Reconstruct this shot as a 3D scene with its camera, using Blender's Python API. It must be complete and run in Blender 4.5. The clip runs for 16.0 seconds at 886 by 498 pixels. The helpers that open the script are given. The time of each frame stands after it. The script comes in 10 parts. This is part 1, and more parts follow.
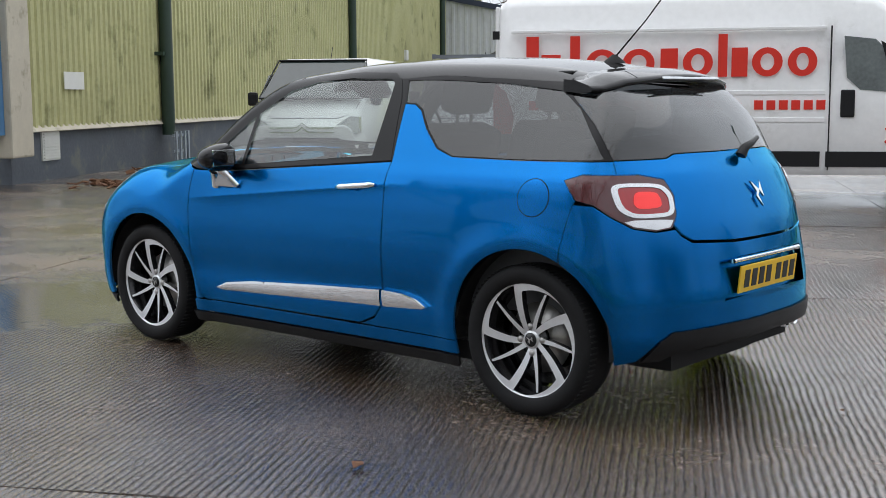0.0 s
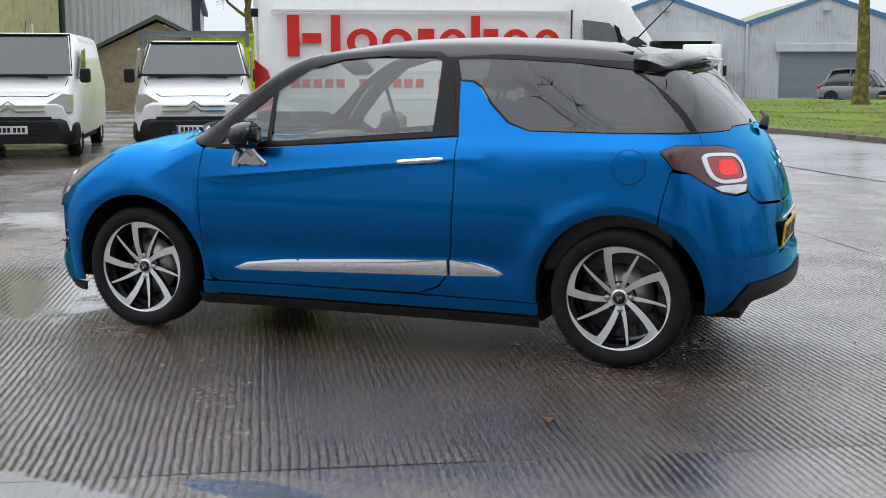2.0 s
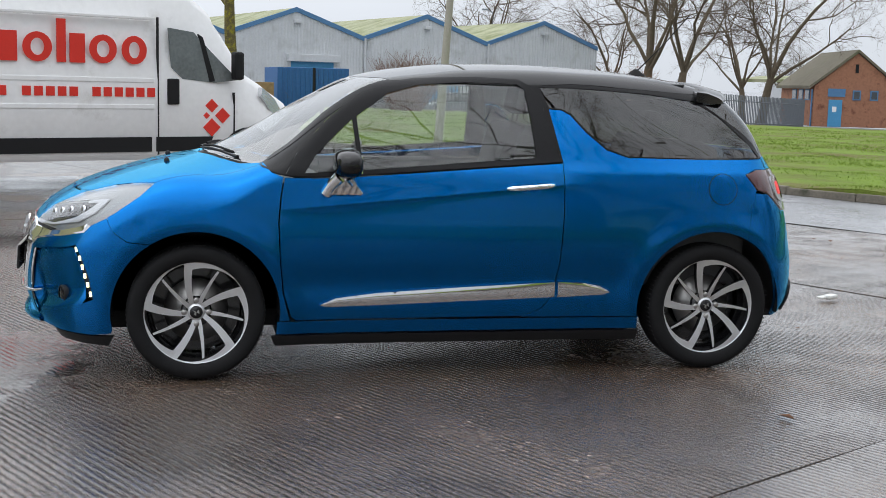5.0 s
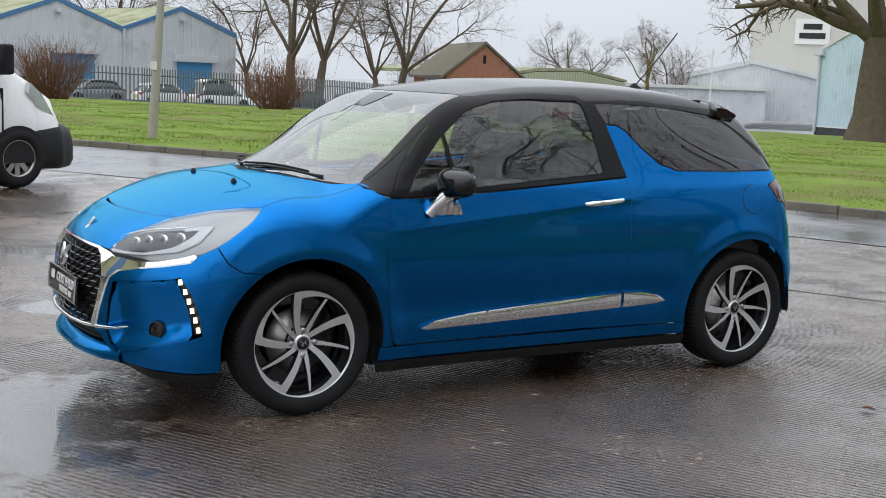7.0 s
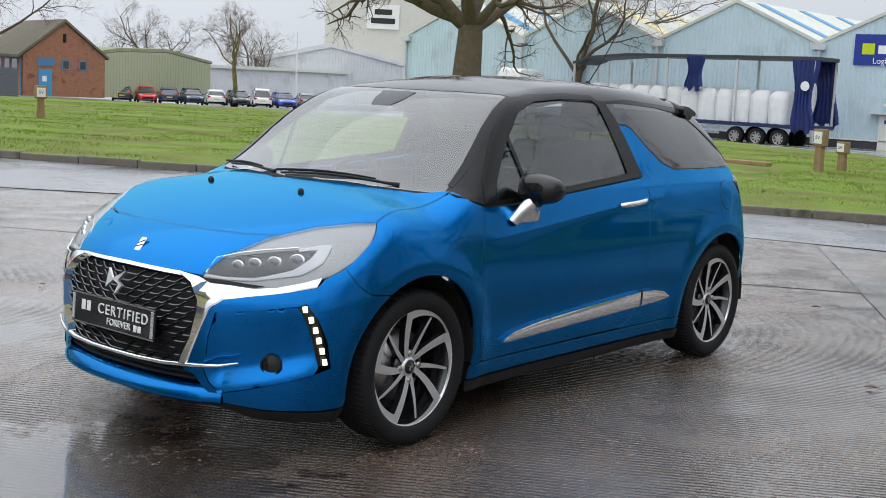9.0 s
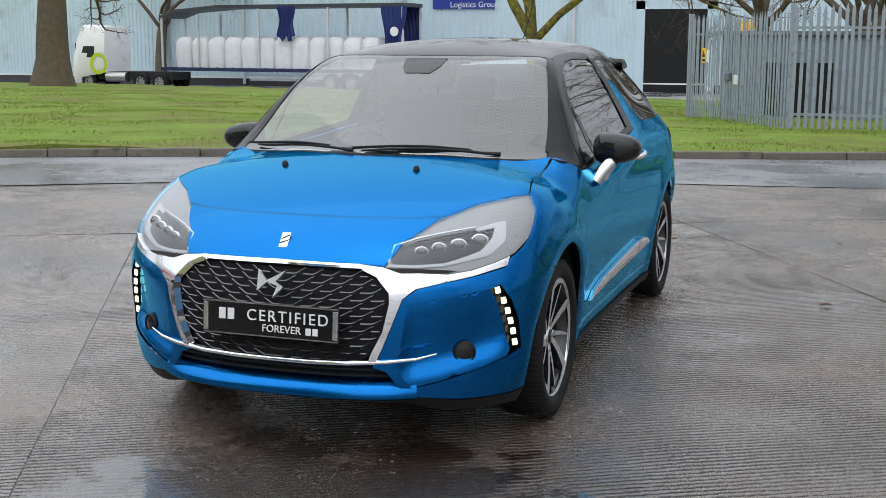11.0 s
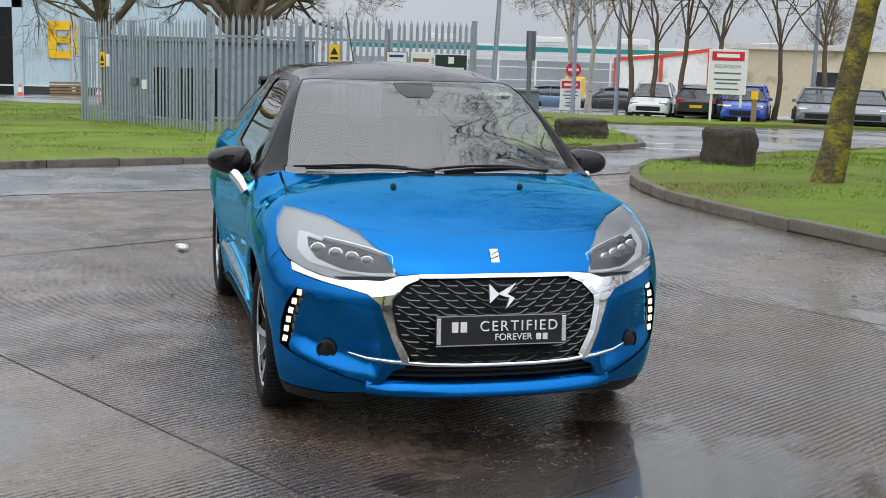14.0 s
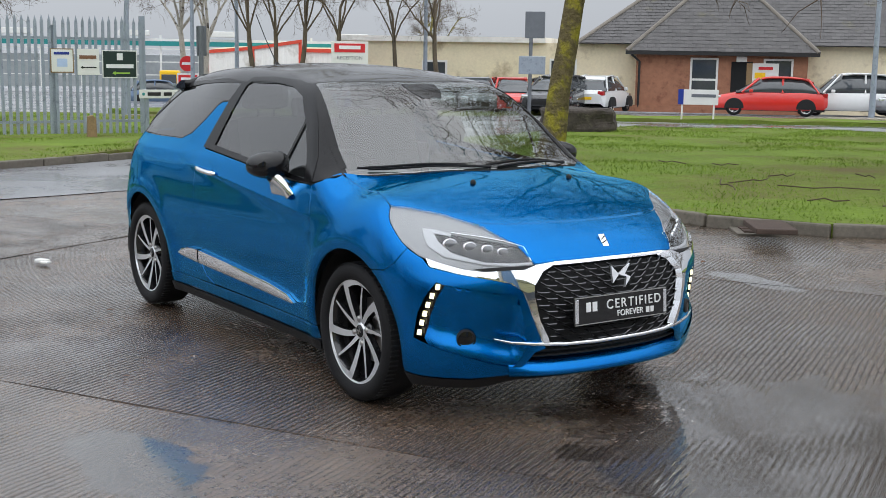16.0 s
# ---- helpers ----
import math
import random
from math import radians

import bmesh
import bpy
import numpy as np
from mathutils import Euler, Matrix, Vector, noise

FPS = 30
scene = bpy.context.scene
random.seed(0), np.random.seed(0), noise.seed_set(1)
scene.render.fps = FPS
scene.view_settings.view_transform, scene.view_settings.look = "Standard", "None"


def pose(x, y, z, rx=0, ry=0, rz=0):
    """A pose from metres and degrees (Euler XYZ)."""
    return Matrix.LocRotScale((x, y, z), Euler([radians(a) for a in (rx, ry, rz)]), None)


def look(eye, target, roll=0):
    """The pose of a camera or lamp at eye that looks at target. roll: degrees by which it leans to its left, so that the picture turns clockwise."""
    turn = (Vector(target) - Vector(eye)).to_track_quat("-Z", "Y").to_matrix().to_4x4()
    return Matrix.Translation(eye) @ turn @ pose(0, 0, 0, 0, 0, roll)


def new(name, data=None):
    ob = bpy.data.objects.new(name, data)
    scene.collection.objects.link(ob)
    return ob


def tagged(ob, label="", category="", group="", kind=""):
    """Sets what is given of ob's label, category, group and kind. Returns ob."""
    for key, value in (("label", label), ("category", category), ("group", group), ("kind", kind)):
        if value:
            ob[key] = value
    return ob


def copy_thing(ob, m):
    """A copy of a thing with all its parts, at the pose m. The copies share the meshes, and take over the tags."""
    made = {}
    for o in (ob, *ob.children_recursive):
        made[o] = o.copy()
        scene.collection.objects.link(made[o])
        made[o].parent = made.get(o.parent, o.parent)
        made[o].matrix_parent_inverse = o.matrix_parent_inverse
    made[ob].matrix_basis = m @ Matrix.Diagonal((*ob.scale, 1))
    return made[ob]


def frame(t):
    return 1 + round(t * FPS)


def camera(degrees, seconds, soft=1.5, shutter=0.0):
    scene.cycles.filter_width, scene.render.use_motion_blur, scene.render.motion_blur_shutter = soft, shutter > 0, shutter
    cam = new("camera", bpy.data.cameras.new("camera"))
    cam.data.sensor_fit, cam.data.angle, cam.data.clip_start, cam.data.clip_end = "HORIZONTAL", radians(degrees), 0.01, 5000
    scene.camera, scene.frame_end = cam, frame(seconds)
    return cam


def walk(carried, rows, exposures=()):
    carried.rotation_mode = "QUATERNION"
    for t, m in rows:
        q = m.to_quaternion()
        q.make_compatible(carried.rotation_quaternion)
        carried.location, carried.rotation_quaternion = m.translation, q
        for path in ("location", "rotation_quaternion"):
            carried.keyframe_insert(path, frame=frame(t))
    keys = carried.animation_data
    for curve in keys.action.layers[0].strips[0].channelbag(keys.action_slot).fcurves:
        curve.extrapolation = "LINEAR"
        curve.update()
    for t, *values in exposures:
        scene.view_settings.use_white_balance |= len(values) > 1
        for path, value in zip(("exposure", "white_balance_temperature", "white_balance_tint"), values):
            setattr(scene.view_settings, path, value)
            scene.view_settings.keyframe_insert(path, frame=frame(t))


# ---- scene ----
cam = camera(40.0, 16.0, soft=0.5)
PATH = [
    (0, (-4.075, 4.686, 1.289), (-2.792, 3.172, 1.037), -0.3),
    (0.5, (-3.708, 5.092, 1.288), (-2.592, 3.452, 1.034), -0.5),
    (1, (-3.303, 5.459, 1.287), (-2.309, 3.743, 1.026), -0.3),
    (1.5, (-2.872, 5.773, 1.276), (-1.998, 3.998, 0.987), -0.2),
    (2, (-2.393, 5.982, 1.294), (-1.685, 4.134, 1.005), -0.0),
    (2.5, (-1.861, 6.207, 1.32), (-1.371, 4.29, 1.028), -0.2),
    (3, (-1.29, 6.339, 1.327), (-0.928, 4.394, 1.034), -0.5),
    (3.5, (-0.686, 6.436, 1.354), (-0.476, 4.469, 1.06), 0.1),
    (3.7, (-0.455, 6.45, 1.357), (-0.317, 4.477, 1.063), 0.0),
    (5.8, (2.149, 6.07, 1.393), (1.502, 4.196, 1.122), 1.9),
    (6, (2.298, 5.997, 1.414), (1.624, 4.135, 1.133), 1.7),
    (6.5, (2.823, 5.741, 1.426), (2.019, 3.93, 1.149), 1.8),
    (7, (3.283, 5.479, 1.441), (2.288, 3.766, 1.166), 2.1),
    (7.5, (3.709, 5.142, 1.449), (2.599, 3.5, 1.178), 2.2),
    (8, (4.107, 4.746, 1.452), (2.86, 3.206, 1.186), 2.7),
    (8.5, (4.448, 4.315, 1.437), (3.077, 2.885, 1.168), 2.7),
    (9, (4.765, 3.854, 1.433), (3.239, 2.591, 1.157), 2.7),
    (9.5, (5.039, 3.364, 1.415), (3.418, 2.227, 1.133), 2.3),
    (9.7, (5.14, 3.183, 1.421), (3.486, 2.098, 1.122), 2.4),
    (11.8, (6.023, 1.1, 1.462), (4.083, 0.751, 1.125), -0.2),
    (12, (6.08, 0.884, 1.472), (4.128, 0.61, 1.135), 0.2),
    (12.5, (6.236, 0.305, 1.5), (4.267, 0.204, 1.168), 0.4),
    (13, (6.323, -0.258, 1.511), (4.352, -0.157, 1.187), 0.9),
    (13.5, (6.401, -0.847, 1.532), (4.448, -0.558, 1.21), 1.4),
    (14, (6.373, -1.39, 1.521), (4.466, -0.882, 1.203), 1.7),
    (14.5, (6.315, -1.974, 1.533), (4.463, -1.29, 1.217), 1.3),
    (15, (6.183, -2.507, 1.514), (4.394, -1.674, 1.195), 0.8),
    (15.5, (5.976, -2.994, 1.52), (4.265, -2.008, 1.204), 0.4),
    (16, (5.767, -3.486, 1.524), (4.143, -2.362, 1.208), 0.9),
]
walk(cam, [(t, look(eye, target, roll)) for t, eye, target, roll in PATH])

# ---- sky and sun: a bright overcast day ----
world = bpy.data.worlds.new("overcast_sky")
scene.world = world
world.use_nodes = True
wn, wl = world.node_tree.nodes, world.node_tree.links
sky = wn.new("ShaderNodeTexSky")
sky.sky_type = "NISHITA"
sky.sun_disc = False
sky.sun_elevation, sky.sun_rotation = radians(73), radians(90)
sky.dust_density, sky.air_density = 4.0, 1.0
grey = wn.new("ShaderNodeHueSaturation")
grey.inputs["Saturation"].default_value = 0.12
wl.new(sky.outputs[0], grey.inputs["Color"])
cov = wn.new("ShaderNodeTexCoord")
cloud = wn.new("ShaderNodeTexNoise")
cloud.inputs["Scale"].default_value, cloud.inputs["Detail"].default_value = 2.2, 5.0
wl.new(cov.outputs["Generated"], cloud.inputs["Vector"])
cloud_ramp = wn.new("ShaderNodeMapRange")
cloud_ramp.inputs["To Min"].default_value, cloud_ramp.inputs["To Max"].default_value = 0.86, 1.12
wl.new(cloud.outputs["Fac"], cloud_ramp.inputs["Value"])
# the cloud deck evens the clear sky out to one pale grey
deck = wn.new("ShaderNodeMix")
deck.data_type = "RGBA"
deck.inputs["Factor"].default_value = 0.88
deck.inputs["B"].default_value = (8.15, 8.65, 9.4, 1)
wl.new(grey.outputs[0], deck.inputs["A"])
veil = wn.new("ShaderNodeMix")
veil.data_type, veil.blend_type = "RGBA", "MULTIPLY"
veil.inputs["Factor"].default_value = 1.0
wl.new(deck.outputs["Result"], veil.inputs["A"])
wl.new(cloud_ramp.outputs[0], veil.inputs["B"])
# an overcast sky is brighter overhead than at the horizon
split, rise = wn.new("ShaderNodeSeparateXYZ"), wn.new("ShaderNodeMapRange")
wl.new(cov.outputs["Generated"], split.inputs[0])
rise.inputs["To Min"].default_value, rise.inputs["To Max"].default_value = 0.84, 2.0
wl.new(split.outputs["Z"], rise.inputs["Value"])
dome = wn.new("ShaderNodeMix")
dome.data_type, dome.blend_type = "RGBA", "MULTIPLY"
dome.inputs["Factor"].default_value = 1.0
wl.new(veil.outputs["Result"], dome.inputs["A"])
# and brighter on the side where the sun stands behind the clouds
toward, warm = wn.new("ShaderNodeVectorMath"), wn.new("ShaderNodeMath")
toward.operation, toward.inputs[1].default_value = "DOT_PRODUCT", (0.62, -0.78, 0.0)
warm.operation, warm.inputs[1].default_value, warm.inputs[2].default_value = "MULTIPLY_ADD", 0.24, 1.0
both = wn.new("ShaderNodeMath")
both.operation = "MULTIPLY"
wl.new(cov.outputs["Generated"], toward.inputs[0])
wl.new(toward.outputs["Value"], warm.inputs[0])
wl.new(warm.outputs[0], both.inputs[0])
wl.new(rise.outputs[0], both.inputs[1])
wl.new(both.outputs[0], dome.inputs["B"])
wl.new(dome.outputs["Result"], wn["Background"].inputs["Color"])
wn["Background"].inputs["Strength"].default_value = 0.104

sun = new("sun", bpy.data.lights.new("sun", "SUN"))
sun.data.energy, sun.data.angle, sun.data.color = 0.9, radians(120), (1.0, 0.97, 0.93)
sun.matrix_world = look((0, 0, 30), (-9, 0, 0))

# ---- materials ----
def srgb(r, g, b):
    lin = lambda c: c / 12.92 if c <= 0.04045 else ((c + 0.055) / 1.055) ** 2.4
    return lin(r / 255), lin(g / 255), lin(b / 255)


def mat(name, col, rough=0.6, metal=0.0, vary=0.12, scale=6.0, bump=0.0, bscale=60.0, coat=0.0, spec=0.5, fine=None, rvary=0.0, island=0.0, stain=None, stain_scale=0.7, stain_at=(0.55, 0.7)):
    """A principled material with coarse and fine variation of colour, gloss and relief in metres."""
    m = bpy.data.materials.new(name)
    m.use_nodes = True
    n, l = m.node_tree.nodes, m.node_tree.links
    p = n["Principled BSDF"]
    p.inputs["Roughness"].default_value, p.inputs["Metallic"].default_value = rough, metal
    p.inputs["Specular IOR Level"].default_value = spec
    p.inputs["Coat Weight"].default_value, p.inputs["Coat Roughness"].default_value = coat, 0.03
    geo = n.new("ShaderNodeNewGeometry")
    pos = geo.outputs["Position"]
    colour = None
    if vary > 0:
        a, b = n.new("ShaderNodeTexNoise"), n.new("ShaderNodeTexNoise")
        a.inputs["Scale"].default_value, a.inputs["Detail"].default_value = scale, 4
        b.inputs["Scale"].default_value, b.inputs["Detail"].default_value = fine or scale * 9, 5
        for t in (a, b):
            l.new(pos, t.inputs["Vector"])
        add = n.new("ShaderNodeMath")
        add.operation = "ADD"
        l.new(a.outputs["Fac"], add.inputs[0])
        l.new(b.outputs["Fac"], add.inputs[1])
        last = add.outputs[0]
        if island:
            isl = n.new("ShaderNodeMath")
            isl.operation, isl.inputs[1].default_value = "MULTIPLY_ADD", island
            l.new(geo.outputs["Random Per Island"], isl.inputs[0])
            l.new(last, isl.inputs[2])
            last = isl.outputs[0]
        mr = n.new("ShaderNodeMapRange")
        mr.inputs["From Min"].default_value, mr.inputs["From Max"].default_value = 0.6, 1.4 + island
        mr.inputs["To Min"].default_value, mr.inputs["To Max"].default_value = 1 - vary, 1 + vary
        l.new(last, mr.inputs["Value"])
        mul = n.new("ShaderNodeMix")
        mul.data_type, mul.blend_type = "RGBA", "MULTIPLY"
        mul.inputs["Factor"].default_value, mul.inputs["A"].default_value = 1.0, (*col, 1)
        l.new(mr.outputs[0], mul.inputs["B"])
        colour = mul.outputs["Result"]
        if rvary:
            rr = n.new("ShaderNodeMapRange")
            rr.inputs["From Min"].default_value, rr.inputs["From Max"].default_value = 0.3, 0.7
            rr.inputs["To Min"].default_value, rr.inputs["To Max"].default_value = max(0.02, rough - rvary), min(1, rough + rvary)
            l.new(a.outputs["Fac"], rr.inputs["Value"])
            l.new(rr.outputs[0], p.inputs["Roughness"])
    if stain:
        s = n.new("ShaderNodeTexNoise")
        s.inputs["Scale"].default_value, s.inputs["Detail"].default_value, s.inputs["Roughness"].default_value = stain_scale, 8, 0.65
        l.new(pos, s.inputs["Vector"])
        sr = n.new("ShaderNodeMapRange")
        sr.inputs["From Min"].default_value, sr.inputs["From Max"].default_value = stain_at
        l.new(s.outputs["Fac"], sr.inputs["Value"])
        sm = n.new("ShaderNodeMix")
        sm.data_type = "RGBA"
        sm.inputs["A"].default_value, sm.inputs["B"].default_value = (*col, 1), (*stain, 1)
        if colour:
            l.new(colour, sm.inputs["A"])
        l.new(sr.outputs[0], sm.inputs["Factor"])
        colour = sm.outputs["Result"]
    if colour:
        l.new(colour, p.inputs["Base Color"])
    else:
        p.inputs["Base Color"].default_value = (*col, 1)
    if bump:
        bn = n.new("ShaderNodeTexNoise")
        bn.inputs["Scale"].default_value, bn.inputs["Detail"].default_value = bscale, 4
        l.new(pos, bn.inputs["Vector"])
        bb = n.new("ShaderNodeBump")
        bb.inputs["Strength"].default_value, bb.inputs["Distance"].default_value = 1.0, bump
        l.new(bn.outputs["Fac"], bb.inputs["Height"])
        l.new(bb.outputs[0], p.inputs["Normal"])
    return m


def glass(name, tint, gloss=1.0, rough=0.0, base=0.10):
    """Thin glazing: tinted see-through with a Fresnel reflection."""
    m = bpy.data.materials.new(name)
    m.use_nodes = True
    n, l = m.node_tree.nodes, m.node_tree.links
    n.remove(n["Principled BSDF"])
    tr, gl, mix, lw = n.new("ShaderNodeBsdfTransparent"), n.new("ShaderNodeBsdfGlossy"), n.new("ShaderNodeMixShader"), n.new("ShaderNodeLayerWeight")
    tr.inputs["Color"].default_value = (*tint, 1)
    gl.inputs["Roughness"].default_value = rough
    gl.inputs["Color"].default_value = (gloss, gloss, gloss, 1)
    lw.inputs["Blend"].default_value = 0.5
    power, scale = n.new("ShaderNodeMath"), n.new("ShaderNodeMath")
    power.operation, power.inputs[1].default_value = "POWER", 4.0
    scale.operation, scale.inputs[1].default_value, scale.inputs[2].default_value = "MULTIPLY_ADD", 0.9, base
    l.new(lw.outputs["Facing"], power.inputs[0])
    l.new(power.outputs[0], scale.inputs[0])
    l.new(scale.outputs[0], mix.inputs["Fac"])
    l.new(tr.outputs[0], mix.inputs[1])
    l.new(gl.outputs[0], mix.inputs[2])
    l.new(mix.outputs[0], n["Material Output"].inputs["Surface"])
    return m


def glow(name, col, strength):
    m = bpy.data.materials.new(name)
    m.use_nodes = True
    p = m.node_tree.nodes["Principled BSDF"]
    p.inputs["Base Color"].default_value = (*col, 1)
    p.inputs["Emission Color"].default_value = (*col, 1)
    p.inputs["Emission Strength"].default_value = strength
    return m


def wet(name, col, dark, grain, scale, pool=(0.40, 0.50), rough=(0.05, 0.42), bump=0.003, bscale=70, ridge=None, film=(0.8, 0.10)):
    """Wet paving: pale dry patches, dark damp ones, and pools where the film of water is smooth."""
    m = bpy.data.materials.new(name)
    m.use_nodes = True
    n, l = m.node_tree.nodes, m.node_tree.links
    p = n["Principled BSDF"]
    pos = n.new("ShaderNodeNewGeometry").outputs["Position"]

    def noise_at(s, d, r=0.55):
        t = n.new("ShaderNodeTexNoise")
        t.inputs["Scale"].default_value, t.inputs["Detail"].default_value, t.inputs["Roughness"].default_value = s, d, r
        l.new(pos, t.inputs["Vector"])
        return t.outputs["Fac"]

    def ramp(v, a, b, c, d):
        t = n.new("ShaderNodeMapRange")
        t.inputs["From Min"].default_value, t.inputs["From Max"].default_value = a, b
        t.inputs["To Min"].default_value, t.inputs["To Max"].default_value = c, d
        l.new(v, t.inputs["Value"])
        return t.outputs[0]

    damp = ramp(noise_at(scale, 7, 0.6), *pool, 0, 1)

    def calc(op, a, b=None, c=None):
        t = n.new("ShaderNodeMath")
        t.operation = op
        for k, v in enumerate((a, b, c)):
            if isinstance(v, (int, float)):
                t.inputs[k].default_value = v
            elif v is not None:
                l.new(v, t.inputs[k])
        return t.outputs[0]

    water = None
    if ridge:
        # standing water in the hollows, with an uneven shore
        for cx, cy, rx, ry in HOLLOWS:
            t = n.new("ShaderNodeMapping")
            t.vector_type = "POINT"
            t.inputs["Scale"].default_value = (1 / rx, 1 / ry, 0)
            t.inputs["Location"].default_value = (-cx / rx, -cy / ry, 0)
            l.new(pos, t.inputs["Vector"])
            far = n.new("ShaderNodeVectorMath")
            far.operation = "LENGTH"
            l.new(t.outputs[0], far.inputs[0])
            water = far.outputs["Value"] if water is None else calc("MINIMUM", water, far.outputs["Value"])
        shore = calc("ADD", water, calc("MULTIPLY", calc("SUBTRACT", noise_at(2.6, 6, 0.65), 0.5), 1.7))
        water = ramp(shore, 1.0, 0.84, 0.0, 1.0)
    fine, speck, broad = noise_at(grain, 6, 0.7), noise_at(grain * 6, 3), noise_at(0.35, 4)
    mix = n.new("ShaderNodeMix")
    mix.data_type = "RGBA"
    mix.inputs["A"].default_value, mix.inputs["B"].default_value = (*dark, 1), (*col, 1)
    l.new(damp, mix.inputs["Factor"])
    last = mix.outputs["Result"]
    for v, lo in ((fine, 0.72), (speck, 0.5), (broad, 0.85)):
        mul = n.new("ShaderNodeMix")
        mul.data_type, mul.blend_type = "RGBA", "MULTIPLY"
        mul.inputs["Factor"].default_value = 1
        l.new(last, mul.inputs["A"])
        l.new(ramp(v, 0.3, 0.7, lo, 2 - lo), mul.inputs["B"])
        last = mul.outputs["Result"]
    if ridge:
        # the base colour is darker in the grooves between the tamped ridges
        def reach(axis):
            t = n.new("ShaderNodeVectorMath")
            t.operation, t.inputs[1].default_value = "DOT_PRODUCT", axis
            l.new(pos, t.inputs[0])
            return t.outputs["Value"]

        u, v = reach(ridge[0]), reach(ridge[1])
        u = calc("MULTIPLY_ADD", calc("SINE", calc("MULTIPLY", v, 0.9)), 0.012, u)
        u = calc("MULTIPLY_ADD", calc("SINE", calc("MULTIPLY", v, 3.1)), 0.004, u)
        u = calc("MULTIPLY_ADD", noise_at(2.4, 2), 0.035, u)
        u = calc("MULTIPLY_ADD", fine, 0.030, u)
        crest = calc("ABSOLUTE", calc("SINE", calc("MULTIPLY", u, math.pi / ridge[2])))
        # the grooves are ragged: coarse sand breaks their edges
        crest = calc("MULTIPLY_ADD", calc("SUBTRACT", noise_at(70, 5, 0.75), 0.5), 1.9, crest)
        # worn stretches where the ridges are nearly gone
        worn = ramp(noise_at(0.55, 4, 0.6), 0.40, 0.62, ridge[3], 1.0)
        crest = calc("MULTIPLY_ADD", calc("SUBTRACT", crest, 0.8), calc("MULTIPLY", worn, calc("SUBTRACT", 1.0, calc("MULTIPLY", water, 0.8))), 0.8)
        # colour drops to a tenth in the grooves, to a third in the pools
        mul = n.new("ShaderNodeMix")
        mul.data_type, mul.blend_type = "RGBA", "MULTIPLY"
        mul.inputs["Factor"].default_value = 1
        l.new(last, mul.inputs["A"])
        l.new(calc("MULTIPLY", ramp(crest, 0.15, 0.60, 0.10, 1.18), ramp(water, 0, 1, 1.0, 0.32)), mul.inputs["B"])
        last = mul.outputs["Result"]
    l.new(last, p.inputs["Base Color"])
    rg = n.new("ShaderNodeMath")
    rg.operation = "MULTIPLY_ADD"
    l.new(ramp(fine, 0.3, 0.7, -0.08, 0.12), rg.inputs[0])
    l.new(damp, rg.inputs[1])
    l.new(ramp(damp, 0, 1, *rough), rg.inputs[2])
    l.new(rg.outputs[0], p.inputs["Roughness"])
    p.inputs["Specular IOR Level"].default_value = 0.95
    if ridge:
        p.inputs["IOR"].default_value = 1.62
        l.new(ramp(crest, 0.15, 0.5, 0.25, 1.0), p.inputs["Specular IOR Level"])
    bb = n.new("ShaderNodeBump")
    bb.inputs["Distance"].default_value = bump
    hh = noise_at(bscale, 5, 0.65)
    l.new(hh, bb.inputs["Height"])
    l.new(ramp(damp, 0, 1, 0.25, 1.0), bb.inputs["Strength"])
    relief = bb.outputs[0]
    if ridge:
        rb = n.new("ShaderNodeBump")
        rb.inputs["Distance"].default_value = 0.0055
        l.new(ramp(crest, 0.0, 0.75, 0.0, 1.0), rb.inputs["Height"])
        l.new(relief, rb.inputs["Normal"])
        relief = rb.outputs[0]
    l.new(relief, p.inputs["Normal"])
    # a film of rain water over the paving, thicker where it is damp
    p.inputs["Coat IOR"].default_value = 1.5 if ridge else 1.33
    p.inputs["Coat Roughness"].default_value = film[1]
    weight = ramp(damp, 0, 1, film[0], film[0] * (0.75 if ridge else 0.3))
    if ridge:
        weight = calc("MAXIMUM", calc("MULTIPLY", weight, ramp(crest, 0.2, 0.6, 0.30, 1.0)), water)
        l.new(ramp(water, 0, 1, film[1], 0.03), p.inputs["Coat Roughness"])
    l.new(weight, p.inputs["Coat Weight"])
    cb = n.new("ShaderNodeBump")
    if ridge:
        l.new(ramp(water, 0, 1, 1.0, 0.12), cb.inputs["Strength"])
    cb.inputs["Distance"].default_value = 0.0012
    l.new(noise_at(38, 4, 0.6), cb.inputs["Height"])
    if ridge:
        # away from the pools the film follows the ridges
        blend = n.new("ShaderNodeMix")
        blend.data_type = "VECTOR"
        l.new(calc("MAXIMUM", water, 0.4), blend.inputs["Factor"])
        l.new(relief, blend.inputs["A"])
        l.new(cb.outputs[0], blend.inputs["B"])
        l.new(blend.outputs["Result"], p.inputs["Coat Normal"])
    else:
        l.new(cb.outputs[0], p.inputs["Coat Normal"])
    return m


# shallow hollows in the yard that hold rain water: centre, half lengths, in metres
HOLLOWS = [(2.68, 0.35, 0.98, 1.02), (4.2, -2.9, 1.3, 0.8), (3.9, 2.6, 0.6, 0.8), (1.55, -1.95, 0.50, 0.22), (0.15, 3.05, 0.40, 0.16), (-0.5, 2.78, 0.26, 0.07), (2.3, -4.2, 1.4, 0.7)]


def pooled(x, y):
    """How deep in one of the hollows a place lies, from 0 to 1."""
    return max(0.0, min(1.0, max(1.5 - math.hypot((x - cx) / rx, (y - cy) / ry) for cx, cy, rx, ry in HOLLOWS)))


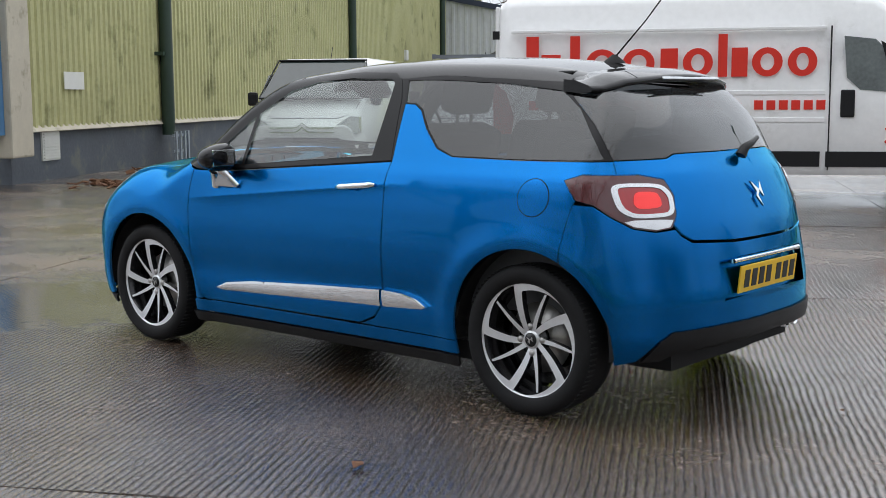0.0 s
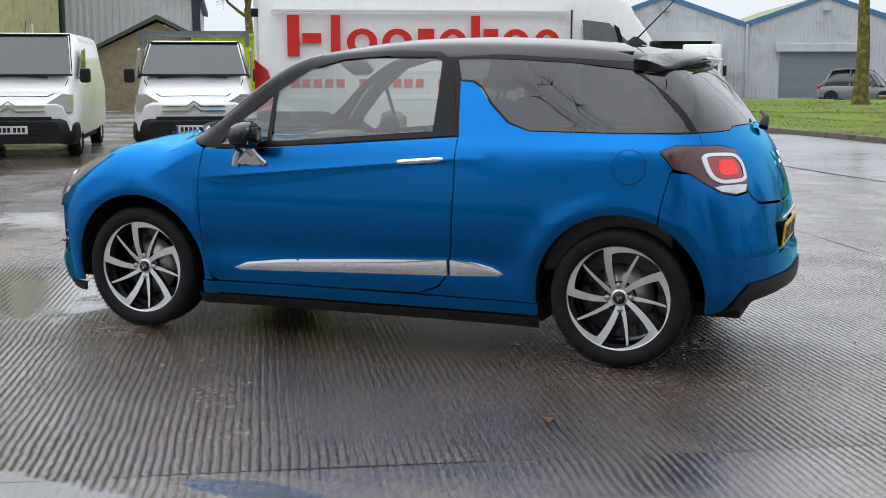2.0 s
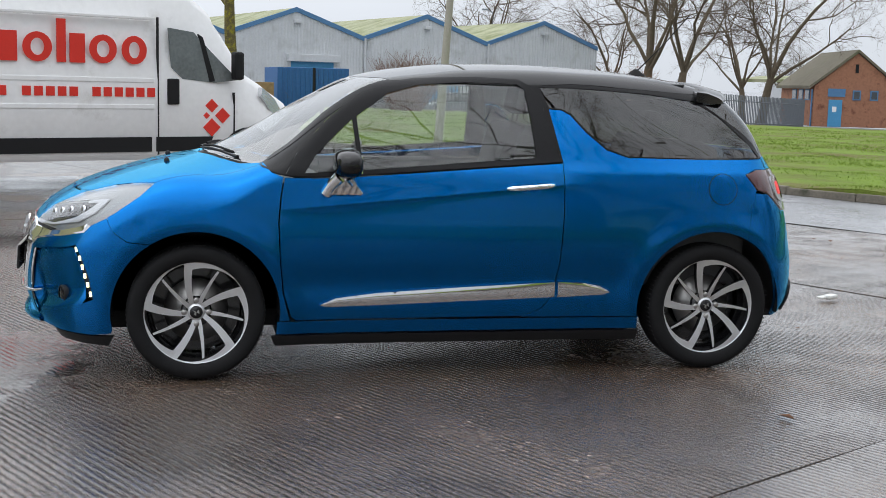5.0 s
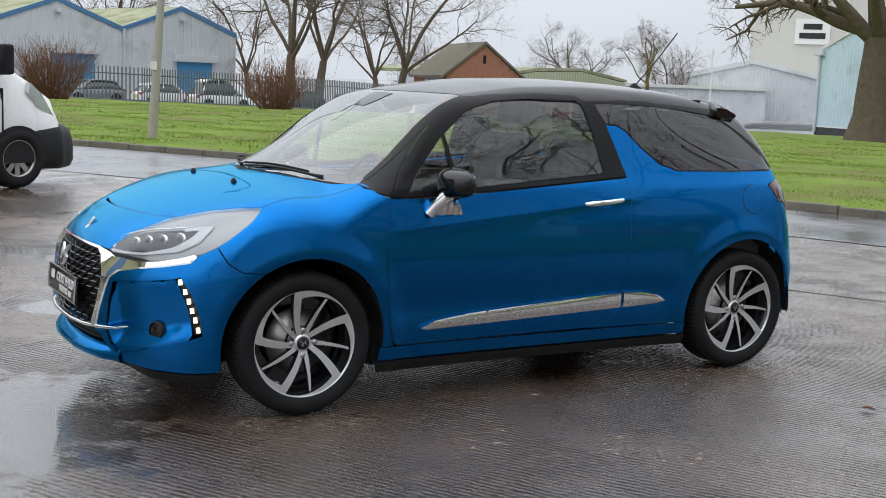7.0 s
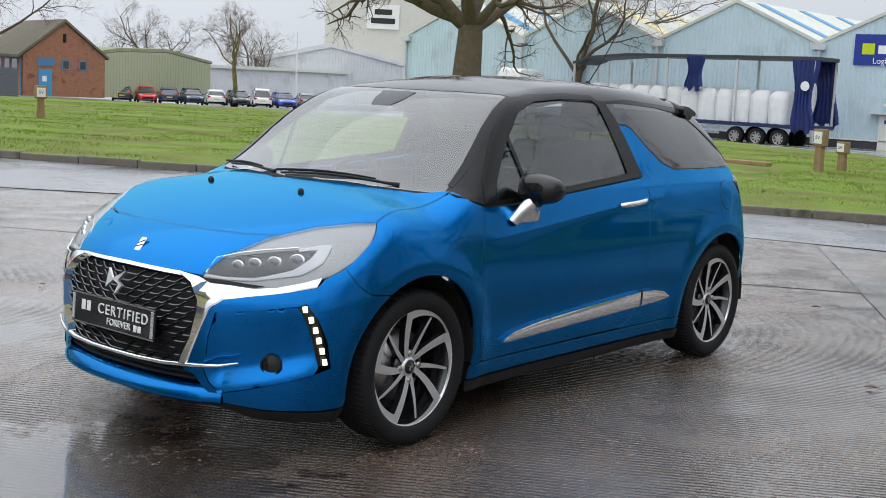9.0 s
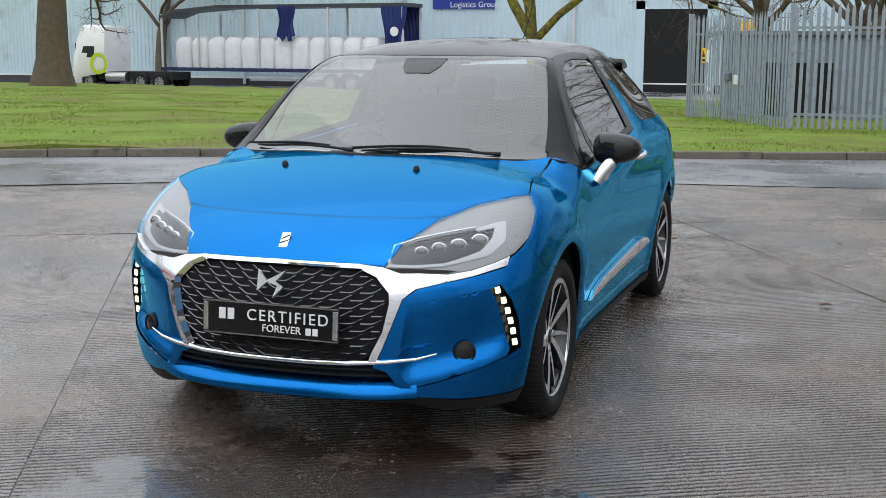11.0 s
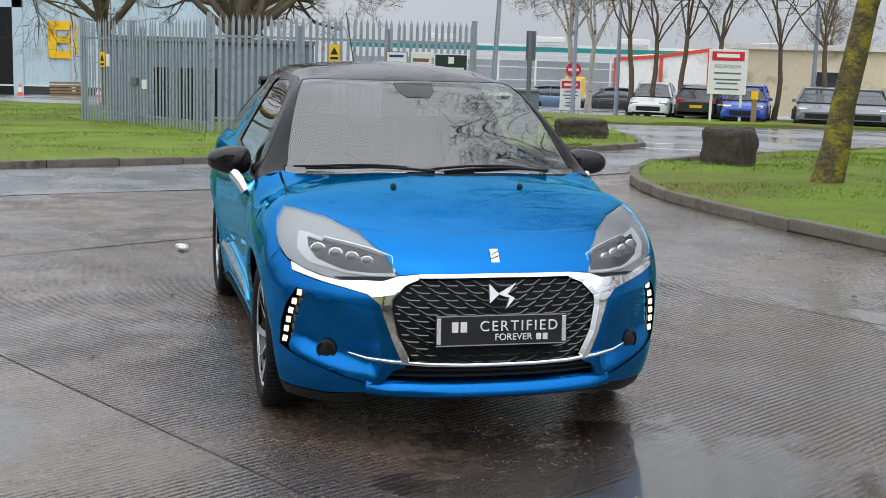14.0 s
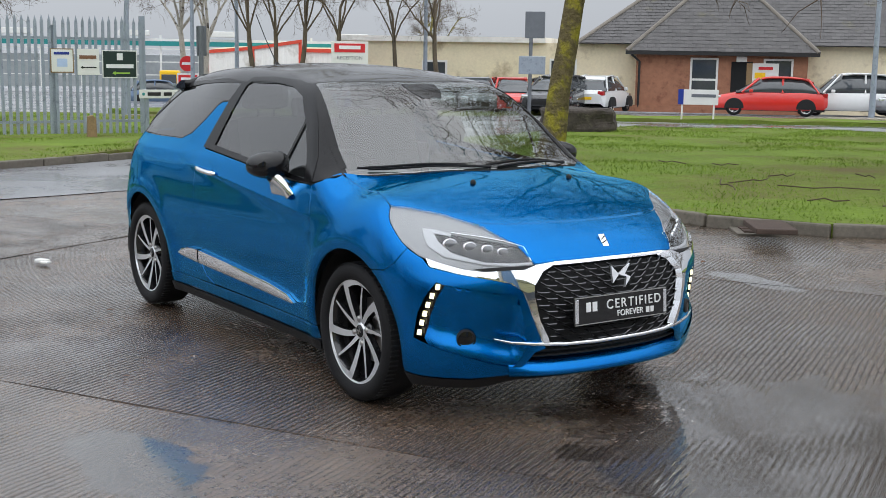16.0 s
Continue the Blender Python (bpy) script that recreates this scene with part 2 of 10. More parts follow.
RIDGE = ((0.8746, 0.4848, 0.0), (-0.4848, 0.8746, 0.0), 0.0325, 0.62)
FAINT = (*RIDGE[:3], 0.15)
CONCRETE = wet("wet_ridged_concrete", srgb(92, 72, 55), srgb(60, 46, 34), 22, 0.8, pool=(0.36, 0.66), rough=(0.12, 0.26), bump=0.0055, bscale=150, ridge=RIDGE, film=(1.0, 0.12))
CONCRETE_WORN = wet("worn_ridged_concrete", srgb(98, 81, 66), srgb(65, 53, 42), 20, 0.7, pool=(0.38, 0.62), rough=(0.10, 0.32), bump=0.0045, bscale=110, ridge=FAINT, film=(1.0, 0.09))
CONCRETE_FLAT = wet("worn_wet_concrete", srgb(130, 118, 106), srgb(92, 82, 72), 18, 0.5, pool=(0.36, 0.64), rough=(0.12, 0.32), bump=0.004, bscale=80, film=(0.5, 0.10))
ASPHALT = wet("wet_asphalt", srgb(132, 133, 137), srgb(106, 107, 111), 20, 0.35, pool=(0.36, 0.60), rough=(0.14, 0.36), bump=0.0025, bscale=110, film=(0.6, 0.10))
GRASS = mat("mown_grass", srgb(106, 128, 46), 0.85, vary=0.35, scale=0.9, fine=14, bump=0.03, bscale=30, spec=0.2, stain=srgb(104, 92, 60), stain_scale=0.35, stain_at=(0.46, 0.68))
BLADE = mat("grass_blades", srgb(114, 138, 48), 0.7, vary=0.4, scale=0.8, fine=9, spec=0.25, island=0.8)
KERB = mat("kerb_concrete", srgb(104, 98, 88), 0.75, vary=0.3, scale=3, bump=0.004, stain=srgb(56, 58, 44), stain_scale=4)
BLUE = mat("blue_metallic_paint", (0.0, 0.120, 0.41), 0.27, 1.0, vary=0.03, scale=2, spec=0.0)
# the metal flakes stay blue at grazing angles too, under a blue-tinged lacquer
BLUE.node_tree.nodes["Principled BSDF"].inputs["Specular Tint"].default_value = (0.02, 0.80, 1.0, 1)
lacquer, sheen, cover = (BLUE.node_tree.nodes.new("ShaderNode" + k) for k in ("BsdfGlossy", "Fresnel", "MixShader"))
lacquer.inputs["Color"].default_value, lacquer.inputs["Roughness"].default_value = (0.26, 0.72, 1.0, 1), 0.03
sheen.inputs["IOR"].default_value = 1.45
for a, b in ((sheen.outputs[0], cover.inputs["Fac"]), (BLUE.node_tree.nodes["Principled BSDF"].outputs[0], cover.inputs[1]), (lacquer.outputs[0], cover.inputs[2]), (cover.outputs[0], BLUE.node_tree.nodes["Material Output"].inputs["Surface"])):
    BLUE.node_tree.links.new(a, b)
BLACK_GLOSS = mat("gloss_black_paint", (0.008, 0.008, 0.009), 0.06, vary=0.1, spec=0.40, coat=0.1)
BLACK_PLASTIC = mat("black_plastic", (0.012, 0.012, 0.013), 0.5, vary=0.15, scale=20, bump=0.0004, bscale=900, spec=0.25)
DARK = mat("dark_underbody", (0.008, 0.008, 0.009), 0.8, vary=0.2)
RUBBER = mat("tyre_rubber", (0.010, 0.010, 0.011), 0.72, vary=0.25, scale=15, bump=0.0006, bscale=300, spec=0.25)
CHROME = mat("chrome", (0.82, 0.83, 0.85), 0.05, 1.0, vary=0.04, scale=8)
ALLOY = mat("machined_alloy", (0.78, 0.79, 0.81), 0.42, 1.0, vary=0.06, scale=30, rvary=0.05)
ALLOY_BLACK = mat("black_wheel_paint", (0.013, 0.013, 0.015), 0.25, vary=0.1, coat=0.6)
STEEL = mat("brake_steel", (0.45, 0.44, 0.43), 0.38, 1.0, vary=0.15, scale=30)
SCREEN_GLASS = glass("windscreen_glass", (0.74, 0.79, 0.77), base=0.135)
SIDE_GLASS = glass("door_glass", (0.78, 0.83, 0.81), base=0.09)
PRIVACY = glass("privacy_glass", (0.13, 0.14, 0.15), base=0.075)
LENS = glass("clear_lens", (0.90, 0.91, 0.92), base=0.04)
RED_LENS = mat("red_lamp_lens", srgb(168, 14, 22), 0.08, vary=0.1, coat=1.0)
DARK_RED = mat("dark_red_lens", srgb(74, 8, 16), 0.10, vary=0.1, coat=1.0)
LAMP_SILVER = mat("lamp_reflector", (0.72, 0.73, 0.75), 0.16, 0.9, vary=0.05)
LED = glow("running_light", (1.0, 0.92, 0.58), 1.3)
LAMP_GREY = mat("silver_lamp_bowl", (0.30, 0.305, 0.31), 0.30, 0.5, vary=0.06)
BEZEL = mat("smoked_lamp_bezel", (0.030, 0.031, 0.034), 0.18, 0.3, vary=0.1)
LIGHT_GUIDE = mat("frosted_light_guide", (0.55, 0.56, 0.58), 0.3, vary=0.04)
PROJECTOR_GLASS = mat("projector_glass", (0.16, 0.165, 0.18), 0.04, 0.5, vary=0.15, scale=60, coat=1.0)
SATIN_BLACK = mat("satin_black_trim", (0.008, 0.008, 0.009), 0.22, vary=0.1, spec=0.2)
TAIL_GLOW = glow("tail_light", (0.85, 0.05, 0.05), 0.40)
SEAT = mat("dark_seat_cloth", (0.028, 0.028, 0.031), 0.85, vary=0.25, scale=12, bump=0.001, bscale=250)
TRIM_GREY = mat("dash_plastic", (0.05, 0.052, 0.056), 0.5, vary=0.15, bump=0.0004, bscale=700)
YELLOW_PLATE = mat("yellow_plate", srgb(236, 190, 34), 0.35, vary=0.04)
WHITE_PLATE = mat("white_plate", srgb(222, 222, 222), 0.35, vary=0.04)
INK = mat("black_ink", (0.012, 0.012, 0.013), 0.5, vary=0.1)
WHITE_INK = mat("white_ink", srgb(228, 228, 228), 0.5, vary=0.04)
WHITE_PAINT = mat("white_van_paint", srgb(236, 236, 236), 0.3, vary=0.06, scale=1.5, coat=0.6, stain=srgb(176, 172, 164), stain_scale=1.4, stain_at=(0.6, 0.85))

GREEN_CLAD = mat("olive_cladding", srgb(182, 180, 132), 0.6, vary=0.14, scale=1.2, fine=14, stain=srgb(96, 98, 58), stain_scale=1.1, stain_at=(0.56, 0.75))
PLINTH = mat("painted_plinth", srgb(84, 90, 98), 0.7, vary=0.2, scale=2, bump=0.004, bscale=20, stain=srgb(110, 112, 104), stain_scale=2)
PIPE_GREEN = mat("dark_green_pipe", srgb(38, 58, 48), 0.45, vary=0.15)
CREAM_POST = mat("cream_post", srgb(190, 182, 164), 0.6, vary=0.1, stain=srgb(140, 132, 110), stain_scale=3)
GREY_CLAD = mat("grey_cladding", srgb(196, 199, 202), 0.55, vary=0.10, scale=0.6, fine=8, stain=srgb(170, 172, 172), stain_scale=0.5)
BLUE_CLAD = mat("pale_blue_cladding", srgb(186, 206, 214), 0.5, vary=0.08, scale=0.5, fine=8, stain=srgb(168, 184, 190), stain_scale=0.4)
ROOF_GREEN = mat("mossy_roof_sheet", srgb(150, 152, 122), 0.8, vary=0.2, scale=0.6, stain=srgb(112, 118, 74), stain_scale=0.5, stain_at=(0.45, 0.65))
ROOF_PALE = mat("pale_roof_sheet", srgb(196, 198, 190), 0.7, vary=0.1, scale=0.5)
TRIM_BLUE = mat("blue_trim", srgb(76, 120, 160), 0.5, vary=0.12)
SHUTTER_BLUE = mat("blue_shutter", srgb(70, 142, 186), 0.5, vary=0.12, scale=1)
SHUTTER_GREY = mat("grey_shutter", srgb(132, 138, 144), 0.5, vary=0.1)
VOID = mat("dark_opening", (0.006, 0.007, 0.008), 0.9, vary=0.2)
BRICK = mat("red_brown_brick", srgb(152, 106, 82), 0.85, vary=0.25, scale=5, fine=40, bump=0.004, bscale=25, stain=srgb(112, 70, 54), stain_scale=2)
RENDER_CREAM = mat("cream_render", srgb(228, 216, 186), 0.85, vary=0.1, scale=1, bump=0.002, bscale=80, stain=srgb(176, 160, 130), stain_scale=0.8)
SLATE = mat("grey_slate", srgb(84, 82, 82), 0.6, vary=0.3, scale=3, fine=20, bump=0.004, bscale=12, stain=srgb(104, 100, 72), stain_scale=0.8, stain_at=(0.6, 0.8), island=0.8)
TILE_BROWN = mat("mossy_brown_tile", srgb(104, 98, 82), 0.8, vary=0.25, scale=2, bump=0.01, bscale=10, stain=srgb(92, 100, 66), stain_scale=0.6)
UPVC = mat("white_window_frame", srgb(222, 222, 218), 0.4, vary=0.05)
PANE = mat("window_pane", (0.045, 0.052, 0.058), 0.05, vary=0.2, scale=2, spec=0.8)
GALV = mat("galvanised_steel", srgb(150, 159, 170), 0.5, 0.35, vary=0.16, scale=5, fine=40, stain=srgb(118, 126, 136), stain_scale=7, island=0.3)
FENCE_DARK = mat("weathered_steel_fence", srgb(110, 114, 120), 0.55, 0.4, vary=0.15)
BARK = mat("grey_brown_bark", srgb(98, 88, 74), 0.9, vary=0.35, scale=4, fine=30, bump=0.02, bscale=22, spec=0.2)
TWIG = mat("bare_twigs", srgb(92, 80, 68), 0.9, vary=0.25, scale=3, spec=0.2)
BARK_MOSS = mat("lichen_bark", srgb(104, 94, 66), 0.9, vary=0.35, scale=5, fine=30, bump=0.07, bscale=16, spec=0.2, stain=srgb(140, 132, 50), stain_scale=5, stain_at=(0.48, 0.6))
BIRCH = mat("birch_bark", srgb(176, 170, 158), 0.8, vary=0.3, scale=3, fine=24, bump=0.006, stain=srgb(60, 54, 48), stain_scale=3, stain_at=(0.55, 0.66))
BUSH_TWIG = mat("russet_twigs", srgb(118, 86, 66), 0.9, vary=0.3, scale=3, spec=0.2)
ROCK = mat("dark_rock", srgb(64, 57, 51), 0.85, vary=0.45, scale=4, fine=18, bump=0.03, bscale=9, stain=srgb(92, 88, 74), stain_scale=5, stain_at=(0.58, 0.72))
RED_PRINT = mat("red_vinyl", srgb(216, 48, 34), 0.4, vary=0.05)
LIME = mat("lime_skip_paint", srgb(186, 206, 22), 0.45, vary=0.1, stain=srgb(140, 150, 40), stain_scale=3, stain_at=(0.62, 0.8))
VAN_GLASS = mat("van_glass", (0.03, 0.04, 0.04), 0.05, vary=0.15, spec=0.5)
CURTAIN = mat("blue_curtain", srgb(26, 44, 110), 0.5, vary=0.2, scale=2)
BAG = mat("white_bulk_bag", srgb(222, 224, 226), 0.8, vary=0.1, scale=3, bump=0.03, bscale=6)
YELLOW = mat("yellow_sign", srgb(240, 190, 20), 0.45, vary=0.08)
ORANGE = mat("orange_plastic", srgb(226, 86, 30), 0.5, vary=0.1)
SIGN_GREEN = mat("dark_green_board", srgb(24, 46, 40), 0.45, vary=0.08)
SIGN_RED = mat("sign_red", srgb(200, 34, 40), 0.45, vary=0.08)
RED_TRIM = mat("red_trim", srgb(206, 70, 48), 0.5, vary=0.1)
WHITE_CLAD = mat("white_cladding", srgb(228, 226, 220), 0.6, vary=0.08, scale=0.6, stain=srgb(180, 174, 162), stain_scale=0.4)
WOOD = mat("weathered_timber", srgb(140, 116, 84), 0.85, vary=0.3, scale=4, bump=0.004)
CONTAINER_BLUE = mat("blue_container", srgb(44, 96, 150), 0.55, vary=0.15, stain=srgb(90, 84, 80), stain_scale=1.5, stain_at=(0.62, 0.8))
LEAF_BROWN = mat("dead_leaf", srgb(96, 62, 38), 0.8, vary=0.3)
SIGN_BLUE = mat("blue_board", srgb(20, 50, 140), 0.45, vary=0.06)
TEAL = mat("teal_sheeting", srgb(30, 130, 130), 0.6, vary=0.15)

# ---- mesh tools ----
from mathutils.geometry import delaunay_2d_cdt


class Geo:
    """Collects vertices and faces; every face may have a material slot and be smooth."""

    def __init__(self):
        self.v, self.f, self.m, self.s = [], [], [], []

    def add(self, vs, fs, slot=0, smooth=False, m=None):
        k = len(self.v)
        self.v += [tuple(m @ Vector(p)) for p in vs] if m is not None else [tuple(p) for p in vs]
        self.f += [tuple(k + i for i in f) for f in fs]
        self.m += [slot] * len(fs)
        self.s += [smooth] * len(fs)
        return self

    def box(self, lo, hi, slot=0, bevel=0.0, m=None):
        """A box from corner to corner; bevel cuts its edges at 45 degrees."""
        b = min(bevel, *(0.49 * (h - l) for l, h in zip(lo, hi)))
        if b <= 0:
            vs = [(x, y, z) for x in (lo[0], hi[0]) for y in (lo[1], hi[1]) for z in (lo[2], hi[2])]
            return self.add(vs, [(0, 1, 3, 2), (4, 6, 7, 5), (0, 4, 5, 1), (2, 3, 7, 6), (0, 2, 6, 4), (1, 5, 7, 3)], slot, False, m)
        bm = bmesh.new()
        bmesh.ops.create_cube(bm, size=1)
        for w in bm.verts:
            w.co = [l + (c + 0.5) * (h - l) for c, l, h in zip(w.co, lo, hi)]
        bmesh.ops.bevel(bm, geom=bm.edges[:], offset=b, segments=2, profile=0.6, affect="EDGES")
        bm.verts.index_update()
        self.add([w.co for w in bm.verts], [[w.index for w in f.verts] for f in bm.faces], slot, False, m)
        bm.free()
        return self

    def prism(self, poly, lo, hi, axis="z", slot=0, m=None, smooth=False):
        """A polygon drawn out along an axis. poly: (y, z) for x, (x, z) for y, (x, y) for z."""
        at = {"x": lambda p, h: (h, p[0], p[1]), "y": lambda p, h: (p[0], h, p[1]), "z": lambda p, h: (p[0], p[1], h)}[axis]
        n = len(poly)
        vs = [at(p, lo) for p in poly] + [at(p, hi) for p in poly]
        sides = [(i, (i + 1) % n, n + (i + 1) % n, n + i) for i in range(n)]
        self.add(vs, sides, slot, smooth, m)
        return self.add(vs, [tuple(range(n))[::-1], tuple(range(n, 2 * n))], slot, False, m)

    def tube(self, path, radii, n=8, slot=0, caps=True, smooth=True, m=None):
        """A round bar along a path."""
        path = [Vector(p) for p in path]
        if not hasattr(radii, "__len__"):
            radii = [radii] * len(path)
        vs, fs, side = [], [], None
        for i, p in enumerate(path):
            d = (path[min(i + 1, len(path) - 1)] - path[max(i - 1, 0)]).normalized()
            if side is None:
                side = d.cross(Vector((0, 0, 1)) if abs(d.z) < 0.9 else Vector((1, 0, 0))).normalized()
            side = (side - d * side.dot(d)).normalized()
            up = d.cross(side)
            vs += [p + (side * math.cos(2 * math.pi * k / n) + up * math.sin(2 * math.pi * k / n)) * radii[i] for k in range(n)]
        for i in range(len(path) - 1):
            fs += [(i * n + k, i * n + (k + 1) % n, (i + 1) * n + (k + 1) % n, (i + 1) * n + k) for k in range(n)]
        self.add(vs, fs, slot, smooth, m)
        if caps:
            self.add(vs[:n], [tuple(range(n))[::-1]], slot, False, m)
            self.add(vs[-n:], [tuple(range(n))], slot, False, m)
        return self

    def lathe(self, prof, n=32, axis="y", slot=0, smooth=True, m=None):
        """A profile of (radius, along) turned about an axis."""
        at = {"y": lambda r, h, c, s: (r * c, h, r * s), "z": lambda r, h, c, s: (r * c, r * s, h), "x": lambda r, h, c, s: (h, r * c, r * s)}[axis]
        vs = [at(r, h, math.cos(2 * math.pi * k / n), math.sin(2 * math.pi * k / n)) for r, h in prof for k in range(n)]
        fs = [(i * n + k, i * n + (k + 1) % n, (i + 1) * n + (k + 1) % n, (i + 1) * n + k) for i in range(len(prof) - 1) for k in range(n)]
        return self.add(vs, fs, slot, smooth, m)

    def mesh(self, name, mats):
        me = bpy.data.meshes.new(name)
        me.from_pydata(self.v, [], self.f)
        for x in mats if isinstance(mats, (list, tuple)) else [mats]:
            me.materials.append(x)
        me.polygons.foreach_set("material_index", self.m)
        me.polygons.foreach_set("use_smooth", self.s)
        me.update()
        return me


def part(name, geo, mats, parent=None, label="", m=None):
    """Links a Geo (or a mesh) as one mesh object under a thing."""
    ob = new(name, geo.mesh(name, mats) if isinstance(geo, Geo) else geo)
    if parent is not None:
        ob.parent = parent
    if m is not None:
        ob.matrix_basis = m
    return tagged(ob, label)


def thing(name, m=None, label="", category="", group="", kind=""):
    """An Empty at a thing's base, which parents its parts."""
    ob = new(name)
    ob.empty_display_size = 0.1
    if m is not None:
        ob.matrix_basis = m
    return tagged(ob, label, category, group, kind)


def single(name, geo, mats, m=None, label="", category="", group="", kind=""):
    """A thing of one mesh."""
    return tagged(part(name, geo, mats, None, "", m), label, category, group, kind)


def smooth_line(pts, step=0.5, closed=False):
    """A Catmull-Rom line through points, sampled about every step metres."""
    pts = [Vector(p) for p in pts]
    out, n = [], len(pts)
    for i in range(n if closed else n - 1):
        if closed:
            a, b, c, d = (pts[(i + k) % n] for k in (-1, 0, 1, 2))
        else:
            a, b, c, d = pts[max(i - 1, 0)], pts[i], pts[i + 1], pts[min(i + 2, n - 1)]
        k = max(1, int((c - b).length / step))
        for j in range(k):
            t = j / k
            out.append(0.5 * ((2 * b) + (c - a) * t + (2 * a - 5 * b + 4 * c - d) * t * t + (3 * b - a - 3 * c + d) * t ** 3))
    if not closed:
        out.append(pts[-1])
    return out


def resample(poly, step):
    """Points along a closed polygon at about even steps, its corners kept."""
    out = []
    for i, p in enumerate(poly):
        q = poly[(i + 1) % len(poly)]
        k = max(1, int(round(math.dist(p, q) / step)))
        out += [(p[0] + (q[0] - p[0]) * j / k, p[1] + (q[1] - p[1]) * j / k) for j in range(k)]
    return out


def inside(poly, x, y):
    """Which of the points (arrays) lie in the polygon."""
    hit = np.zeros(len(x), bool)
    for (x0, y0), (x1, y1) in zip(poly, list(poly[1:]) + [poly[0]]):
        cut = (y0 > y) != (y1 > y)
        with np.errstate(divide="ignore", invalid="ignore"):
            hit ^= cut & (x < (x1 - x0) * (y - y0) / (y1 - y0) + x0)
    return hit


def fill(poly, step, edge=None, holes=()):
    """A polygon as evenly spaced triangles: points and faces in the plane."""
    rings = [resample([tuple(p[:2]) for p in r], edge or step) for r in (poly, *holes)]
    pts, loops = [], []
    for r in rings:
        loops.append(list(range(len(pts), len(pts) + len(r))))
        pts += r
    a = np.array(rings[0])
    gx, gy = np.meshgrid(np.arange(a[:, 0].min() + step / 2, a[:, 0].max(), step), np.arange(a[:, 1].min() + step / 2, a[:, 1].max(), step * 0.87))
    gx = gx + (np.arange(gx.shape[0]) % 2)[:, None] * step / 2
    gx, gy = gx.ravel(), gy.ravel()
    keep = inside(rings[0], gx, gy)
    for h in rings[1:]:
        keep &= ~inside(h, gx, gy)
    gx, gy = gx[keep], gy[keep]
    if len(gx):
        allp = np.array(pts)
        near = np.array([np.min((allp[:, 0] - x) ** 2 + (allp[:, 1] - y) ** 2) > (0.45 * step) ** 2 for x, y in zip(gx, gy)], bool)
        gx, gy = gx[near], gy[near]
    edges = [(l[i], l[(i + 1) % len(l)]) for l in loops for i in range(len(l))]
    vs, _, fs, *_ = delaunay_2d_cdt([Vector(p) for p in pts] + [Vector(p) for p in zip(gx, gy)], edges, [], 0, 1e-7)
    v = np.array([tuple(p) for p in vs])
    f = np.array([tuple(t) for t in fs])
    c = v[f].mean(1)
    ok = inside(rings[0], c[:, 0], c[:, 1])
    for h in rings[1:]:
        ok &= ~inside(h, c[:, 0], c[:, 1])
    f = f[ok]
    d = v[f]
    area = (d[:, 1, 0] - d[:, 0, 0]) * (d[:, 2, 1] - d[:, 0, 1]) - (d[:, 1, 1] - d[:, 0, 1]) * (d[:, 2, 0] - d[:, 0, 0])
    f[area < 0] = f[area < 0][:, ::-1]
    return v, f


def text_mesh(words, size, depth=0.002, align="CENTER", space=1.0):
    """Letters of the built-in font as a mesh in the xy plane."""
    cu = bpy.data.curves.new("letters", "FONT")
    cu.body, cu.size, cu.extrude, cu.align_x, cu.align_y = words, size, depth, align, "CENTER"
    cu.space_character = space
    ob = new("letters", cu)
    me = bpy.data.meshes.new_from_object(ob.evaluated_get(bpy.context.evaluated_depsgraph_get()))
    bpy.data.objects.remove(ob)
    bpy.data.curves.remove(cu)
    return me

# ---- ground: the yard is level, the land falls gently away from it ----
def soft(d):
    return d if d > 6 else (0 if d < -6 else (d + 6) ** 2 / 24)


def lie(x, y):
    """The height of the land."""
    return -0.023 * soft(-x - 6) - 0.012 * soft(-y - 40) - 0.012 * soft(y - 10)


def sheet(name, poly, step, lift, material, label, skirt=0.0, edge=None, rough=0.0, kind="structure"):
    """A sheet over the land inside a polygon, with a skirt down its rim."""
    v, f = fill(poly, step, edge)
    z = [lie(x, y) + lift + rough * noise.noise((x * 0.45, y * 0.45, 3.0)) for x, y in v]
    g = Geo().add([(x, y, h) for (x, y), h in zip(v, z)], [tuple(t) for t in f], 0, True)
    if skirt:
        n = len(resample([tuple(p[:2]) for p in poly], edge or step))
        k = [(*v[i], z[i]) for i in range(n)] + [(*v[i], z[i] - skirt) for i in range(n)]
        g.add(k, [(i, n + i, n + (i + 1) % n, (i + 1) % n) for i in range(n)])
    return single(name, g, material, None, label, "ground", "", kind)


# base sheet out to the horizon
rings = [0, 15, 30, 50, 75, 105, 150, 220, 340, 600, 1100, 2400]
g = Geo()
vs = [(0.0, 0.0, -0.012)]
for r in rings[1:]:
    for k in range(72):
        x, y = r * math.cos(k * math.pi / 36), r * math.sin(k * math.pi / 36)
        s = min(1, 160 / r)
        vs.append((x, y, lie(x * s, y * s) - 0.02))
fs = [(0, 1 + k, 1 + (k + 1) % 72) for k in range(72)]
for i in range(len(rings) - 2):
    a = 1 + i * 72
    fs += [(a + k, a + 72 + k, a + 72 + (k + 1) % 72, a + (k + 1) % 72) for k in range(72)]
g.add(vs, fs, 0, True)
single("ground", g, ASPHALT, None, "wet grey asphalt hard standing reaching the horizon", "ground", "", "structure")

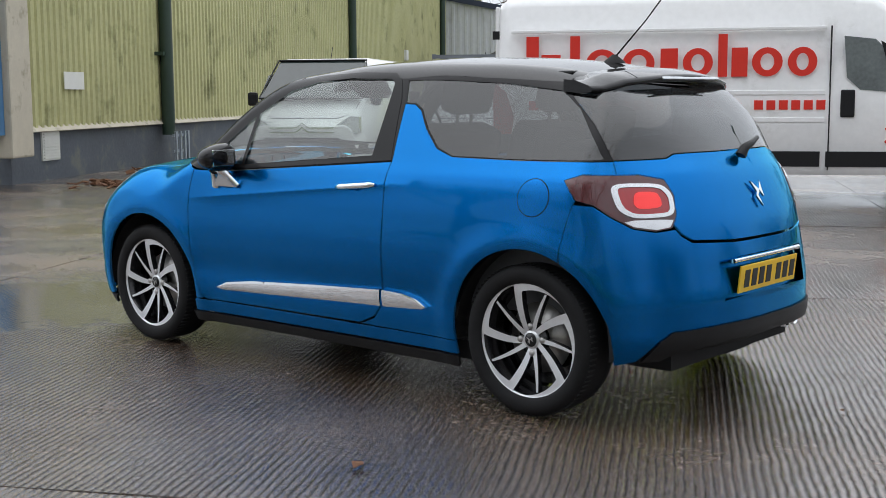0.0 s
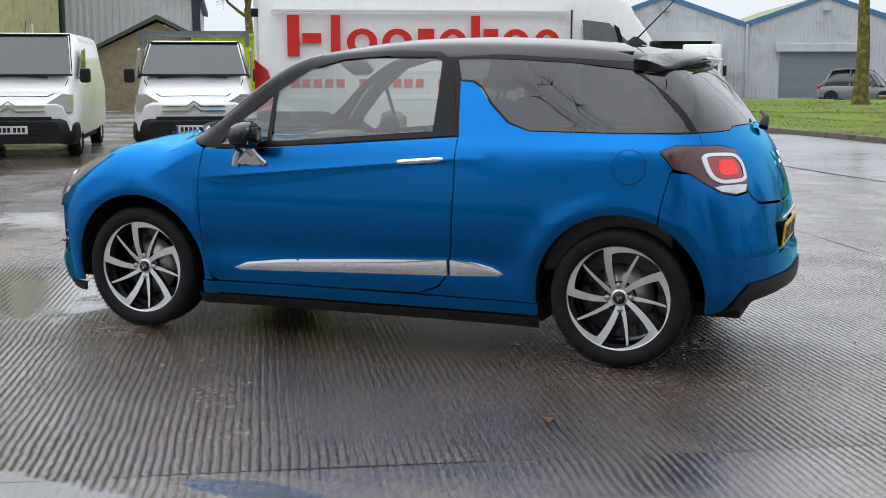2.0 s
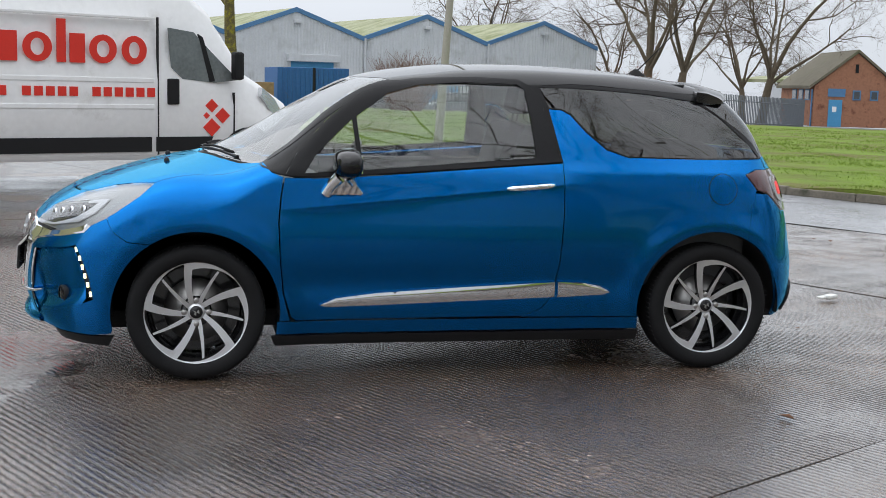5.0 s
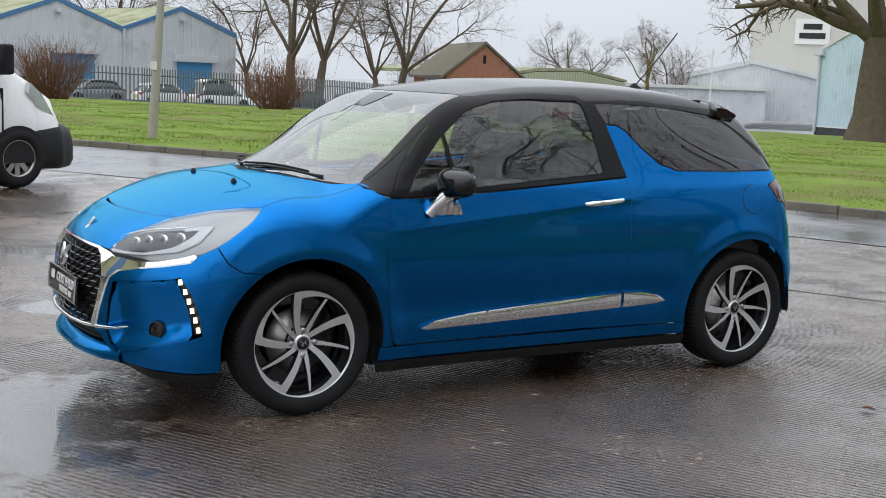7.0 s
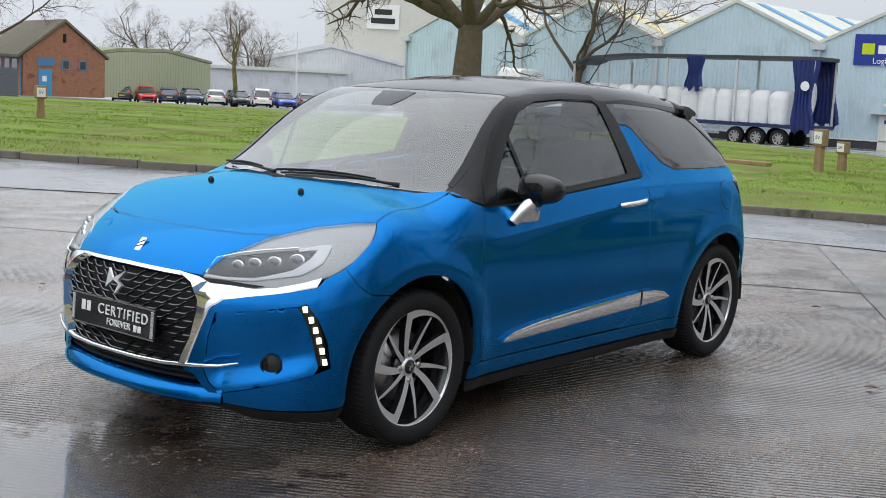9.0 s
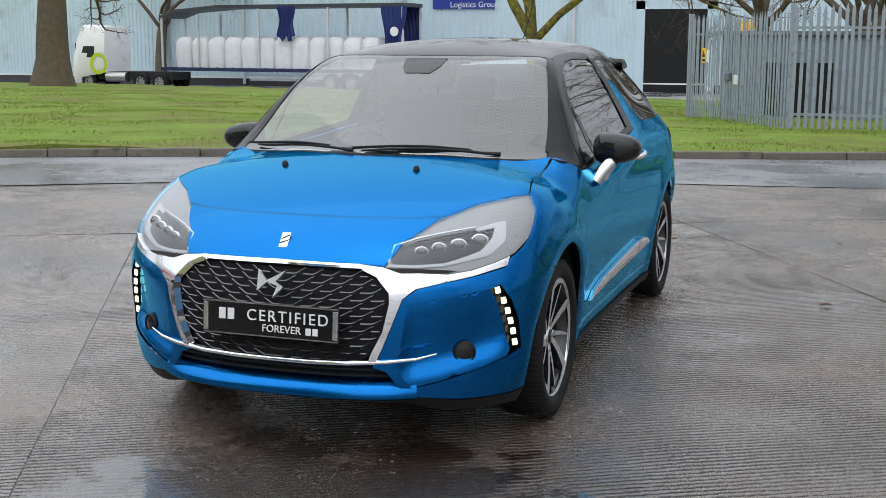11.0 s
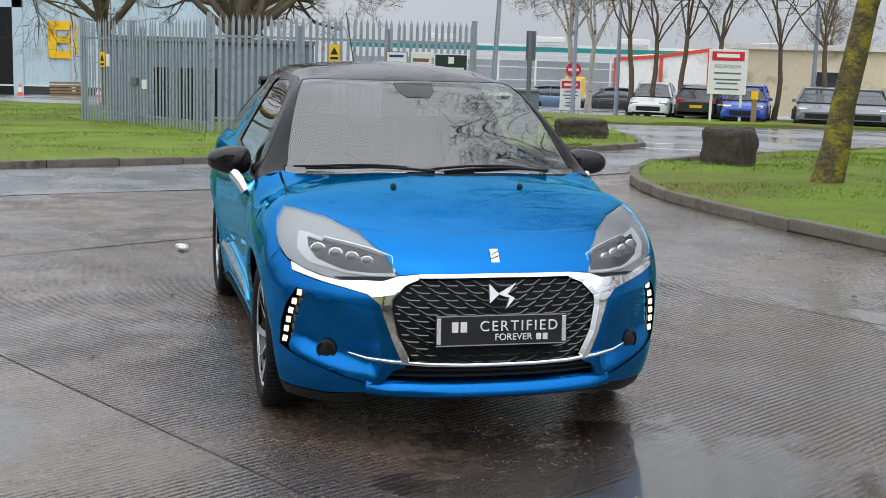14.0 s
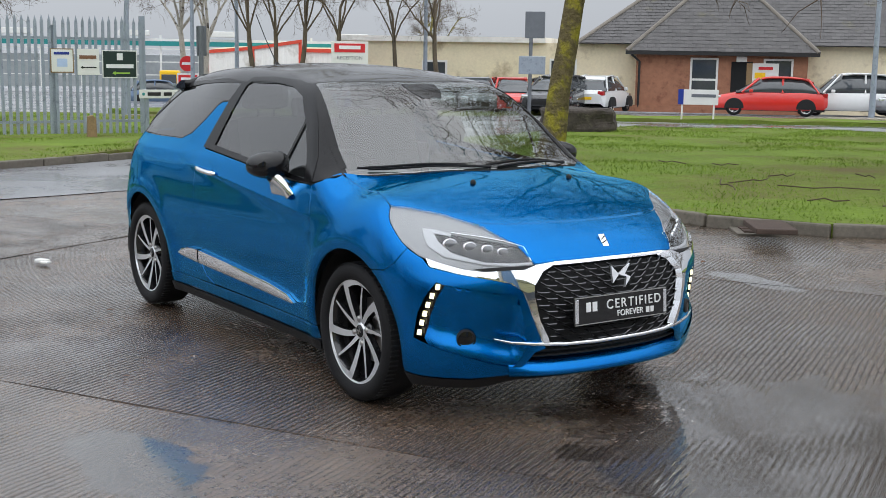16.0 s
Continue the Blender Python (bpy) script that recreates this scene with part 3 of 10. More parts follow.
# concrete slabs of the yard: bays along e1, tamped ridges across them along e2
E1, E2 = Vector((0.875, 0.485)).normalized(), Vector((-0.485, 0.875)).normalized()
slabs = thing("concrete_slab_paving", None, "wet ridged concrete yard slabs with dark joints", "paving", "", "structure")
rnd = random.Random(4)
for ka in range(-3, 4):
    for kb in range(-4, 3):
        a0, b0 = -3.46 + 6.9 * ka, -1.84 + 4.35 * kb
        a1, b1 = a0 + 6.9 - 0.009, b0 + 4.35 - 0.009
        mid = E1 * (a0 + a1) / 2 + E2 * (b0 + b1) / 2
        near = -2 <= ka <= 1 and -2 <= kb <= 1
        step = RIDGE[2]
        na = int((a1 - a0) / step) * 4 if near else 14
        nb = 14 if near else 9
        vs, drop = [], rnd.uniform(-0.004, 0.0)
        phase = rnd.uniform(0, 9)
        for i in range(na + 1):
            a = a0 + (a1 - a0) * i / na
            for j in range(nb + 1):
                b = b0 + (b1 - b0) * j / nb
                p = E1 * a + E2 * b
                z = lie(p.x, p.y) + drop
                if near:
                    w = (a + 0.012 * math.sin(0.9 * b) + 0.004 * math.sin(3.1 * b)) / step * 2 * math.pi
                    amp = (0.0015 if kb == 0 else 0.0007) * (0.65 + 0.9 * max(0, 0.5 + noise.noise((a * 0.35, b * 0.4, 7 + phase))))
                    amp *= 1 - 0.85 * pooled(p.x, p.y)
                    z += amp * (2.2 * abs(math.sin(w / 2)) ** 0.8 - 1.5) + 0.0042 * noise.noise((a * 1.1, b * 0.8, phase + 5))
                vs.append((p.x, p.y, z))
        m1 = nb + 1
        g = Geo().add(vs, [(i * m1 + j, (i + 1) * m1 + j, (i + 1) * m1 + j + 1, i * m1 + j + 1) for i in range(na) for j in range(nb)], 0, True)
        rim = [i * m1 for i in range(na + 1)] + [na * m1 + j for j in range(1, nb + 1)] + [i * m1 + nb for i in range(na - 1, -1, -1)] + [j for j in range(nb - 1, 0, -1)]
        k = [vs[i] for i in rim] + [(vs[i][0], vs[i][1], vs[i][2] - 0.03) for i in rim]
        n = len(rim)
        g.add(k, [(i, n + i, n + (i + 1) % n, (i + 1) % n) for i in range(n)])
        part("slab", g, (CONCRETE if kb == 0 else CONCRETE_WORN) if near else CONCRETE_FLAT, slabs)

# road, verges and kerbs
VERGE_KERB = [(18, -48), (7, -31), (2.3, -23.6), (-1.7, -17.9), (-4.1, -14.0), (-6.3, -9.9), (-8.3, -6.4), (-9.6, -3.3), (-10.8, -0.6), (-11.6, 1.6), (-12.8, 3.9), (-14.5, 6.6), (-16.2, 8.7), (-17.6, 9.2), (-20.7, 10.2), (-30.4, 12.2)]
ISLAND_KERB = [(8, 11), (2.5, 8.4), (-0.2, 6.2), (-1.0, 5.35), (-2.0, 4.85), (-3.6, 4.62), (-6.0, 4.5), (-8.0, 4.95), (-9.5, 5.6), (-11.0, 6.6), (-12.1, 8.0), (-13.9, 10.7), (-16.0, 14.2), (-17.4, 18.2), (-17.2, 20.4)]
YARD_EDGE = [(12, -30), (4.5, -19.5), (0.2, -12.9), (-1.2, -10.7), (-2.7, -8.5), (-4.1, -6.7), (-5.6, -4.5), (-6.7, -2.3), (-7.2, -0.6), (-7.6, 1.8), (-8.9, 4.2), (-9.6, 5.5)]
verge_line, island_line, yard_line = (smooth_line(p, 0.9) for p in (VERGE_KERB, ISLAND_KERB, YARD_EDGE))
sheet("road", [tuple(p) for p in yard_line] + [(-11.0, 6.6), (-12.1, 8.0), (-16.2, 14.2), (-18, 20), (-26, 24), (-31, 24), (-31, 13)] + [tuple(p) for p in verge_line[::-1]], 2.5, 0.006, ASPHALT, "wet grey asphalt road with a smooth worn surface", 0.0, 1.0)


def verge(name, line, back, label):
    """A raised grass bed behind a row of kerb stones."""
    rim = [tuple(p) for p in line] + back
    return sheet(name, rim, 2.2, 0.10, GRASS, label, 0.25, 0.9, 0.10)


verge("grass_verge", verge_line, [(-38, 6), (-41, -8), (-50, -28), (-60, -58), (-46, -74), (-29, -69), (-10, -67), (4, -58), (10, -50)], "rough green grass verge with bare patches beside the road")
verge("grass_island", island_line, [(-14.5, 22.2), (-9, 28), (6, 34), (14, 26), (12, 14)], "rough green grass bed with muddy patches and twigs")
verge("grass_strip", [Vector(p) for p in ((-30.4, 13.4), (-31.2, 18), (-32.4, 25.4), (-33.5, 31))], [(-39, 33), (-41, 22), (-38.5, 12)], "narrow grass strip in front of the parked cars")
verge("grass_corner", [Vector(p) for p in ((-25.8, 24.4), (-20.6, 28.4), (-13, 34.5))], [(-16, 38), (-23.5, 32.4), (-28, 27.6)], "small grass strip below the white name board")


def kerbs(name, line, label):
    """Kerb stones laid end to end along a line, each a bevelled block with its own small tilt."""
    row = thing(name, None, label, "kerb", "", "structure")
    block = Geo().box((-0.447, -0.063, -0.12), (0.447, 0.063, 0.0), 0, 0.018).mesh("kerb_stone", KERB)
    pts = smooth_line(line, 0.915)
    for a, b in zip(pts, pts[1:]):
        mid = (a + b) / 2
        if (b - a).length < 0.6:
            continue
        tilt = rnd.uniform(-1.5, 1.5)
        part("kerb_stone", block, None, row, "", pose(mid.x, mid.y, lie(mid.x, mid.y) + 0.115 + rnd.uniform(-0.008, 0.006), tilt, 0, math.degrees(math.atan2(b.y - a.y, b.x - a.x)) + rnd.uniform(-0.6, 0.6)) @ Matrix.Diagonal((((b - a).length - 0.012) / 0.894, 1, 1, 1)))


kerbs("verge_kerb", [Vector(p) for p in VERGE_KERB[1:]], "dark weathered concrete kerb stones along the verge")
kerbs("island_kerb", [Vector(p) for p in ISLAND_KERB[1:]], "dark mossy concrete kerb stones round the grass island")

# ---- the car's skin: side, top, nose and tail profiles blended into one smooth body ----
def curve(xs, ys):
    """A smooth monotone curve through points."""
    x, y = np.array(xs, float), np.array(ys, float)
    if x[0] > x[-1]:
        x, y = x[::-1], y[::-1]
    h, d = np.diff(x), np.diff(y) / np.diff(x)
    m = np.zeros(len(x))
    m[0], m[-1] = d[0], d[-1]
    for i in range(1, len(x) - 1):
        m[i] = 0 if d[i - 1] * d[i] <= 0 else (h[i - 1] + h[i]) * 3 / ((2 * h[i] + h[i - 1]) / d[i - 1] + (h[i] + 2 * h[i - 1]) / d[i])

    def at(q):
        q = np.clip(q, x[0], x[-1])
        i = np.clip(np.searchsorted(x, q) - 1, 0, len(x) - 2)
        t = (q - x[i]) / h[i]
        return (1 + 2 * t) * (1 - t) ** 2 * y[i] + t * (1 - t) ** 2 * h[i] * m[i] + t * t * (3 - 2 * t) * y[i + 1] + t * t * (t - 1) * h[i] * m[i + 1]

    return at


def ease(a, b, q):
    t = np.clip((q - a) / (b - a), 0, 1)
    return t * t * (3 - 2 * t)


def bell(q, w):
    return np.exp(-((q / w) ** 2))


def smax(a, b, k):
    h = np.maximum(k - np.abs(a - b), 0)
    return np.maximum(a, b) + h * h / (4 * k)


top_of = curve([-1.56, -1.48, -1.40, -1.25, -1.05, -0.75, -0.40, -0.05, 0.17, 0.41, 0.68, 1.03, 1.20, 1.36, 1.50, 1.70, 1.86, 1.95, 2.00, 2.06],
               [1.27, 1.335, 1.372, 1.402, 1.432, 1.455, 1.465, 1.457, 1.436, 1.392, 1.270, 1.075, 0.998, 0.962, 0.928, 0.866, 0.800, 0.745, 0.69, 0.56])
half_of = curve([2.05, 1.80, 1.50, 1.232, 0.90, 0.40, -0.30, -0.80, -1.232, -1.45, -1.60, -1.75, -1.95], [0.78, 0.815, 0.845, 0.856, 0.848, 0.838, 0.842, 0.850, 0.853, 0.838, 0.815, 0.78, 0.72])
tuck_of = curve([0.14, 0.20, 0.30, 0.42, 0.55, 0.65, 0.78, 0.88, 0.95, 1.00, 1.10, 1.20, 1.30, 1.38, 1.46], [0.085, 0.06, 0.036, 0.022, 0.006, 0.0, 0.006, 0.020, 0.040, 0.068, 0.120, 0.175, 0.234, 0.286, 0.345])
nose_of = curve([0.12, 0.18, 0.24, 0.32, 0.45, 0.58, 0.66, 0.72, 0.80, 0.90, 1.00], [1.94, 2.00, 2.03, 2.048, 2.058, 2.050, 2.020, 1.985, 1.90, 1.74, 1.50])
tail_of = curve([0.12, 0.20, 0.26, 0.35, 0.46, 0.60, 0.76, 0.88, 0.96, 1.04, 1.16, 1.28, 1.36, 1.44], [-1.74, -1.80, -1.87, -1.905, -1.905, -1.885, -1.85, -1.805, -1.765, -1.70, -1.605, -1.50, -1.43, -1.35])
HUB = 1.232


def skin(x, y, z):
    """Below zero inside the car, above zero outside."""
    y = np.abs(y)
    hub = np.minimum(np.hypot(x - HUB, z - 0.308), np.hypot(x + HUB, z - 0.308))
    side = half_of(x) - tuck_of(z) + 0.012 * bell(hub - 0.41, 0.055)
    side = side - 0.10 * ease(-0.5, -1.5, x) * np.maximum(z - 0.95, 0) / 0.4
    side = side - 0.010 * bell(z - 0.44, 0.07) * ease(0.95, 0.75, x) * ease(-0.85, -0.65, x)
    line = 0.858 - 0.0917 * x
    side = side + 0.009 * np.where(z > line, np.exp(-(z - line) / 0.05), np.exp((z - line) / 0.026)) * ease(0.95, 0.6, x) * ease(-0.75, -0.4, x) * (z < 1.2)
    wrap = (0.12 + 0.43 * ease(0.36, 1.02, x)) * (1 - ease(1.05, 1.40, x)) * ease(-0.3, 0.2, x) + 0.16 * ease(1.05, 1.40, x)
    top = top_of(x + wrap * y * y) - (0.15 - 0.10 * ease(0.8, 1.3, x)) * y * y * (1 - 0.75 * ease(0.1, 0.6, x) * ease(1.2, 0.9, x))
    nose = nose_of(z) - 0.63 * np.maximum(y, 1e-6) ** 2.62
    tail = tail_of(z) + (0.52 - 0.2 * ease(0.95, 1.25, z)) * np.maximum(y, 1e-6) ** 2.62
    f = smax(y - side, z - top, 0.065 + 0.085 * ease(0.8, 1.3, x))
    f = smax(f, x - nose, 0.07)
    f = smax(f, tail - x, 0.07)
    return f


def cast(o, d, far):
    """Where rays from inside the car leave it."""
    lo, hi = np.zeros(len(o)), np.full(len(o), far)
    for _ in range(34):
        mid = (lo + hi) / 2
        p = o + d * mid[:, None]
        out = skin(p[:, 0], p[:, 1], p[:, 2]) > 0
        hi = np.where(out, mid, hi)
        lo = np.where(out, lo, mid)
    return o + d * lo[:, None]


def steep(p):
    """The skin's outward normals."""
    e, g = 2e-3, []
    for k in np.eye(3) * e:
        a, b = p + k, p - k
        g.append(skin(a[:, 0], a[:, 1], a[:, 2]) - skin(b[:, 0], b[:, 1], b[:, 2]))
    g = np.stack(g, 1)
    return g / np.linalg.norm(g, axis=1)[:, None]


def on_side(uv):
    u, v = np.array(uv, float).T
    n = len(u)
    return cast(np.stack([u, np.zeros(n), v], 1), np.tile([0.0, 1.0, 0.0], (n, 1)), 1.2)


def on_top(uv):
    u, v = np.array(uv, float).T
    n = len(u)
    return cast(np.stack([u, v, np.full(n, 0.45)], 1), np.tile([0.0, 0.0, 1.0], (n, 1)), 1.3)


WRAP = 0.8


def on_nose(uv):
    u, v = np.array(uv, float).T
    a = u / WRAP
    return cast(np.stack([np.full(len(u), 1.2), np.zeros(len(u)), v], 1), np.stack([np.cos(a), np.sin(a), 0 * a], 1), 1.4)


def on_tail(uv):
    u, v = np.array(uv, float).T
    a = u / WRAP
    return cast(np.stack([np.full(len(u), -1.2), np.zeros(len(u)), v], 1), np.stack([-np.cos(a), np.sin(a), 0 * a], 1), 1.4)


def nose_uv(p):
    return np.stack([np.arctan2(p[:, 1], p[:, 0] - 1.2) * WRAP, p[:, 2]], 1)


def tail_uv(p):
    return np.stack([np.arctan2(p[:, 1], -1.2 - p[:, 0]) * WRAP, p[:, 2]], 1)

# ---- the blue hatchback ----
def panel(name, chart, poly, material, parent, label="", side=1, gap=0.0022, thick=0.014, lift=0.0, step=0.03, edge=0.016, holes=(), slots=None):
    """A panel of the skin inside an outline on one of its charts, with turned-in edges. side: 1 left, -1 right."""
    ring = np.array(resample([tuple(p) for p in poly], edge))
    area = np.sum(ring[:, 0] * np.roll(ring[:, 1], -1) - np.roll(ring[:, 0], -1) * ring[:, 1])
    if area < 0:
        ring = ring[::-1]
    t = np.roll(ring, -1, 0) - np.roll(ring, 1, 0)
    t /= np.linalg.norm(t, axis=1)[:, None] + 1e-9
    ring = ring + gap * np.stack([-t[:, 1], t[:, 0]], 1)
    v, f = fill([tuple(p) for p in ring], step, 9.0, holes)
    n = len(ring)
    p = chart(v)
    nor = steep(p)
    depth = np.array([lift(a, b) for a, b in v])[:, None] if callable(lift) else lift
    p = p + nor * depth
    low = p[:n] - nor[:n] * thick
    flow = np.cross(p[f[:, 1]] - p[f[:, 0]], p[f[:, 2]] - p[f[:, 0]])
    if (flow * nor[f[:, 0]]).sum() < 0:
        f = f[:, ::-1]
        rim = [(i, (i + 1) % n, n + (i + 1) % n, n + i) for i in range(n)]
    else:
        rim = [(i, n + i, n + (i + 1) % n, (i + 1) % n) for i in range(n)]
    allp = np.concatenate([p, p[:n], low])
    out = np.concatenate([nor, nor[:n] * 0.3, nor[:n] * 0.3])
    k = len(p)
    faces = [tuple(int(c) for c in q) for q in f] + [tuple(k + c for c in q) for q in rim]
    if side < 0:
        allp = allp * (1, -1, 1)
        out = out * (1, -1, 1)
        faces = [q[::-1] for q in faces]
    me = bpy.data.meshes.new(name)
    me.from_pydata(allp.tolist(), [], faces)
    me.materials.append(material)
    me.polygons.foreach_set("use_smooth", [i < len(f) for i in range(len(faces))])
    me.update()
    if not callable(lift):
        me.normals_split_custom_set_from_vertices((out / (np.linalg.norm(out, axis=1)[:, None] + 1e-9)).tolist())
    return part(name, me, None, parent, label)


def arc(cx, cz, r, a0, a1, n=24):
    return [(cx + r * math.cos(math.radians(a0 + (a1 - a0) * i / n)), cz + r * math.sin(math.radians(a0 + (a1 - a0) * i / n))) for i in range(n + 1)]


car = thing("hatchback_car", None, "blue three-door hatchback with gloss black roof and chrome trim", "car")

mirror_poly = lambda half: half + [(-u, v) for u, v in half[::-1] if abs(u) > 1e-6]
mirror_top = lambda half: half + [(u, -v) for u, v in half[::-1] if abs(v) > 1e-6]
arch_f = lambda a0, a1, r=0.372, n=24: arc(HUB, 0.308, r, a0, a1, n)
arch_r = lambda a0, a1, r=0.372, n=24: arc(-HUB, 0.308, r, a0, a1, n)


def z_top(x, y):
    return float(on_top([(x, y)])[0][2])


def dense(line, step=0.012):
    """Points close together along an open line."""
    out = []
    for a, b in zip(line, line[1:]):
        n = max(1, int(math.dist(a, b) / step))
        out += [(a[0] + (b[0] - a[0]) * i / n, a[1] + (b[1] - a[1]) * i / n) for i in range(n)]
    return out + [tuple(line[-1])]


def side_line(p):
    return [(float(q[0]), float(q[2])) for q in p]


# where the headlamp's upper edge, the bumper joint and the tail lamp meet the other panels
LAMP_TOP = [(float(q[0]), float(q[1])) for q in on_nose(dense([(1.035, 0.888), (0.96, 0.886), (0.80, 0.866), (0.66, 0.836)]))]
HOOD_SIDE = dense([(0.93, 0.705), (1.08, 0.70), (1.232, 0.705), LAMP_TOP[0]])
SCREEN_SIDE = dense([(0.955, 0.690), (0.80, 0.662), (0.668, 0.628), (0.473, 0.572), (0.33, 0.532)], 0.02)
SCREEN_TOP = [(0.33, 0.532), (0.395, 0.37), (0.432, 0.20), (0.445, 0.0)]
SCREEN_BASE = [(1.195, 0.0), (1.17, 0.20), (1.10, 0.41), (1.02, 0.57), (0.955, 0.690)]
ROOF_EDGE = dense([(0.33, 0.532), (0.10, 0.556), (-0.10, 0.566), (-0.40, 0.572), (-0.80, 0.556), (-1.15, 0.522), (-1.27, 0.505)], 0.03)
FRAME = [(0.838, 0.937), (0.776, 1.043), (0.637, 1.185), (0.487, 1.300), (0.349, 1.358), (0.207, 1.382), (-0.089, 1.394), (-0.300, 1.388), (-0.360, 1.352), (-0.402, 1.270), (-0.466, 1.012), (-0.469, 1.004), (0.142, 0.960), (0.50, 0.934), (0.70, 0.925), (0.82, 0.928)]
DOOR_GLASS = [(0.502, 1.198), (0.349, 1.306), (0.190, 1.350), (-0.041, 1.366), (-0.285, 1.364), (-0.322, 1.338), (-0.336, 1.199), (-0.343, 1.022), (0.482, 0.958)]
QUARTER_LIGHT = [(0.752, 0.942), (0.700, 1.020), (0.592, 1.123), (0.524, 1.184), (0.503, 0.958)]
REAR_GLASS = [(-0.400, 1.352), (-0.639, 1.350), (-0.96, 1.332), (-1.215, 1.302), (-1.328, 1.232), (-1.427, 1.132), (-1.512, 1.036), (-1.162, 1.029), (-0.802, 1.034), (-0.705, 1.069), (-0.611, 1.150), (-0.543, 1.230), (-0.498, 1.253), (-0.437, 1.256)]
FIN = [(-0.802, 1.030), (-0.698, 1.064), (-0.604, 1.145), (-0.537, 1.224), (-0.494, 1.247), (-0.433, 1.250)]
HEADLAMP = [(0.382, 0.685), (0.451, 0.759), (0.60, 0.823), (0.80, 0.866), (0.96, 0.886), (1.035, 0.888), (0.99, 0.835), (0.90, 0.760), (0.82, 0.712), (0.737, 0.686), (0.65, 0.666), (0.575, 0.657), (0.49, 0.665), (0.427, 0.664)]
def rounded(poly, times=2):
    """A closed outline with its corners cut round."""
    for _ in range(times):
        poly = [q for a, b in zip(poly, poly[1:] + poly[:1]) for q in ((a[0] * 0.8 + b[0] * 0.2, a[1] * 0.8 + b[1] * 0.2), (a[0] * 0.2 + b[0] * 0.8, a[1] * 0.2 + b[1] * 0.8))]
    return poly


TAIL_LAMP = [(1.062, 0.955), (0.996, 0.977), (0.779, 0.975), (0.668, 0.955), (0.628, 0.897), (0.623, 0.822), (0.645, 0.772), (0.714, 0.762), (0.801, 0.777), (0.883, 0.822), (0.944, 0.864), (1.010, 0.882)]

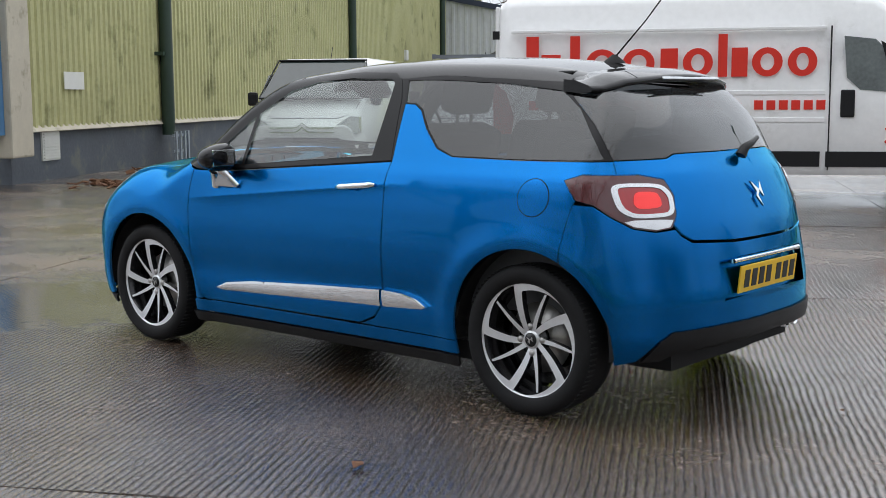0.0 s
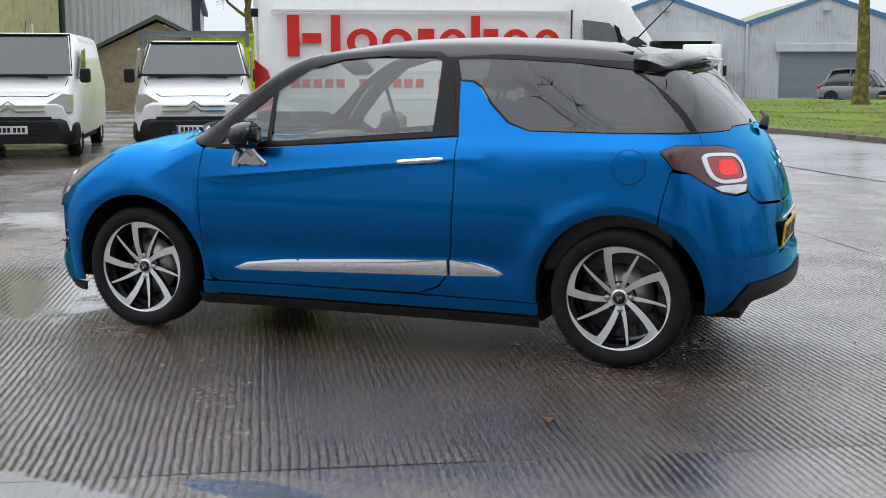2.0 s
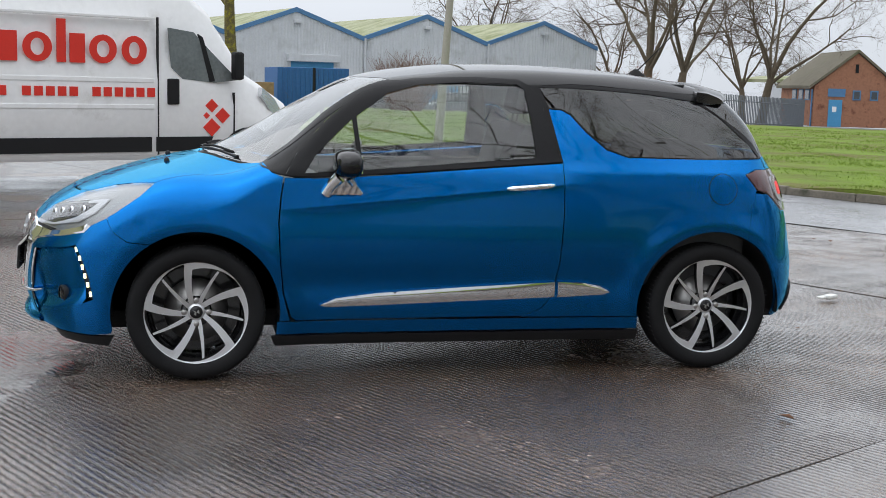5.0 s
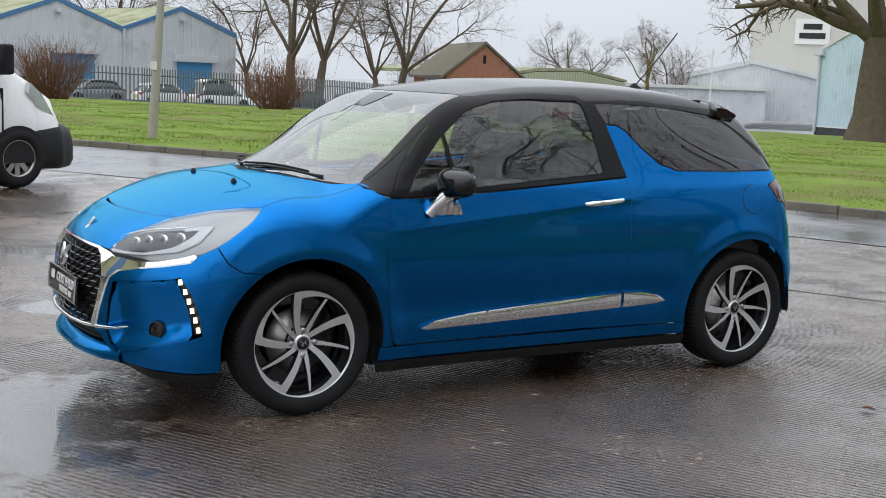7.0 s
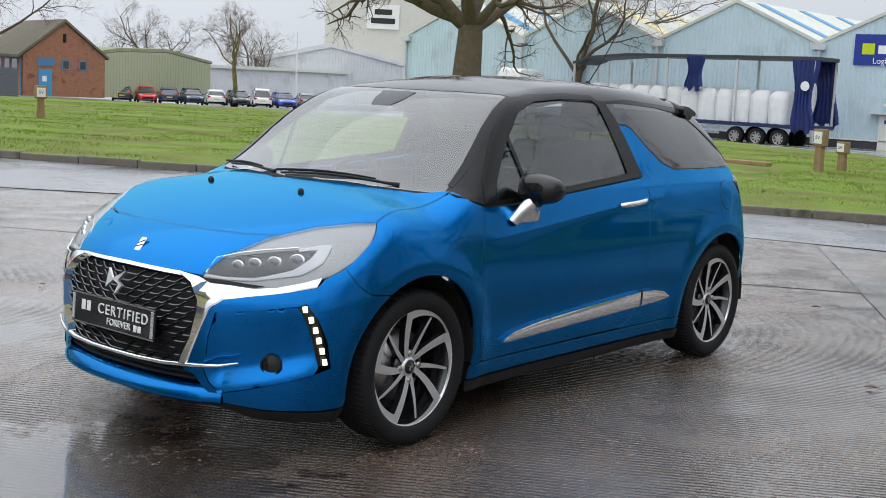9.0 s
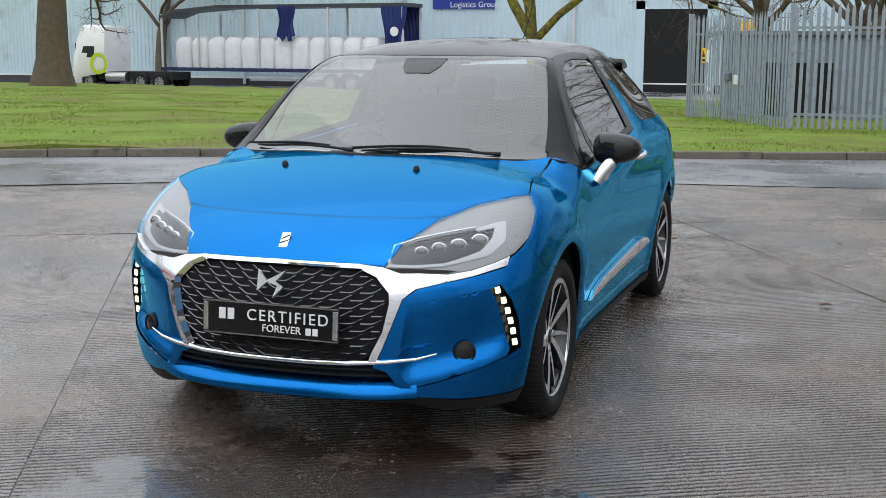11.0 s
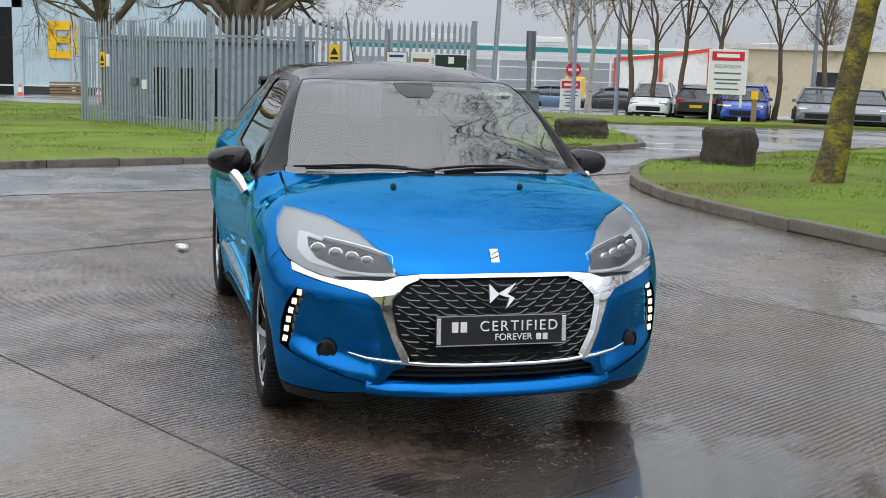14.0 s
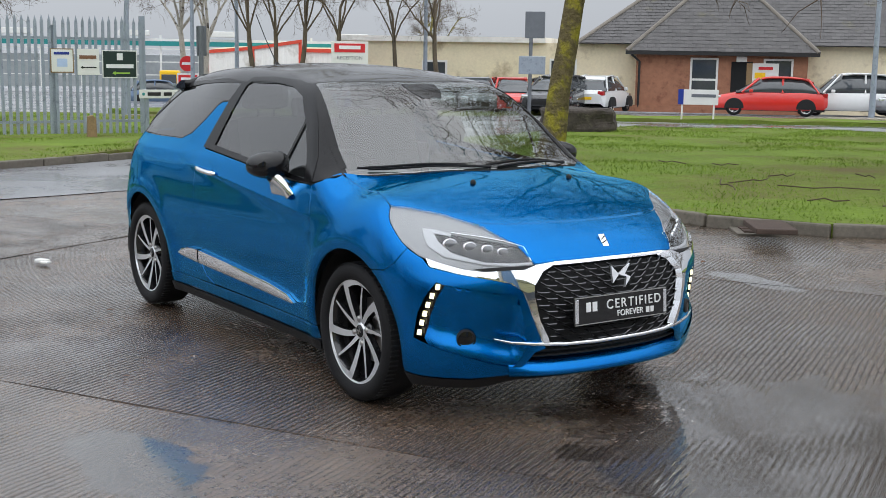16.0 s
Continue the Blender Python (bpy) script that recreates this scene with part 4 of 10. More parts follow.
for side in (1, -1):
    tag = dict(side=side)
    # wing, door, quarter and sill
    wing = [(0.846, 0.925), (0.862, 0.827), (0.870, 0.721), (0.862, 0.56), (0.846, 0.394), (0.812, 0.268)] + arch_f(187, 58)
    wing += side_line(on_nose(dense([(0.961, 0.634), (0.91, 0.672), (0.868, 0.738), (0.90, 0.760), (0.99, 0.835), (1.035, 0.888)])))
    wing += [(x, z_top(x, y)) for x, y in HOOD_SIDE[::-1][1:]] + [(0.90, 0.946)]
    panel("front_wing", on_side, wing, BLUE, car, **tag)
    door = panel("door", on_side, [(0.843, 0.923), (0.859, 0.827), (0.867, 0.721), (0.859, 0.56), (0.843, 0.394), (0.809, 0.285), (0.785, 0.266), (-0.287, 0.270), (-0.38, 0.308), (-0.433, 0.370), (-0.456, 0.525), (-0.469, 0.764), (-0.470, 1.000), (0.142, 0.956), (0.50, 0.930), (0.70, 0.921)], BLUE, car, step=0.007, **tag)
    quarter = [(-0.473, 1.0)] + FIN[::-1] + [(-1.162, 1.025)] + side_line(on_tail(dense([(0.884, 1.028), (0.868, 0.977), (0.996, 0.979), (1.064, 0.956), (1.012, 0.880), (1.02, 0.868), (1.045, 0.78), (1.062, 0.70)]))) + arch_r(117, -9) + [(-0.868, 0.262), (-0.29, 0.266), (-0.385, 0.304), (-0.437, 0.368), (-0.460, 0.525), (-0.473, 0.764)]
    quarter_panel = panel("rear_quarter", on_side, quarter, BLUE, car, **tag)
    panel("sill", on_side, [(0.872, 0.260), (0.876, 0.202), (-0.868, 0.204), (-0.866, 0.258)], BLUE, car, lift=0.004, **tag)
    panel("sill_skirt", on_side, [(0.90, 0.200), (0.88, 0.150), (-0.87, 0.150), (-0.872, 0.201)], BLACK_PLASTIC, car, "matt black plastic skirt", lift=0.012, **tag)
    # glasshouse
    edge3 = [(x, z_top(x, y)) for x, y in SCREEN_SIDE] + [(x, z_top(x, y)) for x, y in ROOF_EDGE[1:]]
    ring = edge3 + side_line(on_tail(dense([(1.16, 1.285), (1.10, 1.250), (1.03, 1.205), (0.975, 1.160), (0.926, 1.102), (0.884, 1.032)]))) + [(-1.162, 1.027)] + FIN + [(-0.474, 1.004)] + [(x, z) for x, z in FRAME[12:]] + [(0.90, 0.948)]
    panel("pillar_trim", on_side, ring, SATIN_BLACK, car, "gloss black roof pillars", holes=[[(x, z) for x, z in FRAME], REAR_GLASS], gap=0.001, step=0.018, edge=0.008, **tag)
    frame_ob = panel("window_frame", on_side, FRAME, SATIN_BLACK, door, "satin black window frame", holes=[DOOR_GLASS, QUARTER_LIGHT], lift=0.002, gap=0.0015, step=0.018, edge=0.008, **tag)
    panel("door_window", on_side, DOOR_GLASS, SIDE_GLASS, door, "door glass", gap=-0.004, lift=-0.004, thick=0.004, **tag)
    panel("quarter_light", on_side, QUARTER_LIGHT, SIDE_GLASS, door, "small fixed glass", gap=-0.004, lift=-0.004, thick=0.004, **tag)
    panel("rear_side_window", on_side, REAR_GLASS, PRIVACY, car, "dark tinted glass", gap=-0.004, lift=-0.003, thick=0.004, **tag)
    # bright strips, handle, fuel flap
    def bulge(u, v):
        top = float(np.interp(-u, [-0.682, -0.606, -0.414, 0.019, 0.45, 0.577, 0.66, 0.716], [0.342, 0.372, 0.394, 0.420, 0.442, 0.437, 0.420, 0.389]))
        low = float(np.interp(-u, [-0.682, -0.65, -0.415, 0.019, 0.453, 0.683, 0.716], [0.340, 0.329, 0.335, 0.350, 0.363, 0.375, 0.388]))
        t = (v - low) / max(top - low, 0.004)
        return 0.007 + 0.013 * math.sqrt(max(0.0, 1 - (2 * min(1.0, max(0.0, t)) - 1.25) ** 2 / 1.6))

    panel("side_strip", on_side, [(0.682, 0.342), (0.606, 0.372), (0.414, 0.394), (-0.019, 0.420), (-0.438, 0.441), (-0.439, 0.364), (-0.019, 0.350), (0.415, 0.335), (0.650, 0.329)], CHROME, door, "polished metal strip", gap=0.001, lift=bulge, thick=0.016, step=0.009, **tag)
    panel("side_strip", on_side, [(-0.452, 0.442), (-0.577, 0.437), (-0.660, 0.420), (-0.716, 0.389), (-0.683, 0.375), (-0.453, 0.363)], CHROME, quarter_panel, "polished metal strip", gap=0.001, lift=bulge, thick=0.016, step=0.009, **tag)
    if side > 0:
        flap = arc(-1.270, 0.885, 0.072, 0, 360, 36)[:-1]
        seam = arc(-1.270, 0.885, 0.0755, 0, 360, 36)[:-1]
        panel("fuel_flap_joint", on_side, seam, DARK, quarter_panel, "thin dark joint", gap=0, lift=0.0006, thick=0.0, edge=0.01)
        panel("fuel_flap", on_side, flap, BLUE, quarter_panel, "round fuel flap", gap=0, lift=0.0016, thick=0.001, edge=0.01)
    cup = panel("handle_recess", on_side, [(-0.305 + 0.062 * math.cos(a / 10 * math.pi), 0.890 + 0.042 * math.sin(a / 10 * math.pi)) for a in range(20)], BLUE, door, "finger recess", gap=0, lift=0.0008, thick=0.0, edge=0.01, **tag)
    h = Geo()
    pts = []
    for i in range(13):
        x = -0.190 - 0.228 * i / 12
        p = on_side([(x, 0.881 + 0.018 * i / 12)])[0]
        pts.append((p[0], side * (p[1] + 0.004 + 0.030 * math.sin(math.pi * min(1, max(0, i / 12))) ** 0.5), p[2]))
    h.tube(pts, [0.008] + [0.0135] * 11 + [0.009], 10)
    part("door_handle", h, CHROME, door, "chrome pull handle")
    # mirror
    mp = Vector((0.56, side * 0.900, 0.992))
    mir = Geo()
    n1, n2 = 14, 20
    vs, fs = [], []
    for i in range(n1 + 1):
        a = math.pi * i / n1
        for j in range(n2):
            b = 2 * math.pi * j / n2
            px = math.copysign(abs(math.cos(a)) ** 0.85, math.cos(a)) * (0.076 if math.cos(a) > 0 else 0.046)
            py = math.sin(a) ** 0.6 * math.copysign(abs(math.cos(b)) ** 0.75, math.cos(b)) * 0.104
            pz = math.sin(a) ** 0.6 * math.copysign(abs(math.sin(b)) ** 0.8, math.sin(b)) * (0.066 - 0.014 * (py / 0.104))
            vs.append((mp.x + px - 0.12 * (py + 0.1) * 0.5, mp.y + side * py, mp.z + pz))
    fs = [(i * n2 + j, i * n2 + (j + 1) % n2, (i + 1) * n2 + (j + 1) % n2, (i + 1) * n2 + j) for i in range(n1) for j in range(n2)]
    if side > 0:
        fs = [q[::-1] for q in fs]
    mir.add(vs, fs, 0, True)
    mirror_ob = part("door_mirror", mir, BLACK_GLOSS, door, "gloss black mirror cap on a chrome foot")
    part("mirror_glass", Geo().box((mp.x - 0.050, mp.y - 0.066, mp.z - 0.040), (mp.x - 0.042, mp.y + 0.066, mp.z + 0.040), 0, 0.003), CHROME, mirror_ob, "mirror glass")
    foot = Geo().tube([(0.655, side * 0.825, 0.855), (0.635, side * 0.850, 0.895), (0.60, side * 0.880, 0.935)], [0.030, 0.026, 0.032], 10)
    foot.tube([(0.50, side * 0.825, 0.855), (0.535, side * 0.850, 0.895), (0.56, side * 0.880, 0.935)], [0.016, 0.018, 0.026], 10)
    foot.add([(0.66, side * 0.85, 0.85), (0.50, side * 0.85, 0.85), (0.545, side * 0.89, 0.935), (0.62, side * 0.89, 0.935)], [(0, 1, 2, 3)])
    part("mirror_foot", foot, CHROME, mirror_ob, "chrome mirror foot")
    # head lamp: bowl, silver surround, light guide, projectors, lens
    lampset = panel("headlamp", on_nose, HEADLAMP, LAMP_GREY, car, "clear headlamp with projector lenses", gap=0.0, lift=-0.010, thick=0.02, **tag)
    panel("lamp_bezel", on_nose, [(0.40, 0.696), (0.425, 0.744), (0.507, 0.765), (0.60, 0.780), (0.70, 0.792), (0.782, 0.804), (0.828, 0.808), (0.79, 0.757), (0.722, 0.720), (0.634, 0.705), (0.57, 0.692), (0.479, 0.690)], BEZEL, lampset, "smoked inner bezel", gap=0.0, lift=-0.0075, thick=0.01, edge=0.01, step=0.02, **tag)
    panel("light_guide", on_nose, [(0.842, 0.814), (0.798, 0.752), (0.724, 0.709), (0.64, 0.695), (0.57, 0.683), (0.479, 0.680), (0.390, 0.684), (0.392, 0.691), (0.479, 0.689), (0.57, 0.692), (0.634, 0.707), (0.70, 0.726), (0.758, 0.765), (0.788, 0.797), (0.72, 0.788), (0.72, 0.796), (0.80, 0.811)], LIGHT_GUIDE, lampset, "white light guide", gap=0.0, lift=-0.0035, thick=0.006, edge=0.008, step=0.012, **tag)
    rim_line = on_nose(dense([(0.394, 0.694), (0.420, 0.746), (0.507, 0.768), (0.60, 0.783), (0.72, 0.797)], 0.02))
    part("bezel_rim", Geo().tube([(p[0] - 0.004, side * (p[1] - 0.003), p[2]) for p in rim_line], 0.0035, 6), LAMP_SILVER, lampset, "thin silver rim")
    for u, z, r in ((0.505, 0.729, 0.021), (0.566, 0.739, 0.023), (0.634, 0.747, 0.025), (0.712, 0.757, 0.027)):
        p = on_nose([(u, z)])[0]
        nrm = steep(np.array([p]))[0]
        c = Vector((p[0] - nrm[0] * 0.009, side * (p[1] - nrm[1] * 0.009), p[2]))
        q = Vector((1, side * 0.35, 0.25)).to_track_quat("Z", "Y").to_matrix().to_4x4() @ Matrix.Diagonal((1.12, 0.82, 0.6, 1))
        part("projector", Geo().lathe([(r, -0.010), (r, 0.003), (r * 0.84, 0.005)], 20, "z").lathe([(r * 0.84, 0.002), (r * 0.6, 0.008), (r * 0.25, 0.011), (0.0005, 0.012)], 20, "z", 1), [LAMP_SILVER, PROJECTOR_GLASS], lampset, "projector lens in a bright ring", Matrix.Translation(c) @ q)
    panel("lamp_notch", on_nose, [(0.386, 0.678), (0.44, 0.676), (0.50, 0.674), (0.575, 0.668), (0.61, 0.664), (0.575, 0.659), (0.49, 0.663), (0.427, 0.664)], BLACK_PLASTIC, lampset, "black lower notch", gap=0.0, lift=0.0015, thick=0.006, edge=0.01, **tag)
    panel("lamp_lens", on_nose, HEADLAMP, LENS, lampset, "clear lens", gap=0.002, lift=0.0, thick=0.004, **tag)
    # running lights and fog lamp
    slot = [(0.742, 0.610), (0.780, 0.550), (0.808, 0.475), (0.824, 0.372), (0.790, 0.372), (0.768, 0.470), (0.744, 0.540), (0.718, 0.600)]
    drl = panel("running_lamp", on_nose, slot, BLACK_GLOSS, car, "upright strip of lit white running lights", gap=-0.004, lift=-0.032, thick=0.004, edge=0.01, **tag)
    for u, z in ((0.737, 0.588), (0.757, 0.550), (0.772, 0.512), (0.784, 0.474), (0.796, 0.435), (0.806, 0.393)):
        p = on_nose([(u, z)])[0]
        nrm = steep(np.array([p]))[0]
        part("running_led", Geo().box((-0.004, -0.0095, -0.0120), (0.004, 0.0095, 0.0120), 0, 0.003), LED, drl, "lit white light", pose(p[0] - nrm[0] * 0.014, side * (p[1] - nrm[1] * 0.014), p[2], side * 10, 0, side * 28))
    p = on_nose([(0.626, 0.373)])[0] - np.array((0.026, 0.016, 0))
    part("fog_lamp", Geo().lathe([(0.040, -0.012), (0.040, 0.008), (0.033, 0.010)], 24, "x").lathe([(0.033, 0.006), (0.018, 0.010), (0.0005, 0.011)], 24, "x", 1), [BLACK_PLASTIC, BLACK_GLOSS], car, "small round fog lamp", pose(p[0] - 0.006, side * p[1], p[2], 0, 0, side * 28))
    # tail lamp
    tail = panel("tail_lamp", on_tail, TAIL_LAMP, DARK_RED, car, "dark red tail lamp with a silver ring", gap=0.002, lift=0.004, **tag)
    ring_out = [(0.893, 0.926), (0.868, 0.944), (0.690, 0.939), (0.640, 0.900), (0.632, 0.832), (0.664, 0.815), (0.802, 0.812), (0.862, 0.845)]
    ring_in = [(0.868, 0.920), (0.852, 0.930), (0.700, 0.926), (0.660, 0.892), (0.654, 0.842), (0.672, 0.829), (0.796, 0.827), (0.842, 0.853)]
    ring_out, ring_in = rounded(ring_out), rounded(ring_in)
    panel("lamp_ring", on_tail, ring_out, LAMP_SILVER, tail, "silver ring", holes=[ring_in], gap=0, lift=0.010, thick=0.01, edge=0.01, step=0.02, **tag)
    panel("lamp_lens", on_tail, ring_in, RED_LENS, tail, "bright red lens", gap=0, lift=0.007, thick=0.004, edge=0.01, **tag)
    panel("tail_light", on_tail, rounded([(0.800, 0.912), (0.712, 0.910), (0.690, 0.880), (0.690, 0.850), (0.785, 0.846), (0.805, 0.870)]), TAIL_GLOW, tail, "lit red bar", gap=0, lift=0.0085, thick=0.001, edge=0.01, **tag)
    panel("reversing_lens", on_tail, [(0.640, 0.803), (0.655, 0.776), (0.714, 0.768), (0.801, 0.782), (0.835, 0.800), (0.80, 0.806), (0.70, 0.806)], LAMP_SILVER, tail, "clear reversing lens", gap=0, lift=0.006, thick=0.002, edge=0.01, **tag)
    # bumper cheek with a sunk panel
    low_edge = [(0.765, 0.346), (0.69, 0.320), (0.61, 0.297), (0.53, 0.274), (0.462, 0.260), (0.428, 0.300), (0.408, 0.356), (0.422, 0.400), (0.428, 0.47)]
    recess = [(0.450, 0.562), (0.579, 0.578), (0.712, 0.594), (0.738, 0.540), (0.762, 0.470), (0.782, 0.372)] + low_edge
    sunk = [(0.450, 0.562), (0.579, 0.578), (0.718, 0.600), (0.742, 0.610), (0.780, 0.550), (0.808, 0.475), (0.824, 0.372)] + low_edge

    def hollow(u, v):
        """Deepest above the ledge by the fog lamp, flush along the rim."""
        ledge = float(np.interp(u, [0.40, 0.46, 0.61, 0.77], [0.262, 0.262, 0.297, 0.346]))
        up = v - ledge
        deep = 0.036 * float(ease(0.0, 0.085, up)) * (1 - 0.6 * float(ease(0.09, 0.30, up)))
        return -0.006 - deep * float(ease(0.395, 0.47, u)) * (1 - 0.35 * float(ease(0.70, 0.79, u)))

    cheek = [(0.868, 0.735), (0.82, 0.709), (0.800, 0.698), (0.774, 0.668), (0.672, 0.646), (0.552, 0.627), (0.474, 0.611), (0.428, 0.576), (0.403, 0.507), (0.378, 0.437), (0.354, 0.372), (0.335, 0.338), (0.378, 0.320), (0.412, 0.272), (0.464, 0.225), (0.62, 0.205), (0.80, 0.205), (0.880, 0.215)]
    cheek += [(float(u), float(v)) for u, v in nose_uv(on_side(arch_f(-12, 57, 0.372, 10)))] + [(0.961, 0.634), (0.91, 0.672)]
    bump = panel("bumper_cheek", on_nose, cheek, BLUE, car, holes=[sunk], **tag)
    panel("bumper_recess", on_nose, recess, BLUE, bump, gap=-0.003, lift=hollow, step=0.016, **tag)
    panel("splitter", on_nose, [(0.0, 0.214), (0.0, 0.165), (0.5, 0.156), (0.86, 0.152), (0.890, 0.205), (0.80, 0.200), (0.62, 0.200), (0.464, 0.214)], BLACK_PLASTIC, car, "matt black front lip", lift=lambda u, v: -0.040 + 0.036 * float(ease(0.42, 0.62, abs(u))), **tag)
    # chrome wing of the grille
    panel("grille_wing", on_nose, [(0.790, 0.700), (0.737, 0.683), (0.65, 0.662), (0.575, 0.653), (0.49, 0.660), (0.427, 0.660), (0.377, 0.678), (0.302, 0.686), (0.302, 0.678), (0.350, 0.655), (0.388, 0.600), (0.388, 0.560), (0.366, 0.460), (0.333, 0.388), (0.320, 0.352), (0.345, 0.352), (0.354, 0.376), (0.378, 0.439), (0.403, 0.509), (0.428, 0.578), (0.474, 0.613), (0.552, 0.629), (0.672, 0.648), (0.774, 0.670)], CHROME, car, "chrome grille surround", gap=0.0005, lift=0.008, thick=0.03, edge=0.01, step=0.02, **tag)
    bar = Geo()
    pb = on_nose([(0.0, 0.352), (0.13, 0.352), (0.26, 0.354), (0.383, 0.360), (0.47, 0.368), (0.535, 0.384)])
    bar.tube([(p[0] + 0.004, side * p[1], p[2]) for p in pb], [0.009, 0.009, 0.009, 0.008, 0.006, 0.003], 8)
    part("grille_bar", bar, CHROME, car, "chrome lower bar")

# hood, nose, bumper lip, hatch, roof
hood = panel("hood", on_top, mirror_top([(1.235, 0.0), (1.20, 0.20), (1.125, 0.41), (1.03, 0.60)] + HOOD_SIDE + LAMP_TOP[1:] + [(1.70, 0.52), (1.755, 0.40), (1.793, 0.205), (1.804, 0.0)]), BLUE, car)
seam = on_top([(1.804, 0.0), (1.793, 0.205), (1.755, 0.40), (1.70, 0.52)])
panel("nose_panel", on_nose, mirror_poly([(float(u), float(v) - 0.002) for u, v in nose_uv(seam)] + [(0.60, 0.820), (0.451, 0.757), (0.378, 0.684), (0.283, 0.689), (0.0, 0.690)]), BLUE, car)
panel("grille_top_bar", on_nose, mirror_poly([(0.0, 0.690), (0.300, 0.687), (0.300, 0.680), (0.0, 0.683)]), CHROME, car, "thin chrome bar", gap=0.0, lift=0.007, thick=0.02)
lip, us = Geo(), np.linspace(-0.475, 0.475, 39)
rows = []
for z, out in ((0.212, -0.030), (0.216, 0.000), (0.224, 0.016), (0.236, 0.022), (0.250, 0.014), (0.268, -0.012), (0.286, -0.045), (0.280, -0.060)):
    fade = np.array([1 - 0.45 * float(ease(0.38, 0.475, abs(u))) for u in us])
    q = on_nose([(u, z) for u in us])
    rows += [tuple(c) for c in q + steep(q) * (out * fade)[:, None]]
lip.add(rows, [(i * 39 + j, i * 39 + j + 1, (i + 1) * 39 + j + 1, (i + 1) * 39 + j) for i in range(7) for j in range(38)], 0, True)
part("bumper_lip", lip, BLUE, car, "blue lower lip shelf")
panel("lower_intake", on_nose, mirror_poly([(0.0, 0.345), (0.36, 0.345), (0.42, 0.272), (0.47, 0.236), (0.0, 0.230)]), BLACK_PLASTIC, car, "black lower intake", lift=-0.05, thick=0.01)
for z in (0.300, 0.322):
    g = Geo()
    g.tube([tuple(p - np.array((0.035, 0, 0))) for p in on_nose([(u, z) for u in np.linspace(-0.40, 0.40, 15)])], 0.006, 6)
    part("intake_slat", g, BLACK_PLASTIC, car)
grille = panel("grille", on_nose, mirror_poly([(0.0, 0.682), (0.29, 0.678), (0.36, 0.650), (0.400, 0.575), (0.370, 0.455), (0.335, 0.375), (0.30, 0.352), (0.0, 0.348)]), DARK, car, "black mesh grille", gap=0.0, lift=-0.035, thick=0.01)
MESH = mat("grille_mesh", (0.10, 0.102, 0.108), 0.25, 0.9, vary=0.1)
for i in range(12):
    # rows of scales: each runs level, then sweeps up over the next one
    z = 0.366 + 0.0262 * i
    wide = float(np.interp(z, [0.36, 0.45, 0.57, 0.65, 0.68], [0.30, 0.35, 0.38, 0.335, 0.26]))
    g, pitch = Geo(), 0.066
    k = -int(wide / pitch) - 2
    while k * pitch < wide:
        u0 = (k + i % 2 * 0.5) * pitch
        k += 1
        line = []
        for j in range(10):
            u = u0 + pitch * 1.10 * j / 9
            if abs(u) > wide:
                continue
            line.append((u, z + 0.019 * float(ease(0.45, 1.05, j / 9 if u0 >= 0 else 1 - j / 9)) - 0.006))
        if len(line) < 3:
            continue
        p = on_nose(line) - np.array((0.012, 0, 0))
        m = len(p)
        vs = [tuple(q + np.array((0.0, 0, 0.0018))) for q in p] + [tuple(q - np.array((-0.003, 0, 0.0014))) for q in p] + [tuple(q - np.array((0.014, 0, 0.004))) for q in p]
        g.add(vs, [(j, j + 1, m + j + 1, m + j) for j in range(m - 1)] + [(m + j, m + j + 1, 2 * m + j + 1, 2 * m + j) for j in range(m - 1)] + [(2 * m + j, 2 * m + j + 1, j + 1, j) for j in range(m - 1)])
    part("grille_slat", g, MESH, grille, "grey slat with stepped scales")
plate = part("show_plate", Geo().box((-0.006, -0.262, -0.058), (0.006, 0.262, 0.058), 0, 0.004), BLACK_GLOSS, car, "black front plate with white lettering", pose(2.056, 0, 0.487, 0, -4, 0))
WORDS = pose(0.0075, 0, 0, 90, 0, 90)
part("plate_words", text_mesh("CERTIFIED", 0.056, space=1.24), None, plate, "white capitals", pose(0, 0.068, 0.014) @ WORDS).data.materials.append(WHITE_INK)
part("plate_words", text_mesh("FOREVER", 0.036, space=1.02), None, plate, "white capitals", pose(0, 0.046, -0.028) @ WORDS).data.materials.append(WHITE_INK)
for y0, y1, z0, z1 in ((-0.198, -0.172, -0.006, 0.034), (-0.164, -0.138, -0.006, 0.034), (0.138, 0.158, -0.041, -0.016), (0.164, 0.184, -0.041, -0.016)):
    part("plate_mark", Geo().box((0.004, y0, z0), (0.0075, y1, z1), 0, 0.002), WHITE_INK, plate, "plain white mark")
for y in (-0.249, 0.249):
    part("plate_edge", Geo().box((-0.004, y - 0.009, -0.050), (0.009, y + 0.009, 0.050), 0, 0.002), LAMP_SILVER, plate, "bright end clip")
for z in (-0.056, 0.056):
    part("plate_edge", Geo().box((-0.004, -0.258, z - 0.002), (0.0075, 0.258, z + 0.002)), STEEL, plate, "thin bright rim")
badge = Geo().prism([(-0.050, 0.045), (-0.012, 0.004), (-0.050, -0.030)], -0.004, 0.006, "x")
badge.prism([(-0.016, 0.006), (0.056, 0.046), (0.020, 0.004), (0.050, -0.012), (0.012, -0.052), (0.028, -0.010), (-0.004, 0.000)], -0.004, 0.008, "x")
part("grille_badge", badge, ALLOY, grille, "chrome angular emblem", pose(2.045, 0, 0.618, 0, -14, 0))
